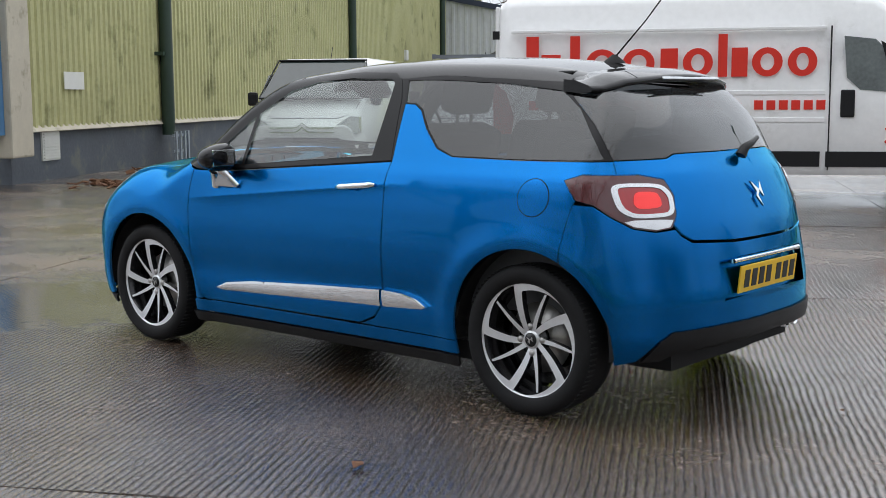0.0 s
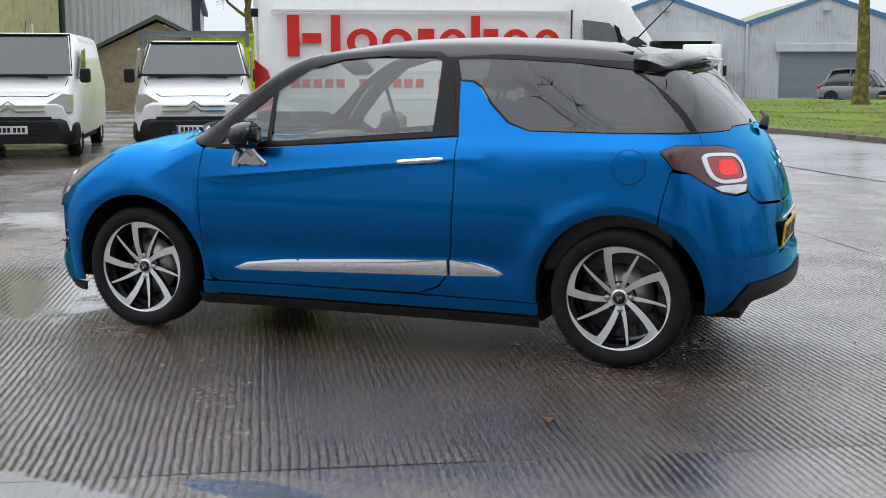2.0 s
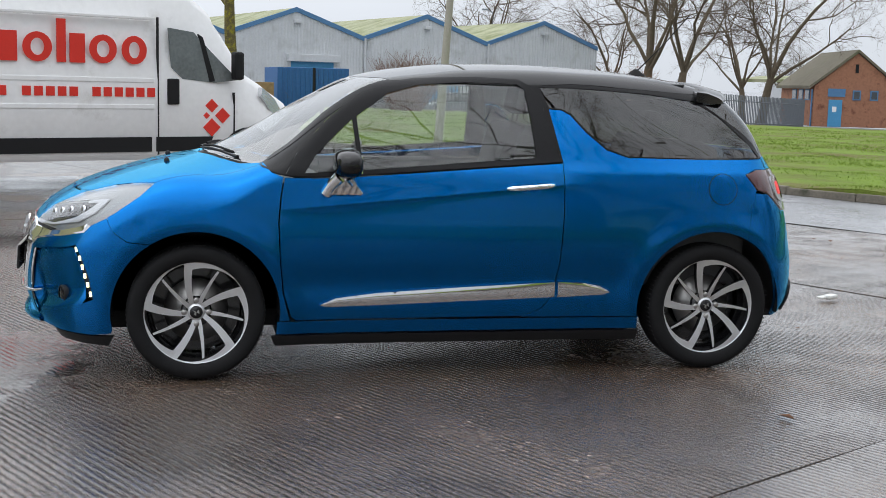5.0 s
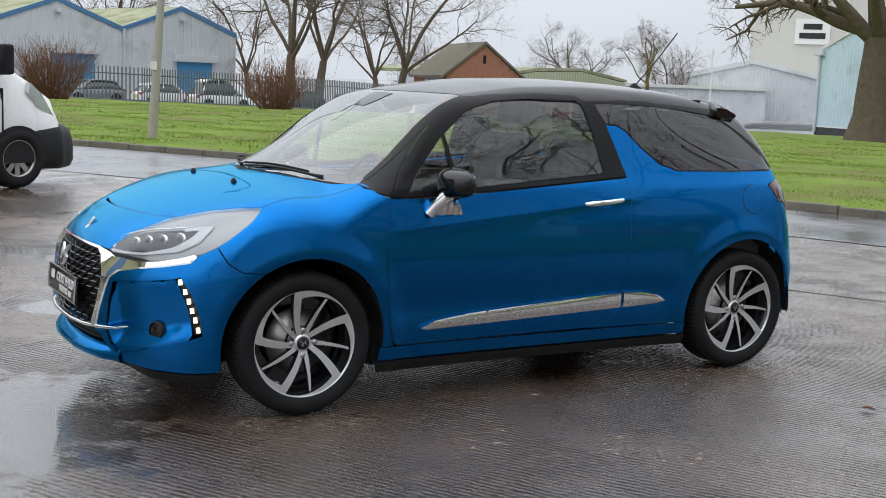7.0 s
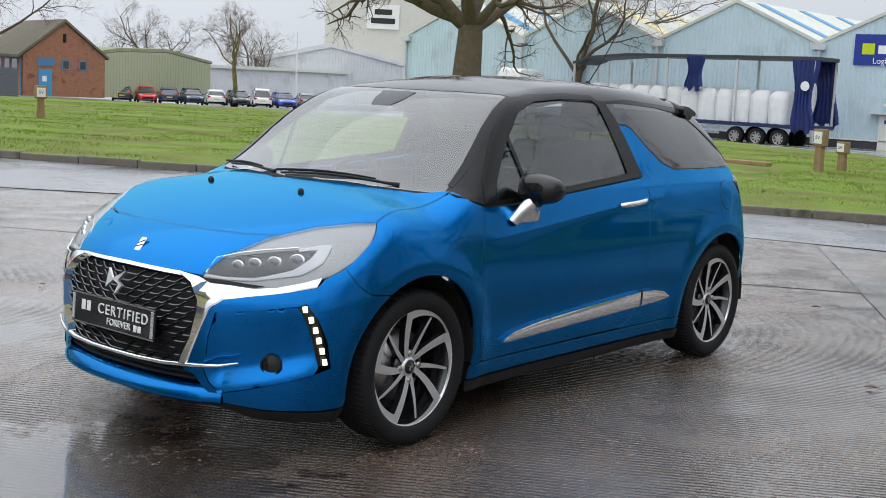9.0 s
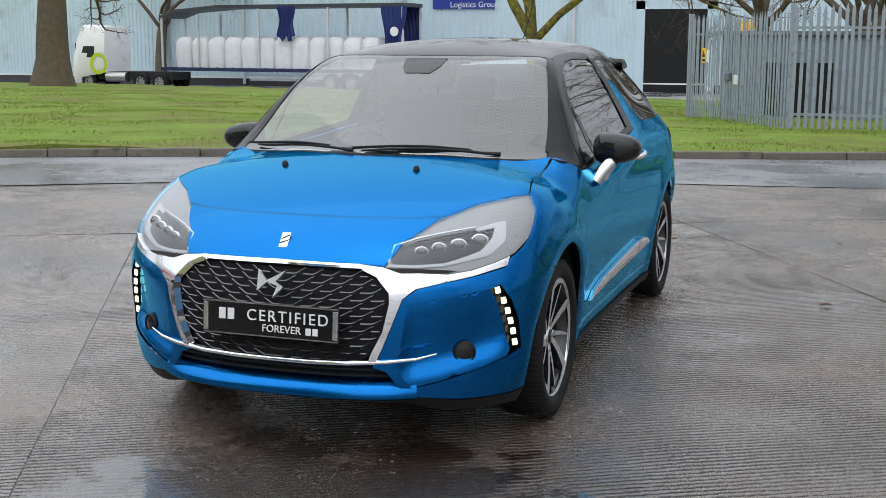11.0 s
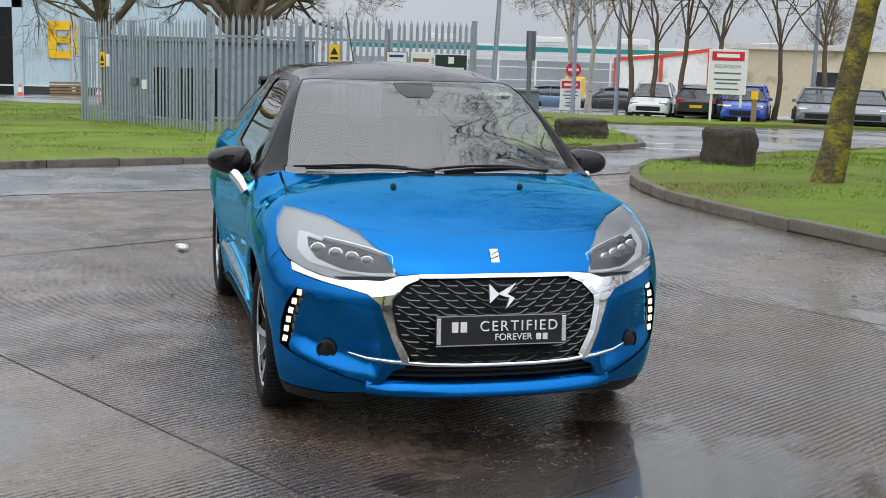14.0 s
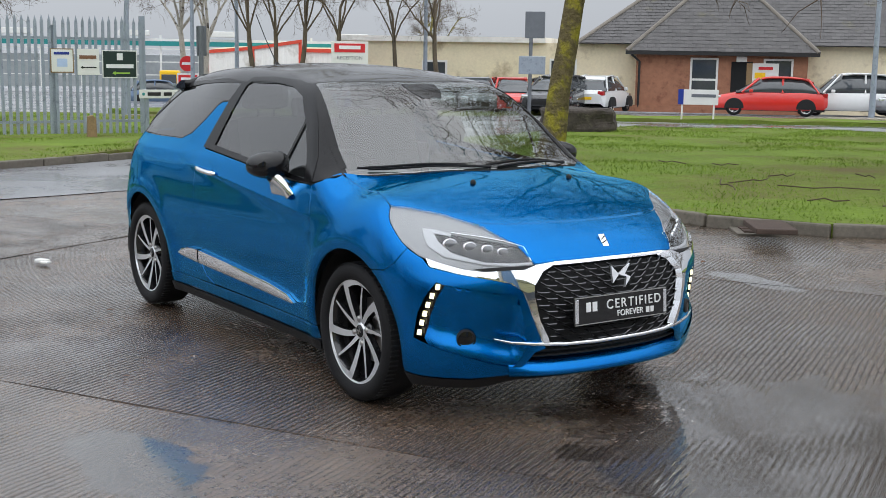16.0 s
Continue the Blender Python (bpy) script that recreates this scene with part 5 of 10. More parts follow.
part("hood_badge", Geo().box((-0.001, -0.017, -0.031), (0.004, 0.017, 0.031), 0, 0.002).prism([(-0.017, -0.012), (-0.015, -0.016), (0.015, -0.003), (0.016, 0.002)], 0.0035, 0.0047, "x", 1).prism([(-0.015, 0.004), (-0.016, 0.000), (0.016, 0.018), (0.014, 0.022)], 0.0035, 0.0047, "x", 1), [LAMP_SILVER, DARK], hood, "small chrome emblem", pose(1.932, 0, 0.750, 0, -39, 0))
for y in (-0.281, 0.281):
    part("washer_jet", Geo().lathe([(0.013, -0.004), (0.013, 0.008), (0.007, 0.016), (0.0005, 0.018)], 12, "z"), BLACK_PLASTIC, hood, "black washer jet", pose(1.365, y, z_top(1.365, y)))
panel("bumper", on_tail, mirror_poly([(0.0, 0.702), (0.303, 0.702), (0.554, 0.714), (0.605, 0.741), (0.630, 0.768), (0.714, 0.760), (0.801, 0.775), (0.883, 0.820), (0.944, 0.862), (1.02, 0.868), (1.045, 0.78), (1.062, 0.70)] + [(float(u), float(v)) for u, v in tail_uv(on_side(arch_r(118, 190, 0.372, 10)))] + [(0.785, 0.262), (0.70, 0.335), (0.649, 0.372), (0.374, 0.386), (0.0, 0.388)]), BLUE, car, "blue rear bumper", holes=[[(-0.400, 0.478), (0.400, 0.478), (0.420, 0.635), (-0.420, 0.635)]])
panel("plate_recess", on_tail, [(-0.402, 0.476), (0.402, 0.476), (0.422, 0.637), (-0.422, 0.637)], BLUE, car, "sunk plate well", gap=-0.001, lift=-0.034)
panel("rear_diffuser", on_tail, mirror_poly([(0.0, 0.392), (0.374, 0.390), (0.650, 0.377), (0.70, 0.342), (0.775, 0.262), (0.70, 0.262), (0.62, 0.296), (0.36, 0.318), (0.0, 0.322)]), BLACK_PLASTIC, car, "grey-black plastic lower valance", lift=0.010)
panel("rear_skirt", on_tail, mirror_poly([(0.0, 0.330), (0.36, 0.326), (0.62, 0.304), (0.64, 0.262), (0.50, 0.215), (0.0, 0.205)]), DARK, car, "dark inner valance", lift=-0.06)
hatch = panel("hatch", on_tail, mirror_poly([(0.0, 1.052), (0.50, 1.052), (0.590, 1.050), (0.640, 1.034), (0.884, 1.030), (0.868, 0.977), (0.779, 0.977), (0.666, 0.957), (0.626, 0.898), (0.621, 0.822), (0.634, 0.785), (0.604, 0.749), (0.55, 0.722), (0.30, 0.710), (0.0, 0.709)]), BLUE, car, "blue tailgate")
panel("rear_window", on_tail, mirror_poly([(0.0, 1.055), (0.50, 1.055), (0.590, 1.053), (0.640, 1.037), (0.884, 1.033), (0.926, 1.102), (0.975, 1.160), (1.03, 1.205), (1.10, 1.250), (1.16, 1.285), (0.80, 1.305), (0.0, 1.315)]), PRIVACY, hatch, "dark tinted tailgate glass", gap=0.001, lift=0.0, thick=0.004)
roof = panel("roof", on_top, mirror_top([(0.450, 0.0), (0.437, 0.20), (0.400, 0.37), (0.335, 0.533)] + ROOF_EDGE[1:] + [(-1.30, 0.30), (-1.31, 0.0)]), BLACK_GLOSS, car, "gloss black roof")
panel("windscreen", on_top, mirror_top(SCREEN_BASE[:-1] + SCREEN_SIDE + SCREEN_TOP[1:]), SCREEN_GLASS, car, "clear windscreen", gap=0.001, lift=-0.002, thick=0.004)
panel("sensor_patch", on_top, [(0.478, 0.100), (0.478, -0.100), (0.555, -0.090), (0.612, -0.058), (0.612, 0.058), (0.555, 0.090)], BLACK_GLOSS, car, "dark sensor patch on the glass", gap=0.0, lift=0.0006, thick=0.001)
for side in (1, -1):
    # black edge of the windscreen pillar
    inner = [(x, y - 0.010) for x, y in SCREEN_SIDE[2:]]
    outer = [(x, y + 0.012 + 0.024 * min(1.0, (0.955 - x) / 0.25)) for x, y in SCREEN_SIDE[2:]]
    panel("pillar_edge", on_top, inner + outer[::-1], SATIN_BLACK, car, "black pillar edge", gap=0.0, lift=0.0015, thick=0.004, step=0.015, edge=0.01, side=side)
panel("cowl", on_top, mirror_top([(1.245, 0.0), (1.21, 0.20), (1.135, 0.41), (1.04, 0.60), (0.94, 0.70), (0.92, 0.70), (0.945, 0.682), (1.01, 0.56), (1.09, 0.41), (1.16, 0.20), (1.185, 0.0)]), BLACK_PLASTIC, car, "black plastic scuttle", gap=0, lift=-0.014)

# spoiler, aerial, wipers, exhaust, rear plate, emblems
sp = Geo()
vs = []
prof = [(0.0, 0.004), (-0.09, -0.002), (-0.185, -0.026), (-0.215, -0.040), (-0.205, -0.056), (-0.12, -0.060), (0.0, -0.050)]
ys = np.linspace(-0.56, 0.56, 25)
for y in ys:
    x0 = -1.285 + 0.06 * (abs(y) / 0.56) ** 2
    zt = z_top(-1.27, min(abs(y), 0.49))
    f = 1 - 0.35 * (abs(y) / 0.56) ** 4
    vs += [(x0 + a * f, y, zt + b * (0.7 + 0.3 * f)) for a, b in prof]
n = len(prof)
sp.add(vs, [(i * n + j, i * n + (j + 1) % n, (i + 1) * n + (j + 1) % n, (i + 1) * n + j) for i in range(24) for j in range(n)], 0, True)
sp.add(vs[:n], [tuple(range(n))])
sp.add(vs[-n:], [tuple(range(n))[::-1]])
spoiler = part("spoiler", sp, BLACK_GLOSS, car, "gloss black roof spoiler")
part("brake_light", Geo().box((-0.004, -0.24, -0.006), (0.004, 0.24, 0.006), 0, 0.003), LAMP_SILVER, spoiler, "long clear brake light", pose(-1.497, 0, 1.352, 0, 20, 0))
aer = Geo().lathe([(0.036, 0.0), (0.030, 0.012), (0.014, 0.030), (0.006, 0.040)], 16, "z", m=pose(-1.11, 0, z_top(-1.11, 0) - 0.003) @ Matrix.Diagonal((1.7, 0.7, 1, 1)))
aer.tube([(-1.12, 0, z_top(-1.11, 0) + 0.03), (-1.27, 0, z_top(-1.11, 0) + 0.18), (-1.40, 0, z_top(-1.11, 0) + 0.33)], [0.004, 0.003, 0.0035], 6)
part("roof_aerial", aer, BLACK_PLASTIC, roof, "thin black aerial on a finned base")


def arm(pts, r):
    g = Geo()
    g.tube(pts, r, 6)
    return g


for y0, y1, x1 in ((0.52, -0.02, 1.135), (-0.06, -0.60, 1.015)):
    pts = []
    for i in range(9):
        y = y0 + (y1 - y0) * i / 8
        x = 1.200 - 0.60 * y * y - 0.016 * math.sin(math.pi * i / 8)
        pts.append((x, y, z_top(x, abs(y)) + 0.008 + 0.007 * math.sin(math.pi * i / 8)))
    wip = part("wiper", arm(pts, [0.010] + [0.006] * 7 + [0.004]), BLACK_PLASTIC, car, "black windscreen wiper")
    blade = [(p[0] - 0.018, p[1] - 0.05, p[2] + 0.008) for p in pts[1:]]
    part("wiper_blade", arm(blade, 0.006), RUBBER, wip)
part("rear_wiper", Geo().tube([(-1.735, 0.0, 1.030), (-1.742, -0.02, 1.062), (-1.735, -0.10, 1.080), (-1.700, -0.22, 1.098)], [0.024, 0.020, 0.014, 0.009], 8), BLACK_PLASTIC, hatch, "black rear wiper arm")
for y in (-0.42, -0.50):
    part("exhaust_tip", Geo().lathe([(0.030, 0.0), (0.034, 0.02), (0.034, 0.10), (0.029, 0.10), (0.028, 0.02)], 20, "x"), CHROME, car, "chrome exhaust tip", pose(-1.675, y, 0.278) @ pose(0, 0, 0, 0, 0, 180))
rp = part("number_plate", Geo().box((-0.004, -0.26, -0.056), (0.004, 0.26, 0.056), 0, 0.003), YELLOW_PLATE, car, "yellow number plate with plain dark bars", pose(-1.872, 0.0, 0.548, 0, -6, 0))
for i, y in enumerate((0.20, 0.135, 0.07, 0.005, -0.085, -0.15, -0.215)):
    part("plate_bar", Geo().box((-0.006, y - 0.024, -0.036), (-0.003, y + 0.020, 0.036), 0, 0.001), INK, rp, "plain dark bar")
part("plate_trim", Geo().tube([(-1.866, y, 0.628 + 0.0 * y) for y in np.linspace(-0.30, 0.30, 9)], 0.010, 8), CHROME, car, "chrome bar over the plate")
eb = Geo().prism([(-0.040, 0.050), (-0.012, 0.010), (-0.034, -0.020)], -0.006, 0.002, "x")
eb.prism([(-0.012, 0.012), (0.038, 0.052), (0.014, 0.004), (0.030, -0.014), (0.000, -0.060), (0.012, -0.012), (-0.006, 0.0)], -0.006, 0.002, "x")
part("tailgate_badge", eb, CHROME, hatch, "chrome angular emblem", pose(-1.815, 0.0, 0.880, 0, 24, 0))

# wheels
tread = Geo()
tyre_prof = [(0.226, 0.066), (0.232, 0.083), (0.248, 0.094), (0.270, 0.098), (0.290, 0.094), (0.302, 0.082), (0.307, 0.064), (0.308, 0.03), (0.308, -0.06), (0.304, -0.09), (0.285, -0.102), (0.25, -0.10), (0.226, -0.08)]
tread.lathe(tyre_prof, 64)
groove = Geo()
for k in range(84):
    a = 2 * math.pi * k / 84
    m = Matrix.Rotation(a, 4, "Y")
    groove.box((-0.0035, 0.040, 0.3055), (0.0035, 0.085, 0.3092), 0, 0, m)
rim_prof = [(0.2365, 0.070), (0.2375, 0.078), (0.234, 0.082), (0.2285, 0.080), (0.226, 0.072)]
wheel = thing("wheel", pose(HUB, 0.733, 0.308, 0, 10, 0), "")
wheel.parent = car
part("tyre", tread, RUBBER, wheel, "worn black tyre")
part("tread", groove, DARK, wheel, "tread blocks")
rim = part("rim", Geo().lathe(rim_prof, 64), ALLOY, wheel, "machined bright rim edge")
part("barrel", Geo().lathe([(0.228, 0.072), (0.216, 0.050), (0.205, 0.0), (0.205, -0.08), (0.228, -0.085)], 48).lathe([(0.20, -0.06), (0.02, -0.06)], 32), ALLOY_BLACK, wheel, "black wheel barrel")
part("brake_disc", Geo().lathe([(0.145, -0.022), (0.145, -0.012), (0.07, -0.012), (0.06, 0.0), (0.01, 0.0)], 40), STEEL, wheel, "steel brake disc")


def swirl(inner, outer, a_in, a_out, w_in, w_out, bend, n=12):
    """A curved spoke's two edges from hub to rim, as a flat outline."""
    left, right = [], []
    for i in range(n + 1):
        t = i / n
        r = inner + (outer - inner) * t
        a = a_in + (a_out - a_in) * t ** bend
        w = (w_in + (w_out - w_in) * t) / 2
        da = w / r
        left.append((r * math.cos(a + da), r * math.sin(a + da)))
        right.append((r * math.cos(a - da), r * math.sin(a - da)))
    return left, right


def spoke(left, right, y0, y1, back):
    n = len(left)
    g = Geo()
    k = [y0 + (y1 - y0) * (i / (n - 1)) ** 0.8 for i in range(n)]
    face = [(x, k[i], z) for i, (x, z) in enumerate(left)] + [(x, k[i], z) for i, (x, z) in enumerate(right)]
    under = [(x, y - back, z) for x, y, z in face]
    g.add(face, [(i, i + 1, n + i + 1, n + i) for i in range(n - 1)], 0)
    g.add(face + under, [(i + 1, i, 2 * n + i, 2 * n + i + 1) for i in range(n - 1)] + [(n + i, n + i + 1, 3 * n + i + 1, 3 * n + i) for i in range(n - 1)] + [(n - 1, 2 * n - 1, 4 * n - 1, 3 * n - 1)], 1)
    return g


for k in range(5):
    a = math.radians(72 * k + 90)
    l, r = swirl(0.034, 0.229, a - 0.34, a + 0.03, 0.022, 0.040, 0.6)
    g = spoke(l, r, 0.050, 0.079, 0.030)
    face = []
    n = 9
    for i in range(n):
        t = i / (n - 1)
        ang = a + 0.02 + 0.98 * t
        face.append((0.2290 * math.cos(ang), 0.0795, 0.2290 * math.sin(ang)))
    for i in range(n):
        t = i / (n - 1)
        ang = a + 0.02 + 0.98 * t
        rr = 0.2290 - 0.030 * (1 - t) ** 1.2 - 0.003
        face.append((rr * math.cos(ang), 0.078, rr * math.sin(ang)))
    g.add(face, [(i, i + 1, n + i + 1, n + i) for i in range(n - 1)], 0)
    part("spoke", g, [ALLOY, ALLOY_BLACK], rim, "wide machined spoke")
    a2 = a + math.radians(36)
    l, r = swirl(0.034, 0.212, a2 - 0.12, a2 + 0.03, 0.022, 0.010, 0.8)
    part("spoke", spoke(l, r, 0.048, 0.072, 0.026), [ALLOY, ALLOY_BLACK], rim, "thin machined spoke")
part("hub_plate", Geo().lathe([(0.070, 0.020), (0.068, 0.040), (0.040, 0.044), (0.001, 0.044)], 28), ALLOY_BLACK, rim, "black hub plate")
part("hub_cap", Geo().lathe([(0.040, 0.040), (0.038, 0.052), (0.029, 0.055)], 24).lathe([(0.029, 0.054), (0.026, 0.059), (0.0005, 0.061)], 24, "y", 1), [ALLOY, BLACK_GLOSS], rim, "hub with a black cap")
part("cap_emblem", Geo().prism([(-0.013, 0.012), (-0.002, 0.001), (-0.013, -0.010)], 0.058, 0.0625, "y").prism([(-0.001, 0.002), (0.014, 0.013), (0.005, 0.0), (0.012, -0.006), (0.003, -0.015)], 0.058, 0.0625, "y"), STEEL, rim, "small bright emblem")
for k in range(4):
    a = math.radians(90 * k + 100)
    part("wheel_bolt", Geo().lathe([(0.014, 0.036), (0.014, 0.054), (0.009, 0.059), (0.0005, 0.059)], 10), STEEL, rim, "", pose(0.055 * math.cos(a), 0, 0.055 * math.sin(a)))
for x, y, turn, spin in ((-HUB, 0.733, 0, 14), (HUB, -0.733, 180, 25), (-HUB, -0.733, 180, -40)):
    copy_thing(wheel, pose(x, y, 0.308, 0, 0, turn) @ pose(0, 0, 0, 0, spin, 0))

# wheel wells, floor, engine bay shield
for sx in (1, -1):
    for sy in (1, -1):
        well = Geo()
        pts = arc(sx * HUB, 0.308, 0.378, -6, 186, 28)
        vs = [(x, sy * 0.80, z) for x, z in pts] + [(x, sy * 0.52, z) for x, z in pts]
        n = len(pts)
        well.add(vs, [(i, i + 1, n + i + 1, n + i) for i in range(n - 1)])
        well.add(vs[n:], [tuple(range(n))])
        part("wheel_well", well, DARK, car, "black wheel arch liner")
under = Geo().box((-0.86, -0.70, 0.16), (0.86, 0.70, 0.24)).box((-1.72, -0.52, 0.20), (-0.80, 0.52, 0.60)).box((0.80, -0.52, 0.19), (1.86, 0.52, 0.62)).box((-1.70, -0.50, 0.26), (-1.64, 0.50, 0.66)).box((1.60, -0.50, 0.24), (1.75, 0.50, 0.60))
part("underbody", under, DARK, car, "dark underbody")

# cabin
part("dashboard", Geo().box((0.60, -0.68, 0.62), (0.98, 0.68, 0.90), 0, 0.06).box((0.50, 0.10, 0.50), (0.66, -0.12, 0.86), 0, 0.03).box((0.57, -0.56, 0.86), (0.80, -0.18, 0.955), 0, 0.05), TRIM_GREY, car, "dark grey dashboard")
part("parcel_shelf", Geo().box((-1.62, -0.60, 0.90), (-1.06, 0.60, 0.93), 0, 0.01), TRIM_GREY, car)
for sy in (1, -1):
    part("door_trim", Geo().box((-0.45, sy * 0.722 - 0.02, 0.40), (0.80, sy * 0.722 + 0.02, 0.93), 0, 0.02), TRIM_GREY, car, "dark inner door trim")
    part("side_trim", Geo().box((-1.45, sy * 0.69 - 0.03, 0.40), (-0.47, sy * 0.69 + 0.03, 0.99), 0, 0.02), TRIM_GREY, car, "dark inner side trim")
part("headlining", Geo().box((-1.20, -0.46, 1.375), (0.20, 0.46, 1.385), 0, 0.004), TRIM_GREY, car, "grey headlining")
for y in (0.36, -0.36):
    seat = part("front_seat", Geo().box((-0.42, y - 0.25, 0.42), (0.22, y + 0.25, 0.60), 0, 0.06), SEAT, car, "dark cloth front seat")
    part("backrest", Geo().box((-0.09, -0.24, 0.0), (0.09, 0.24, 0.62), 0, 0.075), SEAT, seat, "", pose(-0.36, y, 0.56, 0, -16, 0))
    part("headrest", Geo().box((-0.055, -0.14, 0.0), (0.055, 0.14, 0.20), 0, 0.05).tube([(0, 0.05, -0.08), (0, 0.05, 0.04)], 0.008, 6).tube([(0, -0.05, -0.08), (0, -0.05, 0.04)], 0.008, 6), SEAT, seat, "", pose(-0.545, y, 1.20, 0, -12, 0))
rear = part("rear_bench", Geo().box((-1.12, -0.60, 0.42), (-0.62, 0.60, 0.62), 0, 0.06).box((-0.08, -0.60, 0.0), (0.08, 0.60, 0.56), 0, 0.06, pose(-1.12, 0, 0.56, 0, -18, 0)), SEAT, car, "dark rear bench")
for y in (0.34, -0.34):
    part("headrest", Geo().box((-0.05, -0.12, 0.0), (0.05, 0.12, 0.15), 0, 0.045), SEAT, rear, "", pose(-1.305, y, 1.09, 0, -14, 0))
sw = Geo()
ringp = [(0.185 * math.cos(2 * math.pi * i / 24), 0.185 * math.sin(2 * math.pi * i / 24), 0) for i in range(25)]
sw.tube(ringp, 0.016, 8, caps=False)
sw.box((-0.17, -0.016, -0.01), (0.17, 0.016, 0.012), 0, 0.008).box((-0.016, -0.17, -0.01), (0.016, 0.0, 0.012), 0, 0.008).box((-0.06, -0.055, -0.02), (0.06, 0.055, 0.02), 0, 0.02)
part("steering_wheel", sw, BLACK_PLASTIC, car, "black steering wheel", pose(0.42, -0.36, 0.86, 0, 66, 0) @ pose(0, 0, 0, 0, 0, 90))
part("sensor_housing", Geo().prism([(-0.13, 0.0), (0.13, 0.0), (0.10, -0.10), (-0.10, -0.10)], -0.02, 0.02, "x"), BLACK_PLASTIC, car, "black mirror and sensor housing", pose(0.435, -0.02, 1.352, 0, 50, 0))

# ---- buildings ----
def along(x, y, yaw, z=0.0):
    return pose(x, y, z, 0, 0, yaw)


def ribbed(length, height, pitch=0.2, depth=0.03, base=0.0, top=None):
    """A ribbed cladding sheet in the xz plane, facing -y. top: the height along it, for gables."""
    n = int(length / pitch)
    xs, ys = [], []
    for i in range(n):
        for a, b in ((0.0, 0.0), (0.40, 0.0), (0.52, -depth), (0.88, -depth)):
            xs.append((i + a) * length / n)
            ys.append(b)
    xs.append(length)
    ys.append(0.0)
    if top:
        for x in [p for p, _ in top][1:-1]:
            k = int(np.searchsorted(xs, x))
            xs.insert(k, x)
            ys.insert(k, ys[k - 1])
    hs = [height] * len(xs) if top is None else list(np.interp(xs, [p for p, _ in top], [q for _, q in top]))
    k = len(xs)
    vs = [(x, y, base) for x, y in zip(xs, ys)] + [(x, y, h) for x, y, h in zip(xs, ys, hs)]
    return Geo().add(vs, [(i, i + 1, k + i + 1, k + i) for i in range(k - 1)])


def roller_door(parent, x, z0, w, h, material, label):
    """A roller shutter with slats in a housing."""
    d = part("roller_door", Geo().box((x, -0.06, z0), (x + w, -0.02, z0 + h)), material, parent, label)
    g = Geo()
    for i in range(int(h / 0.22)):
        g.box((x + 0.02, -0.085, z0 + 0.02 + 0.22 * i), (x + w - 0.02, -0.06, z0 + 0.20 + 0.22 * i))
    part("slats", g, material, d)
    part("door_hood", Geo().box((x - 0.35, -0.45, z0 + h), (x + w + 0.35, 0.0, z0 + h + 0.55), 0, 0.04), GREY_CLAD, d, "pale shutter housing")
    return d


# olive clad building beside the yard
ob = thing("clad_building", along(12.34, -4.86, -59), "long olive-green corrugated building on a grey plinth", "building")
part("wall", Geo().box((0, 0, 0.8), (53, 9, 7.6)), GREEN_CLAD, ob, "olive wall")
part("cladding", ribbed(53, 7.6, 0.20, 0.035, 0.8), GREEN_CLAD, ob, "corrugated olive cladding", pose(0, -0.03, 0))
part("plinth", Geo().box((0, -0.02, -0.3), (53, 9, 0.8)), PLINTH, ob, "grey painted plinth")
part("drip_rail", Geo().prism([(-0.12, 0.76), (-0.02, 0.86), (0.0, 0.86), (0.0, 0.74)], 0, 53, "x"), CREAM_POST, ob, "pale drip rail")
part("gable_roof", Geo().prism([(-0.4, 7.5), (4.5, 9.2), (9.4, 7.5)], -0.3, 53.3, "x"), ROOF_GREEN, ob, "mossy sheet roof")
part("corner_post", Geo().box((-0.62, -0.40, 0.42), (0.0, 0.1, 8.0), 0, 0.03), CREAM_POST, ob, "cream corner post")
part("end_door", Geo().box((-2.6, -0.30, 0.75), (-0.64, 0.0, 8.0)), TRIM_BLUE, ob, "blue sheet door")
for x in (5.7, 21.0, 38.5):
    p = part("drainpipe", Geo().tube([(x, -0.18, 0.55), (x, -0.18, 7.6)], 0.125, 12).box((x - 0.22, -0.2, 2.05), (x + 0.2, 0.0, 2.12)), PIPE_GREEN, ob, "dark green drainpipe")
    cage = Geo()
    for dx in (-0.30, -0.08, 0.14, 0.32):
        cage.box((x + dx - 0.035, -0.46, 0.0), (x + dx + 0.035, -0.42, 0.62))
    for z in (0.22, 0.52):
        cage.box((x - 0.38, -0.43, z), (x + 0.40, -0.39, z + 0.05))
    part("guard", cage, GALV, p, "grey pipe guard")
v = part("wall_vent", Geo().box((0.92, -0.05, 0.30), (1.48, -0.01, 0.76)), UPVC, ob, "white louvred vent")
for i in range(9):
    part("louvre", Geo().box((0.95, -0.07, 0.33 + 0.046 * i), (1.45, -0.05, 0.355 + 0.046 * i)), UPVC, v)
part("notice", Geo().box((1.66, -0.09, 1.40), (2.35, -0.075, 1.68)), UPVC, ob, "small weathered white notice")
part("side_door", Geo().box((41.5, -0.08, 1.6), (43.2, 0.0, 5.2)), CREAM_POST, ob, "pale loading door").parent = ob
part("alarm_box", Geo().box((30, -0.16, 2.6), (30.4, -0.03, 3.0), 0, 0.03), UPVC, ob, "white alarm box")

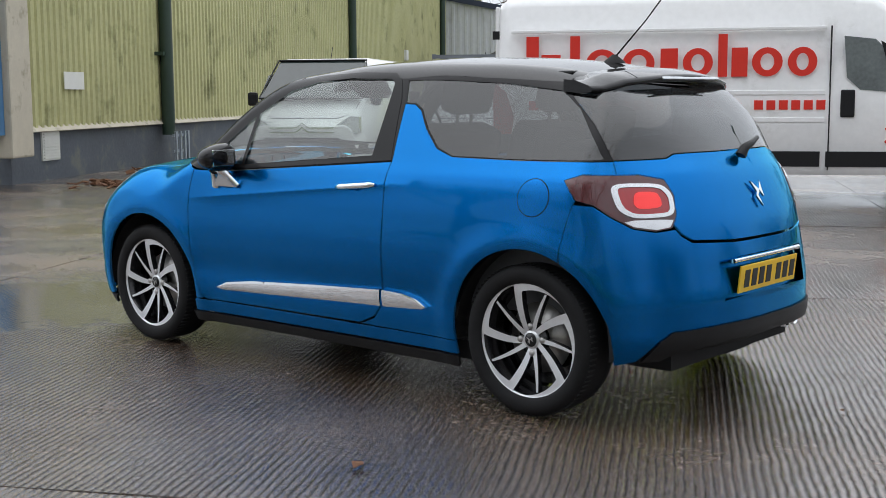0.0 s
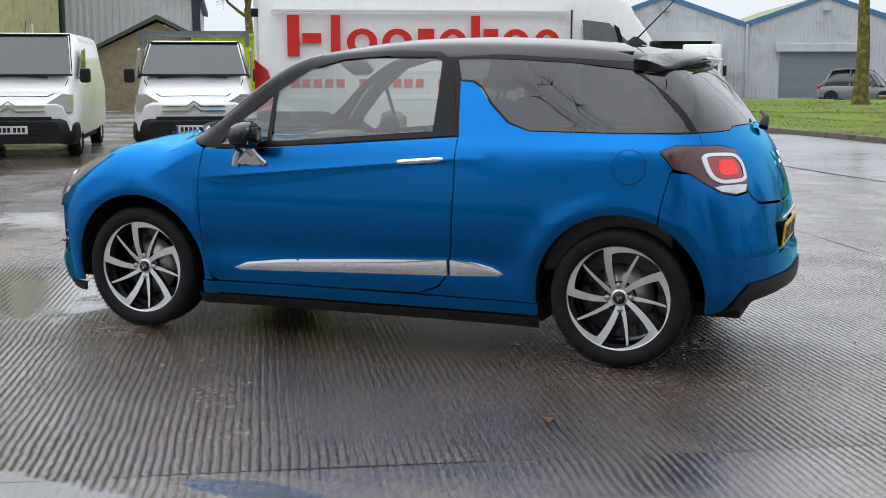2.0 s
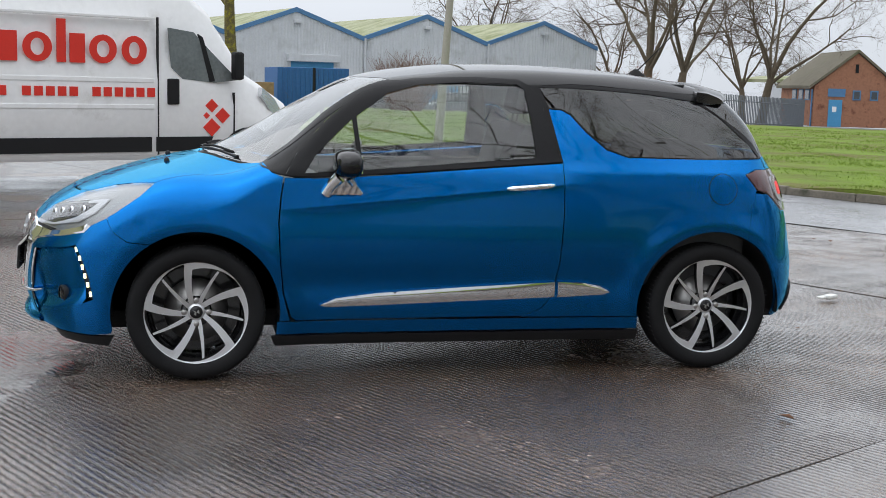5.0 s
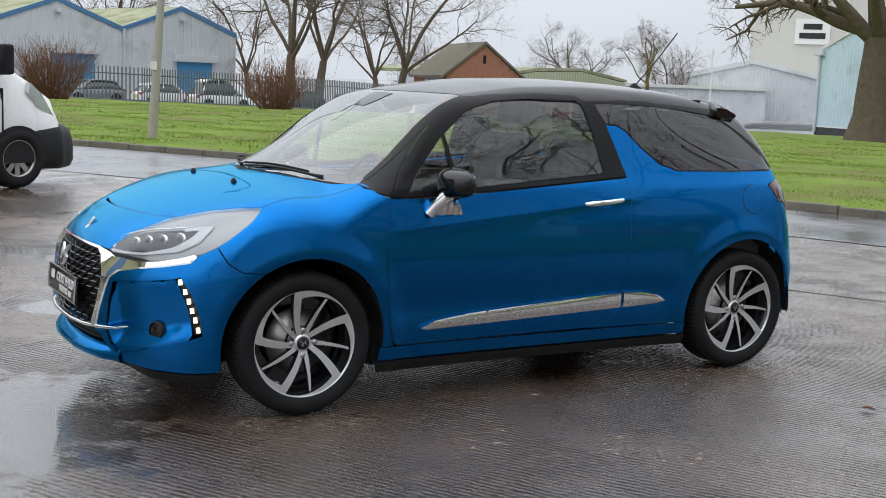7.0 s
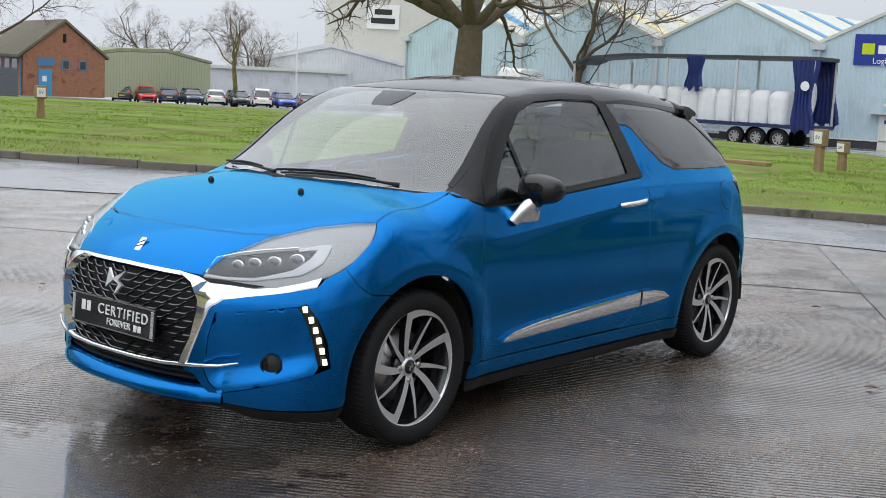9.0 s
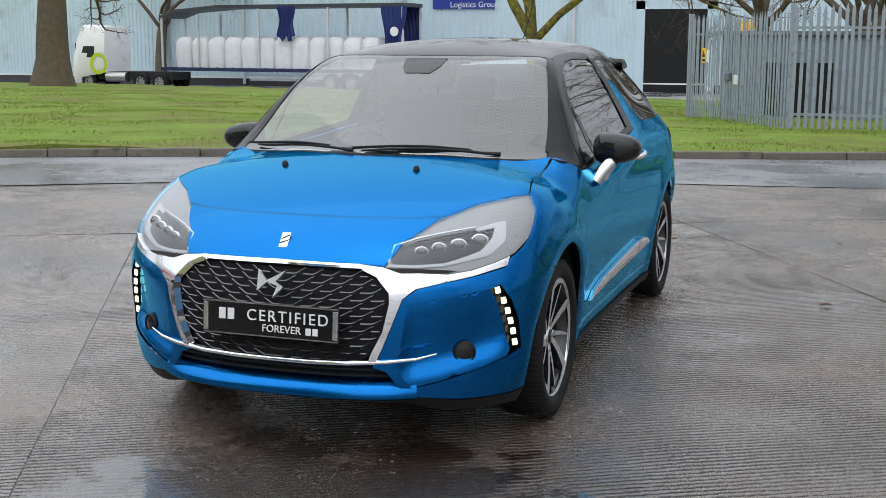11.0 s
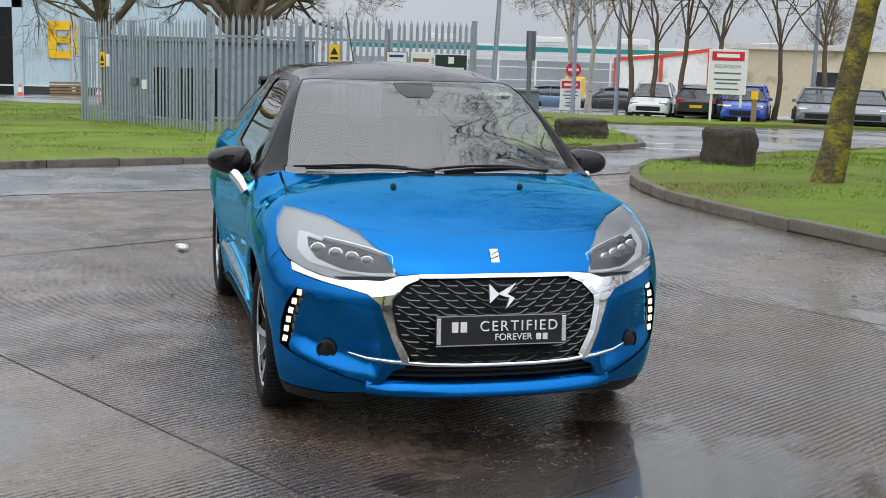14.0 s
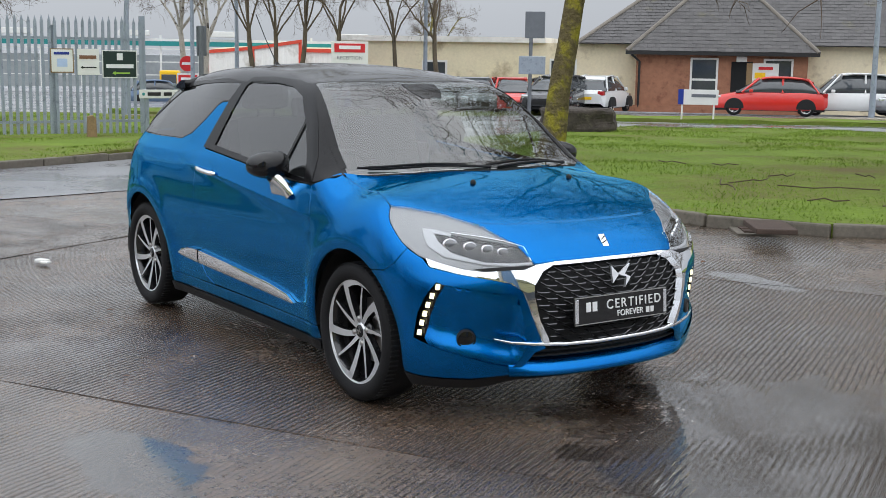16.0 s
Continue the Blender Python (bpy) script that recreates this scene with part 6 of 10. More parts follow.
# grey building with a navy edge, and a small stone gable, far behind the vans
ob = thing("grey_shed", along(36.5, -37.2, 211, -0.2), "pale grey ribbed shed with a navy roof edge", "building")
part("wall", ribbed(10.0, 5.0, 0.3, 0.03, 0, [(0, 5.2), (4.0, 5.9), (10.0, 4.7)]), GREY_CLAD, ob)
part("side_wall", Geo().box((0.0, 0.05, 0), (9.95, 16, 4.7)), GREY_CLAD, ob, "plain grey side")
NAVY = mat("navy_edge", srgb(44, 52, 72), 0.5)
part("roof", Geo().prism([(-0.2, 5.1), (4.0, 5.85), (10.2, 4.6), (10.2, 4.85), (4.0, 6.1), (-0.2, 5.35)], -0.15, 16.2, "y"), NAVY, ob, "navy roof edge")
part("corner_trim", Geo().box((9.7, -0.12, 0), (10.05, 0.0, 4.7)), NAVY, ob, "navy corner trim")
ob = thing("stone_hut", along(25.0, -30.9, 211, -0.05), "small stone hut with a dark gabled roof", "building")
part("wall", Geo().prism([(0, 0), (4.2, 0), (4.2, 2.1), (2.1, 3.1), (0, 2.1)], 0, 5, "y"), mat("buff_stone", srgb(160, 146, 122), 0.9, vary=0.3, scale=5, bump=0.02, bscale=12), ob)
part("roof", Geo().prism([(-0.25, 2.02), (2.1, 3.2), (4.45, 2.02), (4.45, 2.16), (2.1, 3.36), (-0.25, 2.16)], -0.3, 5.2, "y"), SLATE, ob, "dark roof")

# row of grey gabled sheds with blue shutters
W = 10.83
DIRS = 196.3
for k in range(-4, 3):
    bx, by = -1.80 + k * W * math.cos(radians(DIRS)), -83.56 + k * W * math.sin(radians(DIRS))
    bz = lie(bx, by) - 0.1
    ob = thing("gabled_shed", along(bx, by, DIRS, bz), "grey ribbed shed with a blue-edged gable" + (" and a blue roller door" if k >= 0 else " and a grey roller door"), "shed", "row of gabled sheds")
    eave = 4.47 - bz
    ridge = eave + 1.9
    part("wall", ribbed(W, eave, 0.25, 0.03, 0, [(0, eave), (W / 2, ridge), (W, eave)]), GREY_CLAD, ob)
    part("roof", Geo().prism([(0, eave - 0.05), (W / 2, ridge - 0.05), (W, eave - 0.05), (W, eave + 0.12), (W / 2, ridge + 0.12), (0, eave + 0.12)], 0.05, 26, "y"), ROOF_GREEN, ob, "mossy sheet roof")
    part("verge_trim", Geo().prism([(0, eave - 0.18), (W / 2, ridge - 0.18), (W, eave - 0.18), (W, eave + 0.16), (W / 2, ridge + 0.16), (0, eave + 0.16)], -0.12, 0.04, "y"), TRIM_BLUE, ob, "blue gable trim")
    part("downpipe", Geo().tube([(0.15, -0.15, 0), (0.15, -0.15, eave)], 0.09, 8), GREY_CLAD, ob, "grey downpipe")
    part("floodlight", Geo().box((W / 2 - 0.25, -0.4, ridge - 1.0), (W / 2 + 0.25, -0.05, ridge - 0.75), 0, 0.04), GREY_CLAD, ob, "small floodlight")
    if k >= 0:
        roller_door(ob, W / 2 - 0.4, 0.2, 3.4, 3.0, SHUTTER_BLUE, "blue roller shutter")
    elif k == -2:
        part("open_doorway", Geo().box((2.2, -0.05, 0.0), (8.6, 0.02, 3.9)), VOID, ob, "dark open loading doorway")
        part("door_hood", Geo().box((2.0, -0.3, 3.9), (8.9, 0.0, 4.5)), GREY_CLAD, ob, "pale door head")
    else:
        roller_door(ob, 2.4, 0.0, 5.2, 3.2, SHUTTER_GREY, "grey roller shutter")

# brick house with a blue door
ob = thing("brick_house", along(-49.3, -85.5, 165, -1.45), "red-brown brick outbuilding with a mossy gabled roof", "house")
BW = 6.7
part("wall", Geo().prism([(0, 0), (BW, 0), (BW, 3.3), (BW / 2, 6.0), (0, 3.3)], 0, 12, "y"), BRICK, ob, "brick wall")
part("roof", Geo().prism([(-0.45, 3.05), (BW / 2, 6.05), (BW + 0.3, 3.15), (BW + 0.3, 3.35), (BW / 2, 6.3), (-0.45, 3.3)], -0.2, 12.2, "y"), TILE_BROWN, ob, "mossy tiled roof")
d = part("door", Geo().box((1.2, -0.06, 0.0), (2.3, 0.0, 2.2), 0, 0.02), SHUTTER_BLUE, ob, "blue painted door")
part("door_notice", Geo().box((1.5, -0.075, 1.2), (1.85, -0.06, 1.65)), WHITE_INK, d, "white notice")
part("fanlight", Geo().box((1.1, -0.06, 2.45), (2.5, 0.0, 3.1)), TRIM_BLUE, ob, "blue framed fanlight")
for x in (3.1, 4.5):
    w = part("window", Geo().box((x, -0.06, 2.2), (x + 0.65, 0.0, 3.0)), TRIM_BLUE, ob, "small blue window")
    part("pane", Geo().box((x + 0.1, -0.075, 2.3), (x + 0.55, -0.06, 2.9)), PANE, w)
for y in (1.4, 3.6, 6.0):
    w = part("window", Geo().box((-0.06, y, 2.1), (0.0, y + 1.5, 3.0)), TRIM_BLUE, ob, "blue framed side window")
    part("pane", Geo().box((-0.075, y + 0.1, 2.2), (-0.06, y + 1.4, 2.9)), PANE, w)
part("downpipe", Geo().tube([(-0.1, 0.3, 0.0), (-0.1, 0.3, 3.0)], 0.07, 8), TRIM_BLUE, ob, "blue downpipe")
part("gable_slot", Geo().box((3.2, -0.05, 4.4), (3.45, 0.0, 5.1)), VOID, ob, "narrow vent slot")

# low green and pale grey sheds behind the car park
ob = thing("low_green_shed", along(-60.0, -90.6, 186.7, -1.6), "low olive shed with a shallow curved roof", "shed")
part("wall", ribbed(14, 4.2, 0.35, 0.03, 0, [(0, 3.8), (2, 4.1), (8, 4.3), (14, 3.4)]), mat("sage_cladding", srgb(168, 172, 142), 0.6, vary=0.08), ob)
part("roof", Geo().prism([(-0.2, 3.8), (2, 4.15), (8, 4.35), (14.2, 3.45), (14.2, 3.7), (8, 4.65), (2, 4.45), (-0.2, 4.1)], 0, 25, "y"), ROOF_GREEN, ob, "pale sheet roof")
part("end_wall", Geo().box((0, 0.05, 0), (14, 20, 3.4)), GREY_CLAD, ob)
ob = thing("low_grey_shed", along(-83.3, -105.0, 138, -2.0), "low pale grey shed with a flat pale roof", "shed")
part("wall", ribbed(16, 3.5, 0.4, 0.03), GREY_CLAD, ob)
part("roof", Geo().box((-0.4, -0.4, 3.5), (16.4, 22, 3.85)), ROOF_PALE, ob, "pale flat roof")
part("body", Geo().box((0, 0.05, 0), (16, 21, 3.5)), GREY_CLAD, ob)
ob = thing("pale_gabled_shed", along(-100.0, -114.5, 135, -2.2), "pale grey shed with a shallow gable", "shed")
part("wall", ribbed(20, 6, 0.4, 0.03, 0, [(0, 5.0), (9, 7.2), (20, 4.8)]), GREY_CLAD, ob)
part("roof", Geo().prism([(-0.2, 5.0), (9, 7.2), (20.2, 4.8), (20.2, 5.2), (9, 7.6), (-0.2, 5.4)], -0.1, 34, "y"), ROOF_PALE, ob, "pale roof")
part("verge_trim", Geo().prism([(-0.2, 4.8), (9, 7.0), (20.2, 4.6), (20.2, 5.1), (9, 7.5), (-0.2, 5.3)], -0.25, -0.1, "y"), GREY_CLAD, ob, "pale gable edge")
ob = thing("tall_silo_building", along(-124.8, -128.2, 132, -2.2), "tall plain buff tower building with a white sign", "building")
part("wall", Geo().box((0, 0, 0), (44, 20, 19)), mat("buff_panel", srgb(196, 194, 186), 0.7, vary=0.06, scale=0.3), ob)
s = part("sign_board", Geo().box((6.2, -0.3, 10.6), (11.0, 0.0, 14.2)), UPVC, ob, "white sign board")
for z0, w in ((12.7, 2.6), (11.4, 3.6)):
    part("sign_mark", Geo().box((8.6 - w / 2, -0.35, z0), (8.6 + w / 2, -0.3, z0 + 0.8)), INK, s, "plain dark bar")

# long pale blue warehouse
STRAW = mat("straw_rooflight", srgb(222, 208, 150), 0.5, vary=0.1)
ob = thing("warehouse", along(-62.5, -89.2, 90, -1.42), "long pale blue ribbed warehouse with striped gabled roofs", "warehouse")
B = 10.45
for k in range(6):
    x0 = 33.0 + k * B
    y_top = 5.85
    part("bay_wall", ribbed(B, y_top, 0.28, 0.03, 0.55, [(0, y_top), (B / 2, y_top + 2.35), (B, y_top)]), BLUE_CLAD, ob, "pale blue ribbed bay", pose(x0, 0, 0))
    r = part("bay_roof", Geo().prism([(x0, y_top - 0.05), (x0 + B / 2, y_top + 2.3), (x0 + B, y_top - 0.05), (x0 + B, y_top + 0.15), (x0 + B / 2, y_top + 2.5), (x0, y_top + 0.15)], -0.1, 40, "y"), ROOF_PALE, ob, "pale sheet roof")
    for j in range(4):
        c = STRAW if k % 2 else SHUTTER_BLUE
        a, b = 2.0 + j * 6.0, 3.2 + j * 6.0
        part("roof_stripe", Geo().add([(x0 + B / 2 + 0.2, a, y_top + 2.45), (x0 + B - 0.2, a, y_top + 0.27), (x0 + B - 0.2, b, y_top + 0.27), (x0 + B / 2 + 0.2, b, y_top + 2.45)], [(0, 1, 2, 3)]), c, r, "coloured rooflight strip")
    part("downpipe", Geo().tube([(x0 + 0.1, -0.16, 0.2), (x0 + 0.1, -0.16, y_top)], 0.10, 8).box((x0 - 0.3, -0.35, y_top - 0.35), (x0 + 0.5, 0.0, y_top)), GREY_CLAD, ob, "grey downpipe and hopper")
part("end_wall", Geo().box((33, 0.02, 0), (33.2, 40, 5.85)), BLUE_CLAD, ob, "plain end wall")
part("plinth", Geo().box((33, -0.06, -0.4), (33 + 6 * B, 0.2, 0.56)), mat("dark_plinth", srgb(62, 62, 64), 0.8, vary=0.3, scale=2), ob, "dark block plinth")
part("drip_edge", Geo().box((33, -0.10, 0.54), (33 + 6 * B, 0.0, 0.62)), UPVC, ob, "white drip edge")
d = part("white_door", Geo().box((68.2, -0.10, 0.0), (69.05, 0.0, 2.0), 0, 0.02), UPVC, ob, "white steel side door")
part("door_sign", Geo().box((68.5, -0.12, 1.55), (68.75, -0.10, 1.75)), SIGN_BLUE, d, "small blue sign")
part("door_canopy", Geo().box((67.7, -0.5, 2.05), (69.5, 0.0, 2.15)), GREY_CLAD, ob, "small grey canopy")
part("bulkhead_lamp", Geo().box((68.4, -0.3, 2.5), (68.9, -0.05, 2.65), 0, 0.03), UPVC, ob, "white bulkhead lamp")
part("open_doorway", Geo().box((78.9, -0.09, 0.0), (82.3, 0.0, 4.65)), VOID, ob, "dark open loading doorway")
part("door_frame", Geo().box((78.4, -0.12, 0.0), (78.9, 0.02, 5.1)).box((82.3, -0.12, 0.0), (82.8, 0.02, 5.1)).box((78.4, -0.12, 4.65), (82.8, 0.02, 5.1)), BLUE_CLAD, ob, "pale door frame")
s = part("company_sign", Geo().box((66.45, -0.12, 4.72), (70.25, -0.04, 6.4)), SIGN_BLUE, ob, "blue company board")
part("sign_words", text_mesh("Logistics Group", 0.46), None, s, "white words", pose(69.0, -0.13, 4.95, 90, 0, 0)).data.materials.append(WHITE_INK)
part("sign_mark", Geo().box((66.9, -0.14, 5.3), (67.6, -0.12, 5.9), 0, 0.01), LIME, s, "plain green mark")
part("sign_mark", Geo().box((67.8, -0.14, 5.35), (69.9, -0.12, 5.8)), WHITE_INK, s, "plain white bar")
b = part("letter_board", Geo().box((84.1, -0.14, 2.05), (84.5, -0.05, 4.0)).box((84.5, -0.14, 3.55), (85.5, -0.05, 4.0)).box((84.5, -0.14, 2.85), (85.4, -0.05, 3.2)).box((84.5, -0.14, 2.05), (85.5, -0.05, 2.45)).box((85.2, -0.14, 2.3), (85.6, -0.05, 3.0)).box((85.2, -0.14, 3.05), (85.55, -0.05, 3.8)), YELLOW, ob, "large yellow bay letter")

# bungalow with a brick porch block
ROOF_TILE_GREY = mat("grey_ridge_tile", srgb(120, 114, 106), 0.8, vary=0.25, scale=4)
ob = thing("bungalow", along(-34.2, 34.4, 43.0, -0.85), "cream bungalow with a brick front and slate hip roofs", "house")
part("brick_front", Geo().box((0, 0, 0), (7.3, 5, 2.62)), BRICK, ob, "brown brick front block")
part("plinth", Geo().box((-0.9, -0.12, 0), (7.3, 0.0, 0.28)), BRICK, ob, "brick step")
hip = lambda x0, x1, y0, y1, z0, z1, r: ([(x0, y0, z0), (x1, y0, z0), (x1, y1, z0), (x0, y1, z0), (x0 + r, (y0 + y1) / 2, z1), (x1 - r, (y0 + y1) / 2, z1)], [(0, 1, 5, 4), (1, 2, 5), (2, 3, 4, 5), (3, 0, 4)])
part("porch_roof", Geo().add(*hip(-0.4, 7.7, -0.4, 5.8, 2.62, 6.1, 3.7)), SLATE, ob, "slate hip roof")
slates = Geo()
for row in range(22):
    t0 = row / 22
    for x0, x1, y0, z0, dy, dz, r in ((-0.4, 7.7, -0.42, 2.66, 3.1, 3.48, 3.7), (-2.7, 24.5, 0.68, 2.98, 4.35, 3.15, 4.0)):
        xl, xr = x0 + r * t0, x1 - r * t0
        n = max(1, int((xr - xl) / 0.34))
        y, z, ey, ez = y0 + dy * t0, z0 + dz * t0, dy / 22 * 1.1, dz / 22 * 1.1
        for i in range(n):
            p, q = xl + (xr - xl) * i / n, xl + (xr - xl) * (i + 1) / n - 0.012
            h = 0.012 + 0.012 * ((i * 7 + row * 5) % 4) / 3
            slates.add([(p, y, z + h), (q, y, z + h), (q, y + ey, z + ez), (p, y + ey, z + ez)], [(0, 1, 2, 3)])
tagged(part("slating", slates, SLATE, ob, "grey slate courses"), kind="stuff")
for a, b in (((-0.4, -0.4, 2.66), (3.3, 2.7, 6.14)), ((7.7, -0.4, 2.66), (4.0, 2.7, 6.14)), ((3.3, 2.7, 6.14), (4.0, 2.7, 6.14)), ((7.7, 5.8, 2.66), (4.0, 2.7, 6.14)), ((-2.7, 0.7, 2.99), (1.3, 5.05, 6.14)), ((1.3, 5.05, 6.14), (20.5, 5.05, 6.14)), ((24.5, 0.7, 2.99), (20.5, 5.05, 6.14))):
    part("hip_tile", Geo().tube([a, b], 0.10, 6), ROOF_TILE_GREY, ob, "grey ridge tiles")
part("fascia", Geo().box((-0.45, -0.45, 2.5), (7.75, -0.36, 2.66)), INK, ob, "black gutter")
part("downpipe", Geo().tube([(0.15, -0.08, 0.2), (0.15, -0.08, 2.2), (-0.2, -0.3, 2.5)], 0.05, 8), INK, ob, "black downpipe")
part("cream_wing", Geo().box((-14, 1.2, 0), (0.0, 7, 2.95)), RENDER_CREAM, ob, "cream rendered wing")
part("cream_wing", Geo().box((7.3, 1.2, 0), (24, 7, 3.0)), RENDER_CREAM, ob, "cream rendered wing")
part("main_roof", Geo().add(*hip(-2.7, 24.5, 0.7, 9.4, 2.95, 6.1, 4.0)), SLATE, ob, "long slate roof")
part("flat_roof", Geo().box((-14.2, 1.0, 2.95), (-4.2, 7, 3.2)), WHITE_CLAD, ob, "flat roof edge")
for x, z0, w, h, y in ((2.35, 0.85, 1.2, 1.55, 0.0), (10.2 - 4.75, 0.85, 1.25, 1.55, 0.0), (-4.0, 0.9, 1.25, 1.35, 1.2), (-10.0, 0.85, 1.2, 1.25, 1.2), (11.6, 0.85, 1.3, 1.35, 1.2), (17.5, 0.85, 1.3, 1.35, 1.2)):
    w_ob = part("window", Geo().box((x, y - 0.05, z0), (x + w, y + 0.02, z0 + h), 0, 0.01), UPVC, ob, "white framed window")
    part("pane", Geo().box((x + 0.09, y - 0.065, z0 + h * 0.42), (x + w - 0.09, y - 0.05, z0 + h - 0.09)), PANE, w_ob)
    part("pane", Geo().box((x + 0.09, y - 0.065, z0 + 0.09), (x + w - 0.09, y - 0.05, z0 + h * 0.36)), PANE, w_ob)
d = part("doorway", Geo().box((4.1, -0.04, 0.25), (5.0, 0.02, 2.25)), VOID, ob, "dark recessed doorway")
part("door_leaf", Geo().box((4.75, -0.06, 0.25), (5.0, -0.04, 2.2)), WOOD, d, "timber door edge")
part("entrance_lamp", Geo().box((4.3, -0.2, 2.25), (4.75, -0.02, 2.48), 0, 0.02), UPVC, ob, "white entrance box")
s = part("notice_board", Geo().box((5.75, -0.08, 0.85), (6.85, -0.03, 2.0)), UPVC, ob, "white notice board with coloured panels")
s.matrix_basis = pose(-0.75, 0, 0.2)
part("notice_panel", Geo().box((5.85, -0.10, 1.35), (6.3, -0.08, 1.6)), YELLOW, s, "yellow panel")
part("notice_panel", Geo().box((6.0, -0.10, 1.72), (6.6, -0.08, 1.85)), SIGN_RED, s, "red panel")
part("notice_panel", Geo().box((5.8, -0.10, 1.05), (6.8, -0.08, 1.12)), SIGN_RED, s, "red line")

# white clad unit with red trims
UNIT = (-102.1, 44.3, 47.0)
ob = thing("red_trimmed_unit", along(UNIT[0], UNIT[1], UNIT[2], -2.5), "white clad industrial unit with red edge trims", "building")
part("wall", ribbed(36, 4.2, 0.5, 0.03), WHITE_CLAD, ob)
part("body", Geo().box((0, 0.05, 0), (36, 18, 4.2)), WHITE_CLAD, ob)
part("roof", Geo().prism([(-0.2, 4.2), (9, 4.5), (18.2, 4.2)], -0.1, 36.2, "x"), mat("buff_roof", srgb(206, 192, 156), 0.7), ob, "buff sheet roof")
part("eaves_trim", Geo().box((9.2, -0.2, 4.0), (36.2, 0.0, 4.35)), RED_TRIM, ob, "red eaves trim")
part("gable_front", ribbed(9, 4.6, 0.5, 0.03, 0, [(0, 3.9), (4.5, 4.3), (9, 5.0)]), WHITE_CLAD, ob, "projecting gabled bay", pose(0.0, -1.5, 0))
part("gable_side", Geo().box((8.9, -1.5, 0), (9.0, 0.1, 4.9)), WHITE_CLAD, ob)
for x in (0.0, 4.4, 8.9):
    part("corner_trim", Geo().box((x, -1.62, 0), (x + 0.28, -1.5, 3.9 + 0.12 * x)), RED_TRIM, ob, "red upright trim")
part("gable_trim", Geo().prism([(0, 3.75), (4.5, 4.15), (9.2, 4.85), (9.2, 5.15), (4.5, 4.45), (0, 4.05)], -1.66, -1.52, "y"), RED_TRIM, ob, "red sloping trim")
s = part("unit_sign", Geo().box((17.5, -0.15, 2.0), (20.4, -0.05, 3.2)), UPVC, ob, "white and red sign")
part("sign_mark", Geo().box((17.7, -0.18, 2.45), (20.2, -0.15, 3.05)), SIGN_RED, s, "plain red panel")
part("sign_mark", Geo().box((18.0, -0.20, 2.6), (19.9, -0.18, 2.9)), WHITE_INK, s, "plain white bar")

# works under scaffolding beyond the road
ob = thing("scaffolded_works", along(-122, 22, 72, -2.4) @ Matrix.Diagonal((1.3, 1, 0.60, 1)), "distant pale works behind white scaffolding and teal sheeting", "building")
part("wall", Geo().box((0, 5, 0), (46, 14, 5.6)), mat("pale_works", srgb(160, 165, 168), 0.7, vary=0.15, scale=0.3), ob)
for i in range(16):
    part("standard", Geo().box((i * 3, -0.1, 0), (i * 3 + 0.16, 0.06, 9.0)), UPVC, ob)
for z in (2.2, 4.4, 6.6):
    part("ledger", Geo().box((0, -0.2, z), (46, -0.1, z + 0.16)), UPVC, ob)
part("sheeting", Geo().box((0, -0.3, 7.2), (46, -0.22, 8.0)), TEAL, ob, "teal sheeting")
part("parapet", Geo().box((0, 3.5, 7.9), (46, 4.2, 8.5)), UPVC, ob, "white parapet")
for x in (6, 15, 22, 33, 40):
    part("roof_unit", Geo().box((x, 3, 8.9), (x + 2.4, 6, 9.9), 0, 0.1), UPVC, ob, "white roof unit")

# ---- vehicles ----
def loft(stations, flat=True):
    """A vehicle shell: stations of (x, z_low, z_top, half width low, half width top), rounded at the top edge."""
    g = Geo()
    rows = []
    st = np.array(stations, float)
    xs = np.unique(np.concatenate([st[:, 0], np.arange(st[0, 0], st[-1, 0], 0.07)]))
    st = np.stack([xs] + [np.interp(xs, st[:, 0], st[:, k]) for k in range(1, 5)], 1)
    for _ in range(5):
        st[1:-1, 1:] = st[1:-1, 1:] * 0.5 + (st[:-2, 1:] + st[2:, 1:]) * 0.25
    for x, z0, z1, w0, w1 in st.tolist():
        zs = z0 + (z1 - z0) * 0.45
        r = min(0.14, (z1 - z0) * 0.3)
        half = [(w0 - 0.05, z0), (w0, z0 + 0.08), (w0 + 0.005, zs), (w1, z1 - r), (w1 - r * 0.3, z1 - r * 0.3), (w1 - r, z1)]
        rows.append([(x, -y, z) for y, z in half] + [(x, y, z) for y, z in half[::-1]])
    n = len(rows[0])
    vs = [p for r in rows for p in r]
    g.add(vs, [(i * n + j, (i + 1) * n + j, (i + 1) * n + j + 1, i * n + j + 1) for i in range(len(rows) - 1) for j in range(n - 1)], 0, True)
    g.add(rows[0], [tuple(range(n))])
    g.add(rows[-1], [tuple(range(n))[::-1]])
    return g


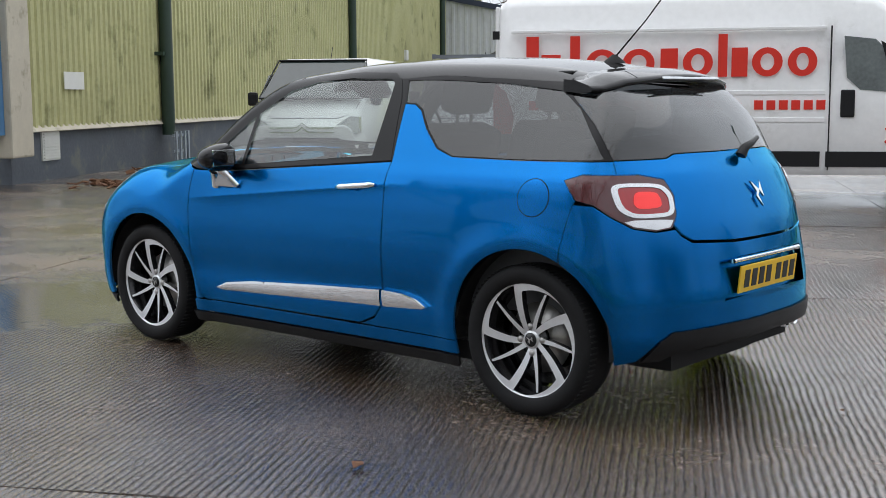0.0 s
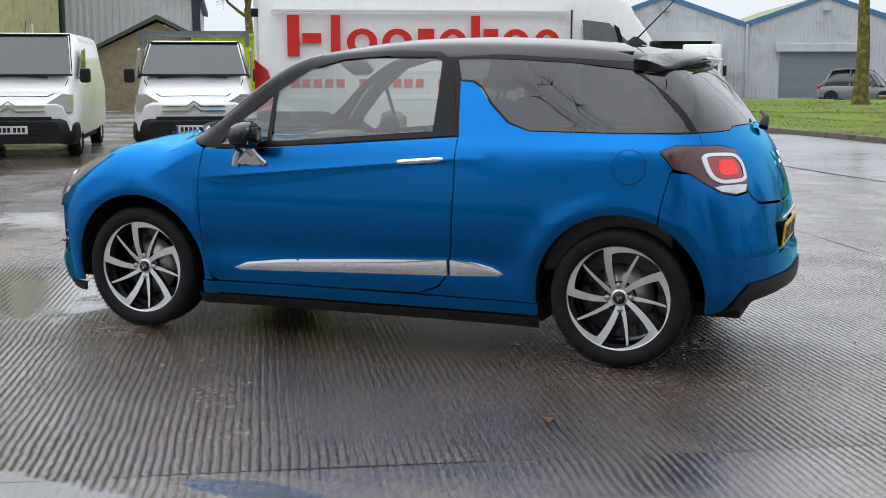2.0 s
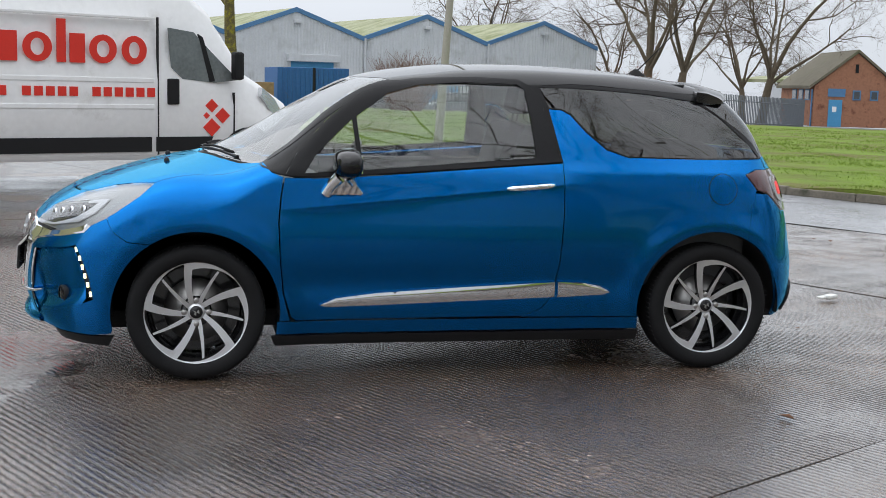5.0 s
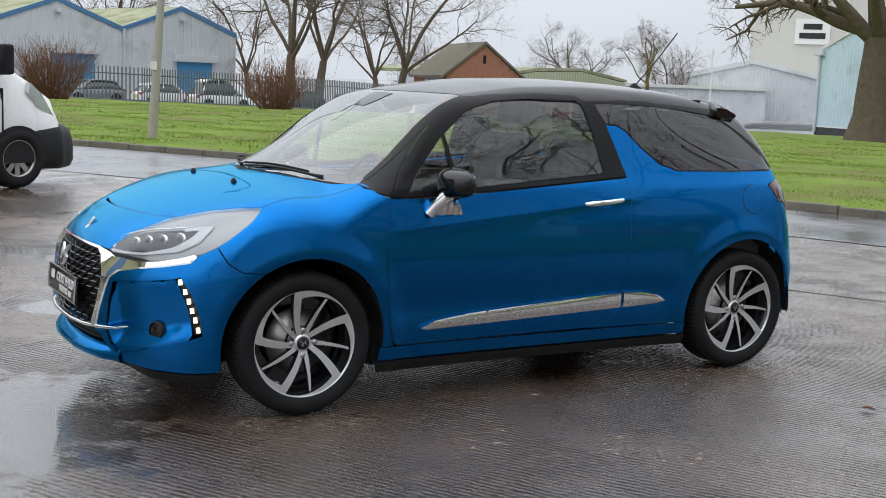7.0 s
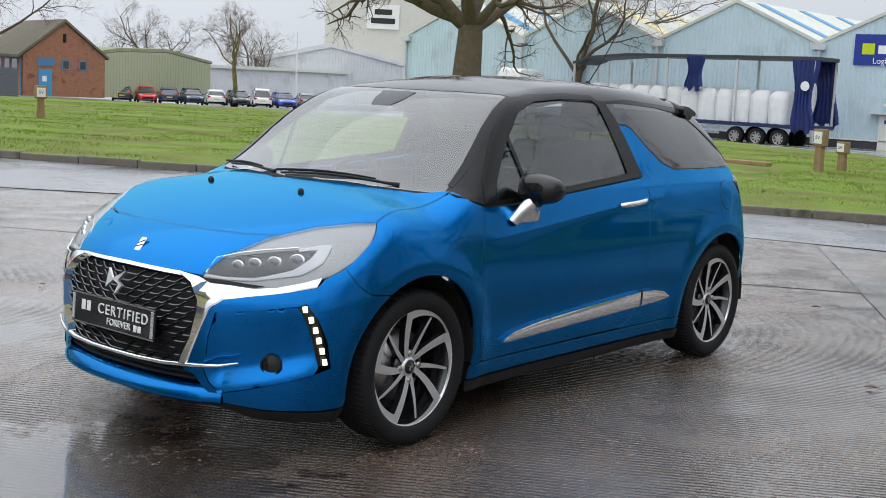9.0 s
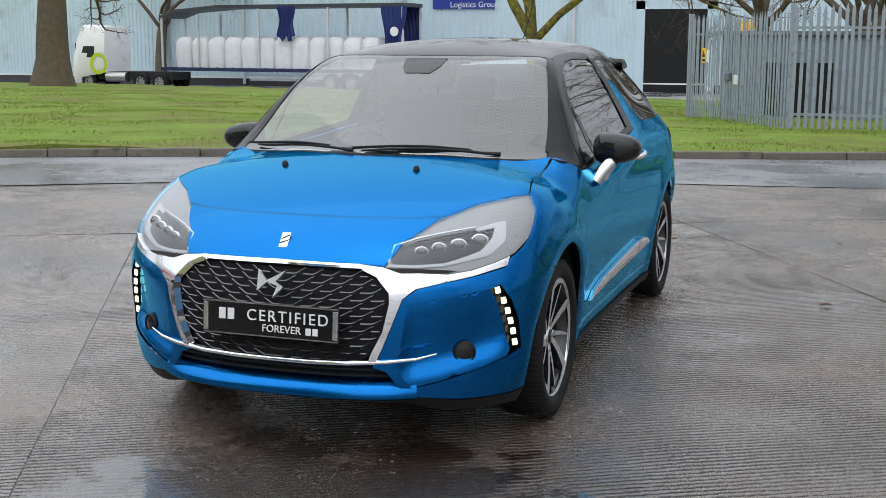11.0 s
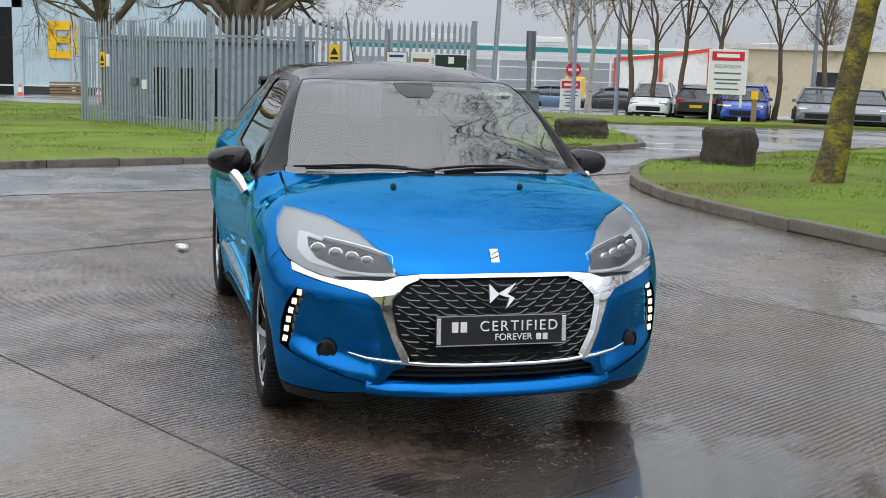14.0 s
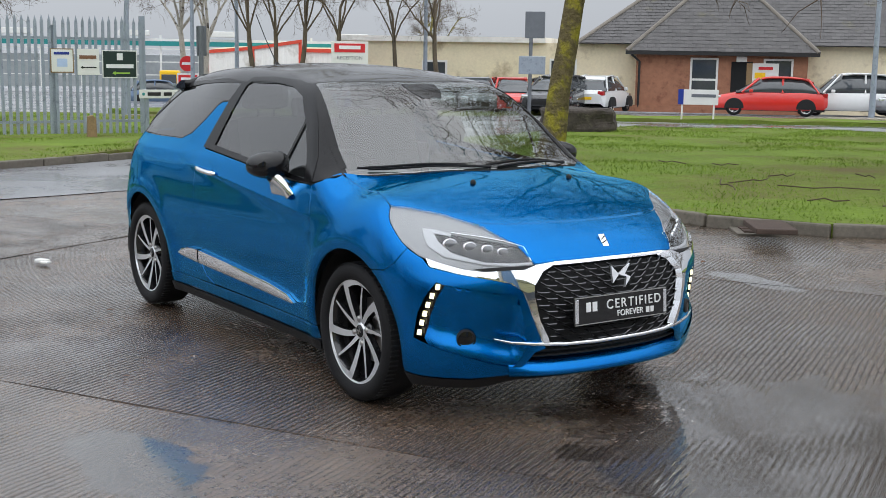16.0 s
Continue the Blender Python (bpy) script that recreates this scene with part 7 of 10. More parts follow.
def road_wheel(parent, x, y, r, w, hub_material=None, spokes=5):
    """A wheel with tyre, rim and spokes, at the side y of its vehicle."""
    s = 1 if y > 0 else -1
    ob = part("wheel", Geo().lathe([(r * 0.62, w * 0.42), (r * 0.68, w * 0.5), (r * 0.9, w * 0.5), (r, w * 0.3), (r, -w * 0.4), (r * 0.6, -w * 0.5)], 28, m=Matrix.Diagonal((1, s, 1, 1))), RUBBER, parent, "black tyre", pose(x, y - s * w / 2, r))
    g = Geo().lathe([(r * 0.64, w * 0.40), (r * 0.60, w * 0.42), (r * 0.56, w * 0.30), (r * 0.56, 0)], 28, m=Matrix.Diagonal((1, s, 1, 1)))
    for k in range(spokes):
        a = 2 * math.pi * k / spokes + 0.3
        g.box((-r * 0.09, w * 0.18 * s - 0.01, 0), (r * 0.09, w * 0.18 * s + 0.01, r * 0.6), 0, 0, Matrix.Rotation(a, 4, "Y"))
    g.lathe([(r * 0.2, w * 0.24), (0.001, w * 0.26)], 16, m=Matrix.Diagonal((1, s, 1, 1)))
    part("rim", g, hub_material or ALLOY, ob, "grey rim")
    part("rim_back", Geo().lathe([(r * 0.62, w * 0.1), (0.001, w * 0.1)], 20, m=Matrix.Diagonal((1, s, 1, 1))), DARK, ob)
    return ob


def flat_side(poly, y, t=0.008):
    """A plate on a vehicle's side: poly in (x, z) at y."""
    return Geo().prism(poly, y - t if y < 0 else y, y if y < 0 else y + t, "y")


CAB_GLASS = mat("cab_side_glass", (0.15, 0.17, 0.17), 0.06, vary=0.25, scale=3, spec=0.5)
# tall white panel van with red lettering blocks
R = math.radians(208.06)
ox, oy = 4.629, -7.14
vx = ox - (math.cos(R) * 0.343 - math.sin(R) * -1.04)
vy = oy - (math.sin(R) * 0.343 + math.cos(R) * -1.04)
van = thing("panel_van", along(vx, vy, 208.06) @ Matrix.Diagonal((1.04, 1.04, 0.97, 1)), "tall white panel van with red shop lettering and diamonds", "van")
part("body", loft([(0.0, 0.42, 2.44, 0.98, 0.86), (0.06, 0.36, 2.52, 1.0, 0.88), (3.6, 0.36, 2.54, 1.0, 0.88), (4.15, 0.36, 2.46, 1.0, 0.86), (4.45, 0.36, 2.20, 1.0, 0.84), (4.87, 0.38, 1.50, 0.99, 0.86), (5.17, 0.40, 1.30, 0.97, 0.86), (5.57, 0.42, 1.08, 0.90, 0.78), (5.68, 0.45, 0.85, 0.82, 0.70)]), WHITE_PAINT, van, "white van body")
part("front_bumper", loft([(5.12, 0.22, 0.78, 1.0, 0.995), (5.57, 0.20, 0.80, 0.96, 0.94), (5.82, 0.22, 0.72, 0.78, 0.76)]), BLACK_PLASTIC, van, "black plastic front bumper")
part("rear_corner", flat_side([(-0.03, 0.34), (-0.03, 0.84), (0.78, 0.84), (1.02, 0.62), (1.02, 0.34)], -1.0, 0.02), BLACK_PLASTIC, van, "black lower corner panel")
part("rear_step", Geo().box((-0.16, -0.95, 0.32), (0.05, 0.95, 0.46), 0, 0.03), BLACK_PLASTIC, van, "black rear step")
part("tail_lamp", Geo().prism([(-0.05, 0.84), (0.16, 0.84), (0.19, 1.05), (0.10, 1.35), (-0.05, 1.48)], -1.03, -0.90, "y"), RED_LENS, van, "tall red tail lamp")
part("tail_lamp", Geo().prism([(-0.05, 0.84), (0.16, 0.84), (0.19, 1.05), (0.10, 1.35), (-0.05, 1.48)], 0.90, 1.03, "y"), RED_LENS, van, "tall red tail lamp")
for sy in (-0.46, 0.46):
    d = part("rear_door", Geo().box((-0.05, sy - 0.44, 0.46), (0.0, sy + 0.44, 2.40), 0, 0.03), WHITE_PAINT, van, "white rear door")
    part("door_hinge", Geo().box((-0.08, sy * 1.9 - 0.03, 2.0), (0.0, sy * 1.9 + 0.03, 2.1)), BLACK_PLASTIC, d)
for z0, z1, x0, x1 in ((2.06, 2.10, 0.15, 3.62), (1.30, 1.36, 0.2, 3.62), (0.98, 1.04, 0.2, 3.62)):
    part("side_crease", Geo().box((x0, -1.012, z0), (x1, -0.95, z1), 0, 0.01), WHITE_PAINT, van)
for x in (3.66, 4.66):
    part("door_gap", Geo().box((x, -1.010, 0.42), (x + 0.014, -0.97, 2.1 if x < 4 else 1.2)), DARK, van)
part("rub_strip", flat_side([(1.55, 0.46), (3.58, 0.46), (3.58, 0.64), (1.55, 0.64)], -1.0, 0.016), BLACK_PLASTIC, van, "black rub strip")
part("rub_strip", flat_side([(3.64, 0.46), (4.28, 0.46), (4.38, 0.64), (3.64, 0.64)], -1.0, 0.016), BLACK_PLASTIC, van, "black rub strip")
win = part("cab_window", flat_side([(3.80, 1.98), (4.12, 1.94), (4.36, 1.70), (4.72, 1.36), (4.40, 1.32), (3.98, 1.36), (3.84, 1.50)], -0.975, 0.03), CAB_GLASS, van, "pale grey cab window")
part("window_bar", flat_side([(4.18, 1.92), (4.24, 1.88), (4.40, 1.34), (4.33, 1.33)], -0.98, 0.034), BLACK_PLASTIC, win, "black window bar")
part("windscreen", Geo().add([(4.28, -0.72, 2.30), (4.28, 0.72, 2.30), (4.88, 0.82, 1.53), (4.88, -0.82, 1.53)], [(0, 1, 2, 3)]).add([(4.26, -0.72, 2.28), (4.26, 0.72, 2.28), (4.86, 0.82, 1.50), (4.86, -0.82, 1.50)], [(3, 2, 1, 0)]), VAN_GLASS, van, "sloping windscreen")
part("wing_mirror", Geo().box((4.60, -1.16, 1.36), (4.72, -1.02, 1.72), 0, 0.04), BLACK_PLASTIC, van, "tall black mirror")
part("door_handle", Geo().box((3.78, -1.03, 1.04), (3.93, -0.99, 1.36), 0, 0.04), BLACK_PLASTIC, van, "black door handle")
part("headlamp", Geo().prism([(0.0, 1.27), (0.20, 1.13), (0.42, 0.84), (0.34, 0.82), (0.12, 0.98), (-0.02, 1.16)], -0.012, 0.06, "y"), LAMP_SILVER, van, "clear headlamp", pose(5.10, -0.925, 0, 0, 0, 12))
for wx in (1.02, 4.88):
    for sy in (-0.985, 0.985):
        road_wheel(van, wx, sy * 1.045, 0.36, 0.23, STEEL, 9)
    for sy in (-1.0, 1.0):
        part("wheel_arch", Geo().prism(arc(wx, 0.36, 0.395, -8, 188, 16), sy - 0.006 if sy < 0 else sy - 0.25, sy + 0.25 if sy < 0 else sy + 0.006, "y"), DARK, van, "dark wheel arch")
# red blocks and rings that stand for the shop's name
letters = part("shop_lettering", Geo().box((0.33, -1.013, 1.52), (0.47, -0.99, 2.02)), RED_PRINT, van, "large red lettering blocks")
S = -1.013


def print_block(x0, x1, z0, z1):
    part("lettering_block", Geo().box((x0, S, z0), (x1, S + 0.02, z1)), RED_PRINT, letters)


def print_ring(x0, x1, z0, z1, t=0.09):
    n = 24
    cx, cz, rx, rz = (x0 + x1) / 2, (z0 + z1) / 2, (x1 - x0) / 2, (z1 - z0) / 2
    out = [(cx + rx * math.cos(2 * math.pi * i / n), S, cz + rz * math.sin(2 * math.pi * i / n)) for i in range(n)]
    inn = [(cx + (rx - t) * math.cos(2 * math.pi * i / n), S, cz + (rz - t * 0.8) * math.sin(2 * math.pi * i / n)) for i in range(n)]
    part("lettering_ring", Geo().add(out + inn, [(i, (i + 1) % n, n + (i + 1) % n, n + i) for i in range(n)]), RED_PRINT, letters)


ZL, ZX, ZT = 1.52, 1.86, 2.02
for x0, x1, z0, z1 in ((0.52, 0.76, 1.68, 1.80), (0.88, 1.00, ZL, ZT), (1.99, 2.20, ZL, ZX), (2.68, 2.79, ZL, ZT), (2.84, 3.03, ZL, ZX)):
    print_block(0.33 + 0.91 * (x0 - 0.33), 0.33 + 0.91 * (x1 - 0.33), z0, z1)
for x0, x1 in ((1.08, 1.47), (1.53, 1.92), (2.26, 2.62), (3.08, 3.44), (3.50, 3.84)):
    print_ring(0.33 + 0.91 * (x0 - 0.33), 0.33 + 0.91 * (x1 - 0.33), ZL, ZX)
numbers = part("phone_bars", Geo().box((0.36, S, 1.13), (0.47, S + 0.02, 1.24)), RED_PRINT, van, "row of plain red bars")
for i in range(1, 25):
    if i not in (5, 12, 18):
        part("phone_bar", Geo().box((0.36 + 0.132 * i, S, 1.13), (0.455 + 0.132 * i, S + 0.02, 1.24)), RED_PRINT, numbers)
for cx, cz, r in ((4.36, 1.03, 0.085), (4.505, 0.905, 0.10), (4.36, 0.755, 0.115), (4.29, 0.905, 0.042)):
    part("diamond", Geo().prism([(cx - r, cz), (cx, cz - r), (cx + r, cz), (cx, cz + r)], S, S + 0.02, "y"), RED_PRINT, van, "red diamond")


def work_van(x, y, yaw, length, width, height, hood, label, rack):
    """A white works van seen from its front."""
    v = thing("works_van", along(x, y, yaw), label, "van", "white works vans")
    w = width / 2
    part("body", loft([(-length, 0.35, height - 0.05, w - 0.02, w - 0.14), (-length + 0.1, 0.30, height, w, w - 0.12), (-hood - 0.75, 0.30, height, w, w - 0.12), (-hood - 0.55, 0.30, height - 0.06, w, w - 0.13), (-hood + 0.28, 0.32, 1.16, w, w - 0.08), (-0.35, 0.34, 0.98, w - 0.02, w - 0.10), (-0.08, 0.36, 0.80, w - 0.08, w - 0.16)]), WHITE_PAINT, v, "white van body")
    part("front_bumper", loft([(-0.42, 0.22, 0.60, w + 0.015, w + 0.01), (-0.10, 0.20, 0.62, w - 0.04, w - 0.05), (0.02, 0.24, 0.56, w - 0.22, w - 0.24)]), BLACK_PLASTIC, v, "dark plastic front bumper")
    # a dark box under the body stands in for the shade between the wheels
    part("wheel_shadow", Geo().box((-length + 0.1, -w + 0.08, 0.22), (-0.3, w - 0.08, 0.36)), DARK, v, "dark underside box standing in for the shade between the wheels")
    zt, zb = height - 0.10, 1.20
    part("windscreen", Geo().add([(-hood - 0.52, -w + 0.24, zt), (-hood - 0.52, w - 0.24, zt), (-hood + 0.27, w - 0.13, zb), (-hood + 0.27, -w + 0.13, zb), (-hood - 0.56, -w + 0.24, zt - 0.02), (-hood - 0.56, w - 0.24, zt - 0.02), (-hood + 0.23, w - 0.13, zb - 0.02), (-hood + 0.23, -w + 0.13, zb - 0.02)], [(0, 1, 2, 3), (7, 6, 5, 4)]), VAN_GLASS, v, "sloping windscreen", pose(0.055, 0, 0.055))
    for s in (-1, 1):
        part("side_window", flat_side([(-hood - 0.72, 1.18), (-hood - 0.80, 1.66), (-hood - 0.46, 1.62), (-hood + 0.10, 1.20)], s * (w - 0.045), 0.03), VAN_GLASS, v, "cab side window")
        part("headlamp", Geo().prism([(s * (w - 0.06), 0.70), (s * (w - 0.06), 0.95), (s * (w - 0.20), 0.96), (s * (w - 0.46), 0.80), (s * (w - 0.40), 0.70)], -0.30, -0.11, "x"), LAMP_SILVER, v, "clear headlamp")
        m = part("wing_mirror", Geo().box((-hood + 0.08, s * (w + 0.07) - 0.08, 1.12), (-hood + 0.20, s * (w + 0.07) + 0.08, 1.34), 0, 0.04), BLACK_PLASTIC, v, "black wing mirror")
        for wx in (-0.80, -length + 0.75):
            road_wheel(v, wx, s * (w - 0.02), 0.32, 0.2, STEEL, 7)
    for z in (0.70, 0.77):
        g = Geo()
        for s in (-1, 1):
            g.box((-0.085, 0.10 if s > 0 else -w + 0.44, z), (-0.05, w - 0.44 if s > 0 else -0.10, z + 0.02))
        g.prism([(-0.10, z), (0.0, z + 0.07), (0.10, z), (0.10, z + 0.025), (0.0, z + 0.095), (-0.10, z + 0.025)], -0.085, -0.05, "x")
        part("grille_bar", g, CHROME, v, "bright grille chevron")
    part("screen_seal", Geo().tube([(-hood - 0.50, -w + 0.21, zt + 0.01), (-hood - 0.50, w - 0.21, zt + 0.01), (-hood + 0.30, w - 0.10, zb - 0.01), (-hood + 0.30, -w + 0.10, zb - 0.01), (-hood - 0.50, -w + 0.21, zt + 0.01)], 0.016, 5), BLACK_PLASTIC, v, "black windscreen seal", pose(0.055, 0, 0.05))
    part("bonnet_seam", Geo().tube([(-hood + 0.36, -w + 0.16, 1.17), (-0.52, -w + 0.22, 1.03), (-0.24, -w + 0.42, 0.925), (-0.22, 0.0, 0.93), (-0.24, w - 0.42, 0.925), (-0.52, w - 0.22, 1.03), (-hood + 0.36, w - 0.16, 1.17)], 0.007, 4), DARK, v, "dark bonnet seam")
    for z in (0.36, 0.44, 0.52):
        part("bumper_slat", Geo().box((0.0, -w + 0.42, z), (0.028, w - 0.42, z + 0.018), 0, 0.004), DARK, v, "dark bumper slat")
    part("grille_slot", Geo().box((-0.03, -w + 0.35, 0.56), (0.0, w - 0.35, 0.63)), DARK, v, "dark grille slot")
    np_ = part("number_plate", Geo().box((0.02, -0.27, 0.38), (0.035, 0.27, 0.50), 0, 0.003), WHITE_PLATE, v, "white number plate with plain dark bars")
    for i in range(7):
        part("plate_bar", Geo().box((0.034, -0.20 + 0.062 * i + (0.02 if i > 3 else 0), 0.405), (0.038, -0.158 + 0.062 * i + (0.02 if i > 3 else 0), 0.475)), INK, np_)
    part("plate_end", Geo().box((0.034, -0.27, 0.385), (0.038, -0.235, 0.495)), SIGN_BLUE, np_, "blue plate end")
    part("aerial", Geo().tube([(-hood - 1.0, 0.0, height), (-hood - 1.12, 0.0, height + 0.2)], 0.006, 5), INK, v, "short aerial")
    part("wiper", Geo().tube([(-hood + 0.30, 0.5, 1.2), (-hood + 0.26, 0.0, 1.24), (-hood + 0.28, -0.55, 1.2)], 0.012, 5), INK, v, "black wiper")
    if rack:
        r = part("roof_rack", Geo().box((-length + 0.9, -w + 0.1, height + 0.10), (-length + 0.95, w - 0.1, height + 0.15)), FENCE_DARK, v, "dark roof bars")
        for xx in (-hood - 1.0, -hood - 2.0):
            part("rack_bar", Geo().box((xx, -w + 0.04, height + 0.10), (xx + 0.05, w - 0.04, height + 0.16)), FENCE_DARK, r)
            for s in (-1, 1):
                part("rack_post", Geo().box((xx, s * (w - 0.06) - 0.03, height - 0.08), (xx + 0.06, s * (w - 0.06) + 0.03, height + 0.17)), FENCE_DARK, r)
    return v


v = work_van(9.95, -8.45, 121, 4.7, 1.92, 1.90, 0.95, "white works van with dark bumper parked by the building", False)
part("side_print", flat_side([(-3.4, 1.35), (-3.4, 1.62), (-2.2, 1.62), (-2.2, 1.35)], -0.965, 0.004), YELLOW, v, "faded side print")
work_van(7.55, -9.65, 121, 4.3, 1.80, 1.78, 0.90, "white works van with a dark roof rack", True)


def parked_car(name, x, y, yaw, paint, label, length=4.3, height=1.48, width=1.78, estate=True, z=None, category="car", group="parked cars"):
    """A parked car: shell, glasshouse, lamps and wheels."""
    zz = lie(x, y) if z is None else z
    c = thing(name, along(x, y, yaw, zz), label, category, group)
    h, w, L = height, width / 2, length / 2
    part("body", loft([(-L, 0.40, 0.80, w - 0.16, w - 0.2), (-L + 0.12, 0.26, 0.96, w - 0.04, w - 0.08), (-L + 0.9, 0.22, 0.98, w, w - 0.04), (L - 1.5, 0.22, 0.95, w, w - 0.04), (L - 0.8, 0.22, 0.88, w, w - 0.05), (L - 0.15, 0.24, 0.74, w - 0.06, w - 0.12), (L, 0.32, 0.62, w - 0.2, w - 0.24)]), paint, c, "painted body")
    r0 = -L + (0.45 if estate else 0.75)
    roof = [(r0 - 0.30, 0.92), (r0 + 0.08, h - 0.20), (r0 + 0.45, h - 0.05), (r0 + 1.0, h), (L - 2.2, h - 0.005), (L - 1.8, h - 0.08), (L - 1.45, h - 0.24), (L - 0.90, 0.90)]
    part("glasshouse", loft([(a, 0.86, b, w - 0.06, w - 0.06 - 0.42 * (b - 0.86)) for a, b in roof]), PANE, c, "dark windows")
    part("roof", loft([(r0 + 0.10, h - 0.22, h - 0.16, w - 0.26, w - 0.28), (r0 + 0.45, h - 0.09, h - 0.035, w - 0.27, w - 0.30), (r0 + 1.0, h - 0.04, h + 0.014, w - 0.27, w - 0.30), (L - 2.2, h - 0.04, h + 0.010, w - 0.27, w - 0.30), (L - 1.85, h - 0.10, h - 0.06, w - 0.29, w - 0.31)]), paint, c, "painted roof")
    for s in (-1, 1):
        for px in (r0 - 0.10, (r0 + L - 1.6) / 2 + 0.1, L - 1.12):
            lean = -0.66 if px > 0.3 else (0.42 if px < -0.8 else 0.0)
            part("pillar", Geo().tube([(px, s * (w - 0.055), 0.90), (px + lean, s * (w - 0.25), h - 0.04)], 0.045, 4), paint, c)
        part("headlamp", Geo().box((L - 0.34, s * (w - 0.30) - 0.17, 0.62), (L - 0.07, s * (w - 0.30) + 0.17, 0.76), 0, 0.04), LAMP_SILVER, c, "clear headlamp")
        part("tail_lamp", Geo().box((-L + 0.005, s * (w - 0.22) - 0.14, 0.74), (-L + 0.22, s * (w - 0.22) + 0.14, 0.92), 0, 0.03), RED_LENS, c, "red tail lamp")
        part("wing_mirror", Geo().box((L - 1.55, s * (w + 0.07) - 0.07, 0.92), (L - 1.40, s * (w + 0.07) + 0.07, 1.04), 0, 0.03), paint, c)
        for wx in (L - 0.85, -L + 0.80):
            road_wheel(c, wx, s * (w - 0.01), 0.315, 0.2)
            part("wheel_arch", Geo().prism(arc(wx, 0.315, 0.37, -5, 185, 12), s * w - 0.10, s * w + 0.006, "y"), DARK, c)
    part("number_plate", Geo().box((-L - 0.012, -0.25, 0.56), (-L + 0.01, 0.25, 0.68)), YELLOW_PLATE, c, "yellow plate")
    part("lower_trim", Geo().box((-L + 0.1, -w + 0.05, 0.20), (L - 0.1, w - 0.05, 0.28)), DARK, c)
    part("grille", Geo().box((L - 0.06, -0.5, 0.36), (L + 0.005, 0.5, 0.56), 0, 0.02), DARK, c, "dark grille")
    return c


P_RED = mat("red_car_paint", srgb(206, 34, 24), 0.3, vary=0.04, coat=0.8)
P_BLUE = mat("blue_car_paint", srgb(24, 70, 176), 0.3, vary=0.04, coat=0.8)
P_GREY = mat("grey_car_paint", srgb(120, 124, 128), 0.3, 0.4, vary=0.04, coat=0.8)
P_DARK = mat("dark_car_paint", srgb(34, 36, 40), 0.25, vary=0.05, coat=0.8)
P_WHITE = mat("white_car_paint", srgb(218, 220, 220), 0.3, vary=0.04, coat=0.8)
P_STEEL = mat("steel_blue_car_paint", srgb(96, 118, 146), 0.3, 0.4, vary=0.04, coat=0.8)
P_NAVY = mat("navy_car_paint", srgb(30, 46, 84), 0.3, vary=0.04, coat=0.8)
HATCH, SUV = (-64.6, 24.5), (-63.5, 27.4)
# cars in front of the white unit and the bungalow
for x, y, yaw, paint, words in (
        (HATCH[0], HATCH[1], 72, P_STEEL, "steel-blue hatchback parked by the fence"), (SUV[0], SUV[1], 250, P_DARK, "dark grey estate parked under the birches"),
        (-42.0, 20.6, 330, P_WHITE, "white estate parked under the birches"), (-40.9, 22.2, 150, P_DARK, "black hatchback parked nose out"),
        (-40.4, 23.6, 330, P_RED, "red hatchback parked behind the name board"), (-37.6, 22.6, 328, P_BLUE, "bright blue hatchback beside the grass strip"),
        (-36.2, 25.0, 328, P_GREY, "grey hatchback beside the grass strip"), (-35.6, 26.6, 330, P_GREY, "silver-grey off-roader with roof bars"),
        (-34.6, 27.8, 330, P_RED, "red saloon parked among the grey cars"), (-33.9, 29.4, 328, P_DARK, "black saloon parked by the bungalow")):
    parked_car("parked_car", x, y, yaw, paint, words, z=lie(x, y) - 0.25 if x < -55 else None)
parked_car("parked_car", -32.6, 28.6, 300, P_DARK, "black hatchback parked before the cream wall", z=-0.75)
parked_car("parked_car", -33.2, 31.5, 120, P_WHITE, "white off-roader seen from behind", length=4.0, width=1.7, height=1.52, z=-0.78)
parked_car("parked_car", -26.8, 34.6, 222, P_RED, "bright red hatchback before the brick front", length=4.36, z=-0.66)
parked_car("parked_car", -25.6, 38.0, 226, P_WHITE, "white off-roader parked behind the red car", length=4.5, height=1.66, z=-0.66)
parked_car("parked_car", -23.0, 39.6, 226, P_GREY, "silver hatchback parked at the row's end", z=-0.66)
# row of cars before the low sheds
for i, (paint, words) in enumerate(((P_DARK, "dark saloon in the far car park"), (P_RED, "dark red hatchback in the far car park"), (P_NAVY, "navy hatchback in the far car park"), (P_NAVY, "blue hatchback in the far car park"), (P_WHITE, "white hatchback in the far car park"), (P_DARK, "black hatchback in the far car park"), (P_WHITE, "small white van in the far car park"), (P_BLUE, "bright blue hatchback in the far car park"), (P_GREY, "grey hatchback in the far car park"))):
    t = i / 8
    x, y = -63.6 - 13.0 * t, -92.4 + 11.0 * t
    parked_car("parked_car", x, y, 60 if i % 2 else 235, paint, words, z=-2.0, height=1.75 if i == 6 else 1.48)
# vehicles behind the dark fence
for x, y, yaw, paint, words, h in ((-12.5, -77.5, 190, P_DARK, "dark hatchback behind the palisade fence", 1.48), (-17.0, -76.5, 10, P_GREY, "grey estate behind the palisade fence", 1.5), (-21.5, -75.0, 190, P_WHITE, "white hatchback behind the palisade fence", 1.5), (-25.0, -74.0, 190, P_WHITE, "white van behind the palisade fence", 1.95), (-33.5, -80.0, 30, P_DARK, "dark estate behind the palisade fence", 1.5), (-37.5, -79.0, 205, P_STEEL, "steel-blue hatchback behind the palisade fence", 1.5)):
    parked_car("parked_car", x, y, yaw, paint, words, z=lie(x, y) - 0.2, height=h)
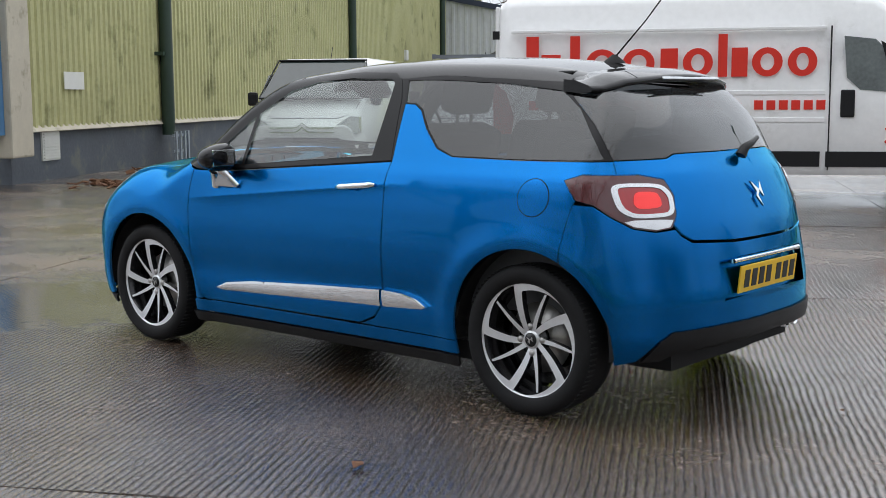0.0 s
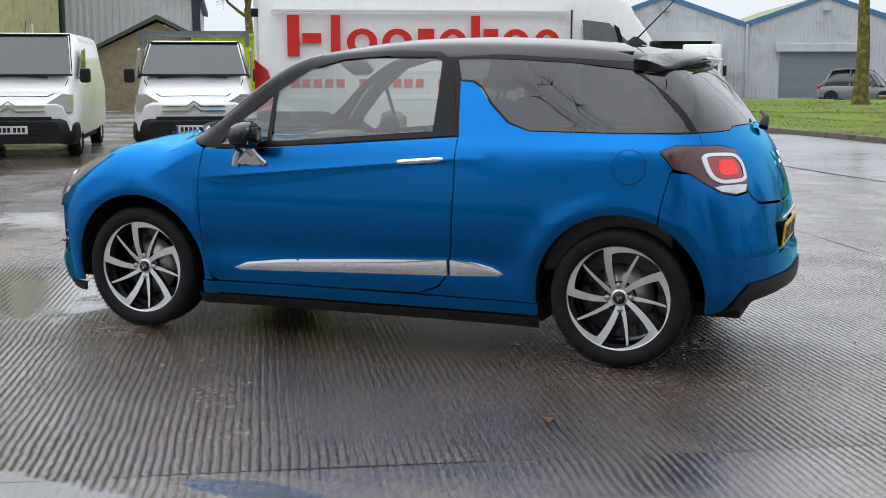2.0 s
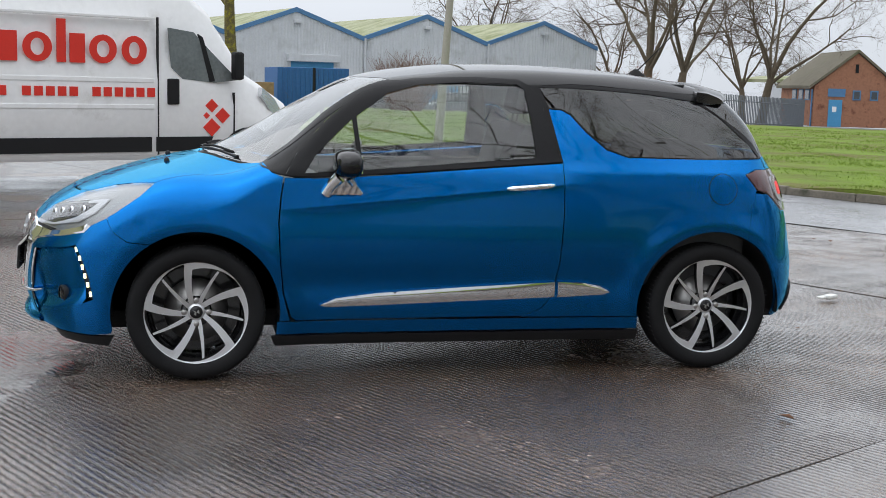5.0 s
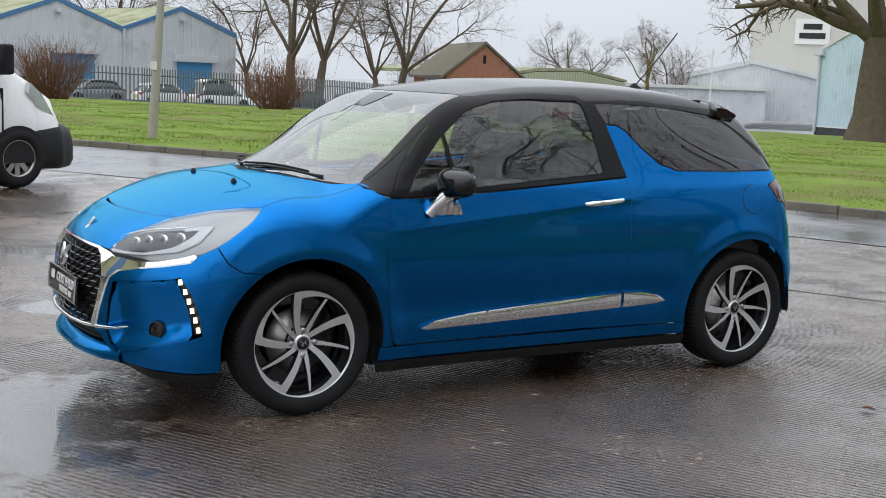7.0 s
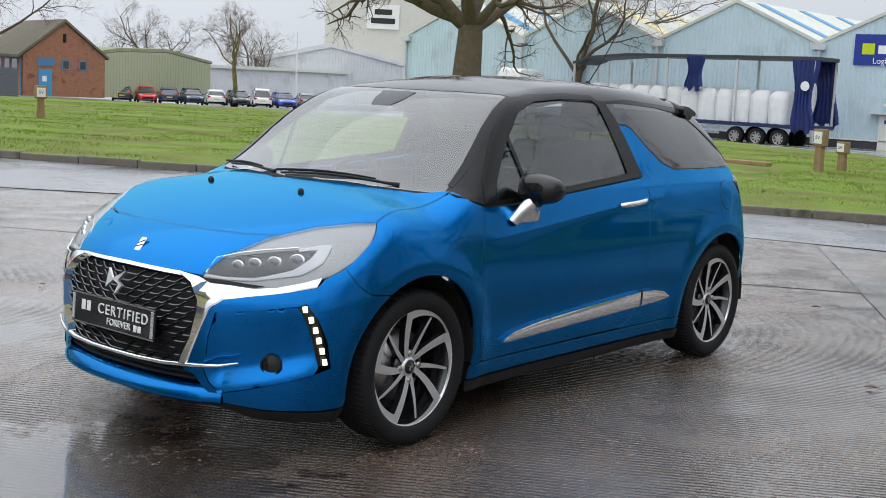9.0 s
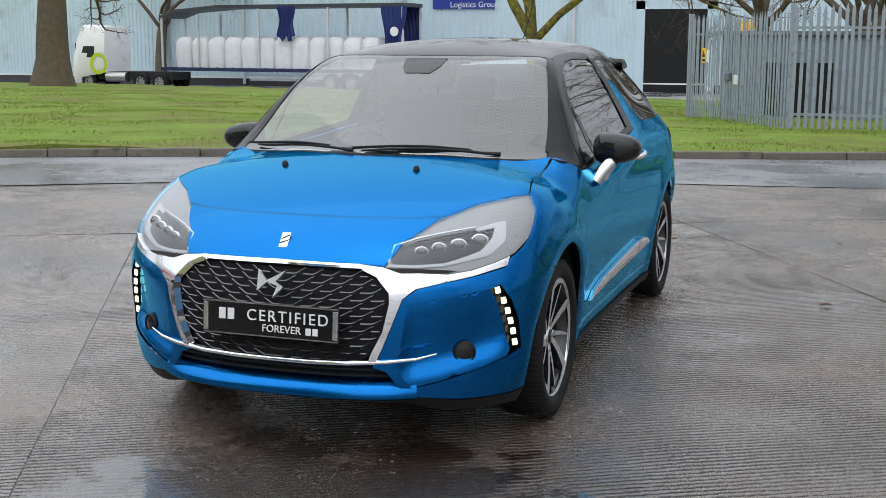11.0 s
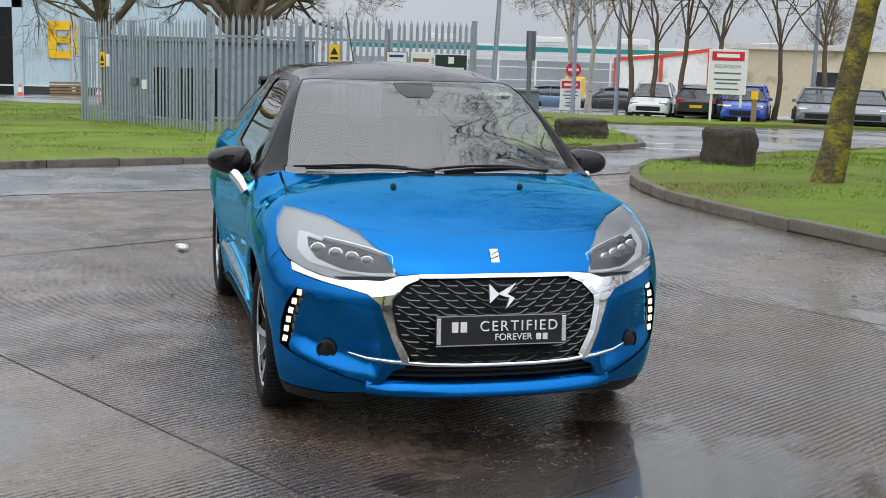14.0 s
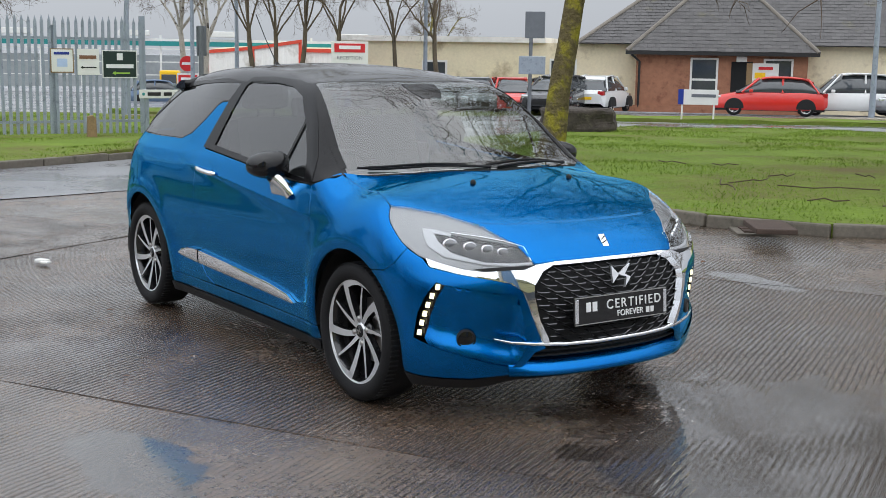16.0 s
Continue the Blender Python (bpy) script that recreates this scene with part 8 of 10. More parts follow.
parked_car("parked_car", 0.2, -64.0, 170, P_GREY, "silver-grey small van beside the tree", length=4.4, height=1.8, z=-0.4)

# white lorry at the open doorway
ob = thing("white_lorry", along(10.2, -72.5, 98, -0.75), "white curtain-sided lorry with a black grille", "lorry")
part("cab", loft([(-1.9, 0.9, 3.7, 1.22, 1.18), (-0.35, 0.6, 3.75, 1.24, 1.18), (-0.05, 0.45, 2.9, 1.24, 1.14), (0.05, 0.4, 1.9, 1.22, 1.2)]), WHITE_PAINT, ob, "white lorry cab")
part("windscreen", Geo().box((-0.06, -1.02, 1.75), (0.06, 1.02, 2.55), 0, 0.05), VAN_GLASS, ob, "dark windscreen")
part("sun_visor", Geo().box((-0.1, -1.08, 2.62), (0.16, 1.08, 2.8), 0, 0.04), BLACK_PLASTIC, ob, "dark sun visor")
part("grille", Geo().box((0.0, -0.72, 0.75), (0.09, 0.72, 1.55), 0, 0.05), BLACK_PLASTIC, ob, "black lorry grille")
for z in (0.88, 1.02, 1.16, 1.30):
    part("grille_bar", Geo().box((0.08, -0.66, z), (0.11, 0.66, z + 0.05)), CHROME, ob)
part("box", Geo().box((-10.5, -1.25, 1.1), (-2.1, 1.25, 3.75), 0, 0.04), UPVC, ob, "white curtain side")
part("chassis", Geo().box((-10.4, -1.15, 0.55), (-0.3, 1.15, 1.1)), DARK, ob, "dark chassis")
for wx in (-1.1, -7.6, -8.9):
    for s in (-1, 1):
        road_wheel(ob, wx, s * 1.2, 0.5, 0.3, STEEL, 8)
for s in (-1, 1):
    part("wing_mirror", Geo().box((-0.25, s * 1.45 - 0.12, 1.75), (-0.1, s * 1.45 + 0.12, 2.4), 0, 0.04), BLACK_PLASTIC, ob, "black mirror")
    part("headlamp", Geo().box((0.0, s * 1.0 - 0.16, 0.55), (0.08, s * 1.0 + 0.16, 0.8), 0, 0.04), LAMP_SILVER, ob, "clear headlamp")

# open curtain-sided trailer with white bulk bags, and its tractor
TX, TY = -57.2, -22.0
tr = thing("curtain_trailer", along(TX, TY, -93, -1.35) @ Matrix.Diagonal((1, -1, 1, 1)), "flat trailer with open blue curtains on a dark roof frame", "trailer")
TL = 15.6
part("deck", Geo().box((0, -1.27, 1.05), (TL, 1.27, 1.25)), mat("navy_chassis", srgb(28, 40, 78), 0.5, vary=0.2), tr, "navy deck")
part("roof_frame", Geo().prism([(0.0, 4.62), (0.0, 4.82), (TL * 0.75, 4.78), (TL * 0.93, 4.55), (TL, 4.2), (TL, 4.05), (TL * 0.93, 4.4), (TL * 0.75, 4.6)], -1.28, 1.28, "y"), mat("dark_roof_rail", srgb(56, 58, 62), 0.5), tr, "dark roof frame")
for x in (0.1, 4.6, 9.0, 13.0, TL - 0.1):
    for s in (-1.2, 1.2):
        part("roof_post", Geo().box((x - 0.05, s - 0.05, 1.2), (x + 0.05, s + 0.05, 4.65 if x < 12 else 4.3)), GREY_CLAD, tr, "grey roof post")


def drape(x0, x1, z0, z1, seed, y=-1.32, lean=0.0):
    g = Geo()
    n, k = 16, 9
    vs = []
    for i in range(n + 1):
        for j in range(k + 1):
            t = j / k
            pinch = 1 - 0.35 * math.sin(math.pi * t) ** 2
            x = x0 + (x1 - x0) * (0.5 + (i / n - 0.5) * pinch) - lean * (1 - t) + 0.06 * math.sin(5 * t + seed)
            hem = 0.16 * math.sin(i * 0.9 + seed) * (1 - t)
            vs.append((x, y + 0.14 * math.sin(i * 2.1 + seed + 2 * t), z0 + hem + (z1 - z0) * t))
    g.add(vs, [(i * (k + 1) + j, (i + 1) * (k + 1) + j, (i + 1) * (k + 1) + j + 1, i * (k + 1) + j + 1) for i in range(n) for j in range(k)], 0, True)
    return g


part("curtain", drape(-0.1, 1.35, 0.95, 4.65, 0.0, lean=0.1), CURTAIN, tr, "gathered blue curtain")
part("curtain", drape(0.0, 1.5, 1.25, 4.65, 2.2, 1.30, 0.25), CURTAIN, tr, "gathered blue curtain")
part("curtain", drape(6.6, 7.7, 2.9, 4.7, 1.0), CURTAIN, tr, "gathered blue curtain")
part("curtain_print", Geo().lathe([(0.25, -1.50), (0.001, -1.52)], 20, "y", m=pose(0.45, 0, 3.3)), WHITE_INK, tr, "round white print")
for wx in (1.9, 3.2, 4.5):
    for s in (-1, 1):
        road_wheel(tr, wx, s * 1.22, 0.5, 0.36, STEEL, 8)
part("side_guard", Geo().box((5.4, -1.25, 0.55), (9.6, -1.2, 0.68)).box((5.4, -1.25, 0.8), (9.6, -1.2, 0.93)), GALV, tr, "steel side guard")
bag_shape = Geo()
n, k = 16, 7
vs = []
for j in range(k + 1):
    t = j / k
    for i in range(n):
        a = 2 * math.pi * i / n
        sq = 0.52 / max(abs(math.cos(a)), abs(math.sin(a))) ** 0.90
        r = sq * (0.97 + 0.06 * math.sin(math.pi * t)) * (1 if t < 0.86 else 1 - 2.2 * (t - 0.86))
        vs.append((r * math.cos(a), r * math.sin(a), 1.72 * t + 0.02 * math.sin(5 * a + 7 * t)))
bag_shape.add(vs, [(j * n + i, j * n + (i + 1) % n, (j + 1) * n + (i + 1) % n, (j + 1) * n + i) for j in range(k) for i in range(n)], 0, True)
bag_shape.add([(0, 0, 1.79)] + vs[-n:], [(0, 1 + i, 1 + (i + 1) % n) for i in range(n)], 0, True)
bag_mesh = bag_shape.mesh("bulk_bag", BAG)
TM = along(TX, TY, -93, -1.35)
for i in range(12):
    for s in (-0.58, 0.58):
        single("bulk_bag", bag_mesh, None, TM @ pose(2.1 + 1.09 * i, s, 1.25, 0, 0, rnd.uniform(-8, 8)), "full white woven bulk bag on the trailer", "bag", "bulk bags on the trailer")
lo = thing("lorry_tractor", along(TX + 0.9, TY - 20.4, -93, -1.4) @ Matrix.Diagonal((1, -1, 1, 1)), "white lorry tractor unit with green and blue swirl", "lorry")
part("cab", loft([(-2.2, 1.0, 3.6, 1.22, 1.1), (-0.6, 0.7, 3.75, 1.24, 1.1), (-0.15, 0.5, 2.8, 1.24, 1.14), (0.05, 0.45, 1.8, 1.2, 1.16)]), WHITE_PAINT, lo, "white cab")
part("side_window", flat_side([(-1.5, 1.85), (-1.5, 2.5), (-0.75, 2.5), (-0.5, 1.85)], -1.21, 0.03), VAN_GLASS, lo, "dark cab window")
part("windscreen", Geo().box((-0.45, -1.0, 1.75), (0.08, 1.0, 2.7), 0, 0.08), VAN_GLASS, lo, "dark windscreen")
part("swirl", Geo().lathe([(0.42, -1.265), (0.62, -1.265)], 24, "y", m=pose(-1.8, 0, 1.5)), LIME, lo, "green and blue ring")
part("chassis", Geo().box((-6.6, -0.95, 0.6), (-0.4, 0.95, 1.05)), DARK, lo, "dark chassis")
part("fuel_tank", Geo().tube([(-3.6, -0.95, 0.75), (-2.2, -0.95, 0.75)], 0.3, 14), STEEL, lo, "steel tank")
part("bumper", Geo().box((-0.5, -1.22, 0.35), (0.14, 1.22, 0.75), 0, 0.06), GREY_CLAD, lo, "grey bumper")
for wx in (-1.0, -4.6, -5.9):
    for s in (-1, 1):
        road_wheel(lo, wx, s * 1.2, 0.5, 0.34, STEEL, 8)

# ---- trees: bare winter crowns ----
def limb(rng, p, d, length, bend, n, up):
    """A wandering line from p along d."""
    pts = [p.copy()]
    d = d.normalized()
    for i in range(n):
        d = (d + Vector((rng.gauss(0, bend), rng.gauss(0, bend), rng.gauss(0, bend) + up))).normalized()
        pts.append(pts[-1] + d * length / n)
    return pts, d


def bare_tree(name, x, y, height, girth, seed, label, fork=0.25, spread=0.75, bark=None, twig=None, lean=(0, 0), levels=4, kids=(6, 5, 5, 4), z=None, droop=0.0, group="bare trees", stem_bend=0.05, low=0.35):
    """A bare tree: a tapered trunk with limbs as one part, and the fine twigs of the crown as another."""
    rng = random.Random(seed)
    t = thing(name, pose(x, y, (lie(x, y) if z is None else z) - 0.08), label, "tree", group)
    wood, crown = Geo(), Geo()
    trunk_len = height * fork
    pts, d = limb(rng, Vector((0, 0, 0)), Vector((lean[0], lean[1], 1)), trunk_len, stem_bend, 7, 0.06)
    radii = [girth * (1.35 if i == 0 else 1.08 if i == 1 else 1 - 0.045 * i) for i in range(8)]
    wood.tube(pts, radii, 12)
    bosses = [(pts[-1], d, radii[-1])]

    def grow(p, d, length, r, level):
        n = (7, 6, 4, 3, 2)[min(level, 4)]
        line, end = limb(rng, p, d, length, (0.16, 0.20, 0.24, 0.28, 0.3)[min(level, 4)], n, (0.05, 0.03, 0.02, -droop, -droop)[min(level, 4)])
        taper = [r * (1 - 0.72 * i / n) for i in range(n + 1)]
        (wood if level < 2 else crown).tube(line, taper, (8, 6, 4, 3, 3)[min(level, 4)], caps=False)
        if level >= levels:
            return
        for k in range(kids[min(level, len(kids) - 1)]):
            at = rng.uniform(low if level == 0 else 0.2, 1.0)
            i = min(n - 1, int(at * n))
            q = line[i].lerp(line[i + 1], at * n - i)
            ax = (line[i + 1] - line[i]).normalized()
            side = ax.orthogonal().normalized()
            side.rotate(Matrix.Rotation(rng.uniform(0, 2 * math.pi), 3, ax))
            grow(q, ax * rng.uniform(0.45, 0.9) + side * rng.uniform(0.6, 1.0), length * rng.uniform(0.42, 0.66) * (1.1 - 0.35 * at), max(0.006, taper[i] * rng.uniform(0.45, 0.68)), level + 1)

    for p, d0, r in bosses:
        n = kids[0]
        for k in range(n):
            a = 2 * math.pi * k / n + rng.uniform(-0.4, 0.4)
            v = Vector((math.cos(a) * spread, math.sin(a) * spread, rng.uniform(0.55, 1.1)))
            grow(p - d0 * rng.uniform(0, trunk_len * 0.12), v, height * (1 - fork) * rng.uniform(0.55, 0.85), r * rng.uniform(0.42, 0.62), 0)
    grow(bosses[0][0], bosses[0][1], height * (1 - fork) * 0.85, bosses[0][2] * 0.72, 0)
    part("trunk", wood, bark or BARK, t, "bark-covered trunk and limbs")
    part("crown", crown, twig or TWIG, t, "bare branching twigs")
    return t


def copy_tree(src, x, y, scale, turn, label, z=None):
    c = copy_thing(src, pose(x, y, (lie(x, y) if z is None else z) - 0.08, 0, 0, turn))
    c.scale = (scale, scale, scale)
    return tagged(c, label)


# lichen-covered tree on the island
bare_tree("roadside_tree", -7.15, 7.14, 14.0, 0.165, 11, "lichen-covered leaning tree on the grass island", fork=0.30, spread=0.9, bark=BARK_MOSS, lean=(0.15, 0.17), kids=(6, 6, 5, 4), low=0.25, stem_bend=0.06)
oak = bare_tree("old_tree", -45.0, -36.4, 17, 0.90, 21, "thick-trunked old bare tree on the verge", fork=0.31, spread=1.15, kids=(7, 6, 5, 4), low=0.25, levels=4)
bare_tree("verge_tree", -61.7, -40.8, 15, 0.40, 5, "slender bare tree beside the lorries", fork=0.26, spread=0.7, kids=(5, 6, 5, 4))
bare_tree("forked_tree", -36.7, -9.4, 14, 0.40, 33, "forked mossy tree before the warehouse", fork=0.17, spread=0.45, kids=(3, 6, 5, 4), bark=BARK_MOSS, low=0.4)
lime = bare_tree("fence_tree", -33.5, -82.0, 19, 0.45, 8, "tall bare tree by the palisade fence", fork=0.22, spread=0.45, kids=(5, 7, 5, 4), bark=BARK)
copy_tree(lime, -37.5, -86.0, 0.95, 130, "tall bare tree behind the palisade fence")
copy_tree(lime, -47.5, -91.0, 0.95, 70, "tall bare tree beside the brick house")
copy_tree(lime, -52.0, -104.0, 0.8, 200, "bare tree behind the brick house")
small = bare_tree("round_tree", -0.6, -42.3, 11, 0.27, 14, "mossy bare tree on the verge by the sheds", fork=0.42, spread=0.8, kids=(5, 6, 5, 4), bark=BARK_MOSS)
copy_tree(small, 14.0, -62.5, 1.0, 60, "bare tree by the grey sheds")
copy_tree(small, 34.8, -59.0, 1.15, 100, "dark bare tree behind the skip")
copy_tree(small, 30.0, -63.0, 1.2, 190, "dark bare tree behind the skip")
copy_tree(small, 38.0, -52.0, 1.1, 250, "dark bare tree behind the works vans")
copy_tree(small, -71.6, -85.8, 0.95, 20, "bare tree before the low blue shed")
crown = bare_tree("far_tree", -87.3, -120.4, 13, 0.35, 17, "round-headed bare tree behind the low shed", fork=0.25, spread=0.9, kids=(6, 6, 5, 4))
copy_tree(crown, -97.0, -112.0, 0.9, 80, "bare tree behind the low sheds")
copy_tree(crown, -70.0, -128.0, 0.8, 140, "far bare tree behind the brick house")
copy_tree(crown, -38.6, -1.7, 0.95, 33, "thick-stemmed bare tree beside the gated compound")
copy_tree(crown, -26.6, 1.8, 0.75, 111, "bare tree behind the compound fence")
copy_tree(oak, -31.0, 2.2, 0.55, 200, "bare tree behind the compound fence")
copy_tree(lime, -30.0, -120.0, 0.9, 10, "far bare tree behind the sheds")
copy_tree(lime, -44.0, -118.0, 0.8, 310, "far bare tree behind the sheds")
# trees across the yard, mirrored in the car's windows
near_tree = bare_tree("island_tree", -3.6, 10.9, 12.5, 0.30, 52, "wide bare tree on the grass island", fork=0.30, spread=0.95, kids=(7, 7, 5, 4), low=0.35)
copy_tree(near_tree, 3.6, 24.0, 0.95, 77, "wide bare tree across the yard")
copy_tree(near_tree, -9.5, 22.0, 0.9, 150, "wide bare tree across the yard")
copy_tree(small, 17.0, 22.0, 1.1, 30, "bare tree across the yard")
birch = bare_tree("birch_tree", -50.1, 19.9, 11, 0.17, 41, "slender white-barked birch by the road", fork=0.35, spread=0.45, bark=BIRCH, kids=(5, 6, 6, 4), droop=0.10)
ash = bare_tree("slim_tree", -41.8, 19.4, 12, 0.13, 43, "slim bare tree by the parked cars", fork=0.30, spread=0.35, kids=(4, 5, 5, 3), stem_bend=0.08)
for x, y, s, r in ((-41.2, 20.0, 0.95, 90), (-40.2, 21.0, 1.0, 170), (-39.0, 22.3, 0.95, 250), (-38.6, 24.4, 0.9, 40), (-37.6, 26.2, 0.95, 300)):
    copy_tree(ash, x, y, s, r, "slim bare tree by the parked cars")
copy_tree(birch, -48.0, 20.0, 0.9, 120, "slender bare birch behind the cars")
copy_tree(small, -47.0, 32.0, 0.62, 90, "small bushy bare tree by the cream wall")


def twig_bush(x, y, h, w, seed, label):
    """A many-stemmed bare shrub."""
    rng = random.Random(seed)
    g = Geo()
    for i in range(190):
        a, s = rng.uniform(0, 2 * math.pi), rng.uniform(0, 1) ** 0.6
        p = Vector((math.cos(a) * 0.25 * w * s, math.sin(a) * 0.25 * w * s, 0))
        line, d = limb(rng, p, Vector((math.cos(a) * s * 0.75 * w / h, math.sin(a) * s * 0.75 * w / h, 1)), h * rng.uniform(0.6, 1.0), 0.12, 4, 0.02)
        g.tube(line, [0.022, 0.017, 0.012, 0.008, 0.004], 3, caps=False)
        for k in range(3):
            j = rng.randint(1, 3)
            l2, _ = limb(rng, line[j], d + Vector((rng.gauss(0, 0.6), rng.gauss(0, 0.6), 0.2)), h * 0.35, 0.2, 3, 0.02)
            g.tube(l2, [0.010, 0.008, 0.006, 0.004], 3, caps=False)
    return single("shrub", g, BUSH_TWIG, pose(x, y, lie(x, y)), label, "shrub", "bare shrubs")


twig_bush(-10.5, -58.3, 3.4, 3.0, 2, "russet bare shrub before the palisade fence")
twig_bush(-22.0, -56.8, 3.2, 3.2, 3, "russet bare shrub before the palisade fence")

# ---- fences, signs, stones and small things ----
PALE = Geo().prism([(-0.034, 0.0), (-0.016, 0.0), (-0.010, 0.016), (0.010, 0.016), (0.016, 0.0), (0.034, 0.0), (0.030, -0.006), (-0.030, -0.006)], 0.06, 2.36, "z")
PALE.add([(-0.034, 0.0, 2.36), (0.034, 0.0, 2.36), (0.0, 0.004, 2.50), (-0.034, -0.006, 2.36), (0.034, -0.006, 2.36)], [(0, 1, 2), (4, 3, 2), (3, 0, 2), (1, 4, 2)])
pale_mesh = PALE.mesh("pale", GALV)


def palisade(name, a, b, label, pitch=0.130, posts=True, mesh=None, gate=False):
    """A palisade fence from a to b: posts, two rails and pointed pales."""
    a, b = Vector(a), Vector(b)
    L = (b - a).length
    yaw = math.degrees(math.atan2(b.y - a.y, b.x - a.x))
    f = thing(name, pose(a.x, a.y, lie(a.x, a.y) - 0.02, 0, 0, yaw), label, "gate" if gate else "fence")
    for z in (0.36, 2.02):
        part("rail", Geo().box((0, 0.008, z), (L, 0.055, z + 0.05)), GALV, f, "steel rail")
    n = int(L / 2.7) + 1
    for i in range(n + 1):
        part("post", Geo().box((L * i / n - 0.05, 0.02, 0), (L * i / n + 0.05, 0.12, 2.52 if i in (0, n) else 2.3)), GALV, f, "steel post")
    k = int(L / pitch)
    rr = random.Random(int(abs(a.x) * 10))
    for i in range(k):
        part("pale", mesh or pale_mesh, None, f, "", pose((i + 0.5) * L / k, -0.012, rr.uniform(-0.015, 0.015), rr.uniform(-0.4, 0.4), rr.uniform(-0.5, 0.5), 0))
    return f


fence = palisade("palisade_fence", (-19.0, 0.35), (-18.7, 5.85), "galvanised steel palisade fence with pointed pales")
gate = palisade("palisade_gate", (-23.6, -2.3), (-19.05, 0.3), "galvanised steel palisade gate with a padlock", gate=True)
part("gate_lock", Geo().box((2.35, -0.08, 1.05), (2.6, 0.0, 1.22), 0, 0.02), FENCE_DARK, gate, "dark lock")
part("gate_frame", Geo().box((2.25, -0.03, 0.05), (2.31, 0.02, 2.45)).box((2.37, -0.03, 0.05), (2.43, 0.02, 2.45)), GALV, gate, "double gate stile")


def fence_sign(parent, x, z, w, h, material, label, rim=None):
    s = part("notice", Geo().box((x, -0.045, z), (x + w, -0.030, z + h), 0, 0.006), material, parent, label)
    if rim:
        part("notice_rim", Geo().box((x - 0.02, -0.040, z - 0.02), (x + w + 0.02, -0.028, z + h + 0.02)), rim, s)
    return s


def mark(s, x, z, w, h, material, label="plain bar"):
    return part("notice_mark", Geo().box((x, -0.050, z), (x + w, -0.045, z + h)), material, s, label)


def arrow(s, x, z, w, h, material):
    part("arrow", Geo().prism([(x, z), (x + h * 1.1, z + h * 0.7), (x + h * 1.1, z + h * 0.25), (x + w, z + h * 0.25), (x + w, z - h * 0.25), (x + h * 1.1, z - h * 0.25), (x + h * 1.1, z - h * 0.7)], -0.052, -0.045, "y"), material, s, "arrow pointing left")


s = fence_sign(fence, 3.63, 1.38, 0.42, 0.44, UPVC, "white notice in a timber frame", WOOD)
mark(s, 3.68, 1.72, 0.30, 0.05, SIGN_BLUE)
mark(s, 3.74, 1.48, 0.20, 0.16, mat("pale_blue_print", srgb(176, 196, 226), 0.5))
s = fence_sign(fence, 4.14, 1.32, 0.44, 0.52, UPVC, "white direction board with a black arrow")
mark(s, 4.18, 1.64, 0.34, 0.07, mat("brown_print", srgb(120, 84, 60), 0.5))
arrow(s, 4.20, 1.47, 0.32, 0.045, INK)
s = fence_sign(fence, 4.66, 1.28, 0.68, 0.52, SIGN_GREEN, "dark green board with a green arrow", UPVC)
mark(s, 4.72, 1.46, 0.56, 0.08, WHITE_INK)
mark(s, 4.94, 1.62, 0.12, 0.14, WHITE_INK)
arrow(s, 4.84, 1.36, 0.36, 0.06, mat("arrow_green", srgb(150, 190, 70), 0.5))
for p, x, z in ((fence, 2.42, 1.60), (gate, 0.98, 1.40)):
    s = fence_sign(p, x, z, 0.22, 0.34, YELLOW, "yellow warning notice with a black triangle")
    part("notice_mark", Geo().prism([(x + 0.03, z + 0.14), (x + 0.19, z + 0.14), (x + 0.11, z + 0.29)], -0.052, -0.045, "y"), INK, s, "black triangle")
    mark(s, x + 0.03, z + 0.04, 0.16, 0.05, INK)
fence_sign(gate, 1.25, 1.42, 0.15, 0.28, UPVC, "small white notice")
fence_sign(gate, 2.78, 0.98, 0.20, 0.20, UPVC, "small white notice")

ob = thing("steel_kiosk", along(-25.5, 3.2, -84, lie(-25.5, 3.2)), "grey steel substation cabin behind the fence", "cabin")
STEELBLUE = mat("grey_blue_steel", srgb(110, 120, 134), 0.5, vary=0.12, scale=2)
part("body", Geo().box((-2.9, 0, 0), (2.2, 2.4, 2.05), 0, 0.03), STEELBLUE, ob, "grey-blue steel body")
part("roof", Geo().box((-3.0, -0.1, 2.05), (2.3, 2.5, 2.15)), FENCE_DARK, ob, "flat steel roof")
for x in (-1.8, -1.2, -0.6):
    part("opening", Geo().box((x, -0.03, 0.1), (x + 0.35, 0.0, 1.4)), VOID, ob, "dark slot")
ob.matrix_basis = along(-25.0, 1.2, 90, lie(-25, 2))

# fence in front of the sheds
dark_pale = PALE.mesh("dark_pale", FENCE_DARK)
far_fence = thing("far_palisade_fence", None, "weathered grey palisade fence before the sheds", "fence")
line = [Vector(p) for p in ((-11.2, -67.9), (-18, -68.2), (-29, -69.5), (-45.5, -80.0))]
walk_pts = smooth_line(line, 0.19)
rails = Geo()
for z in (0.4, 1.95):
    rails.tube([(p.x, p.y, lie(p.x, p.y) - 0.25 + z) for p in walk_pts[::12]], 0.04, 4)
part("rail", rails, FENCE_DARK, far_fence, "steel rails")
rest = Geo()
for i, p in enumerate(walk_pts):
    rest.box((p.x - 0.035, p.y - 0.02, lie(p.x, p.y) - 0.25), (p.x + 0.035, p.y + 0.02, lie(p.x, p.y) + 2.1 + 0.02 * (i % 3)))
tagged(part("pales", rest, FENCE_DARK, far_fence, "steel pales"), kind="stuff")

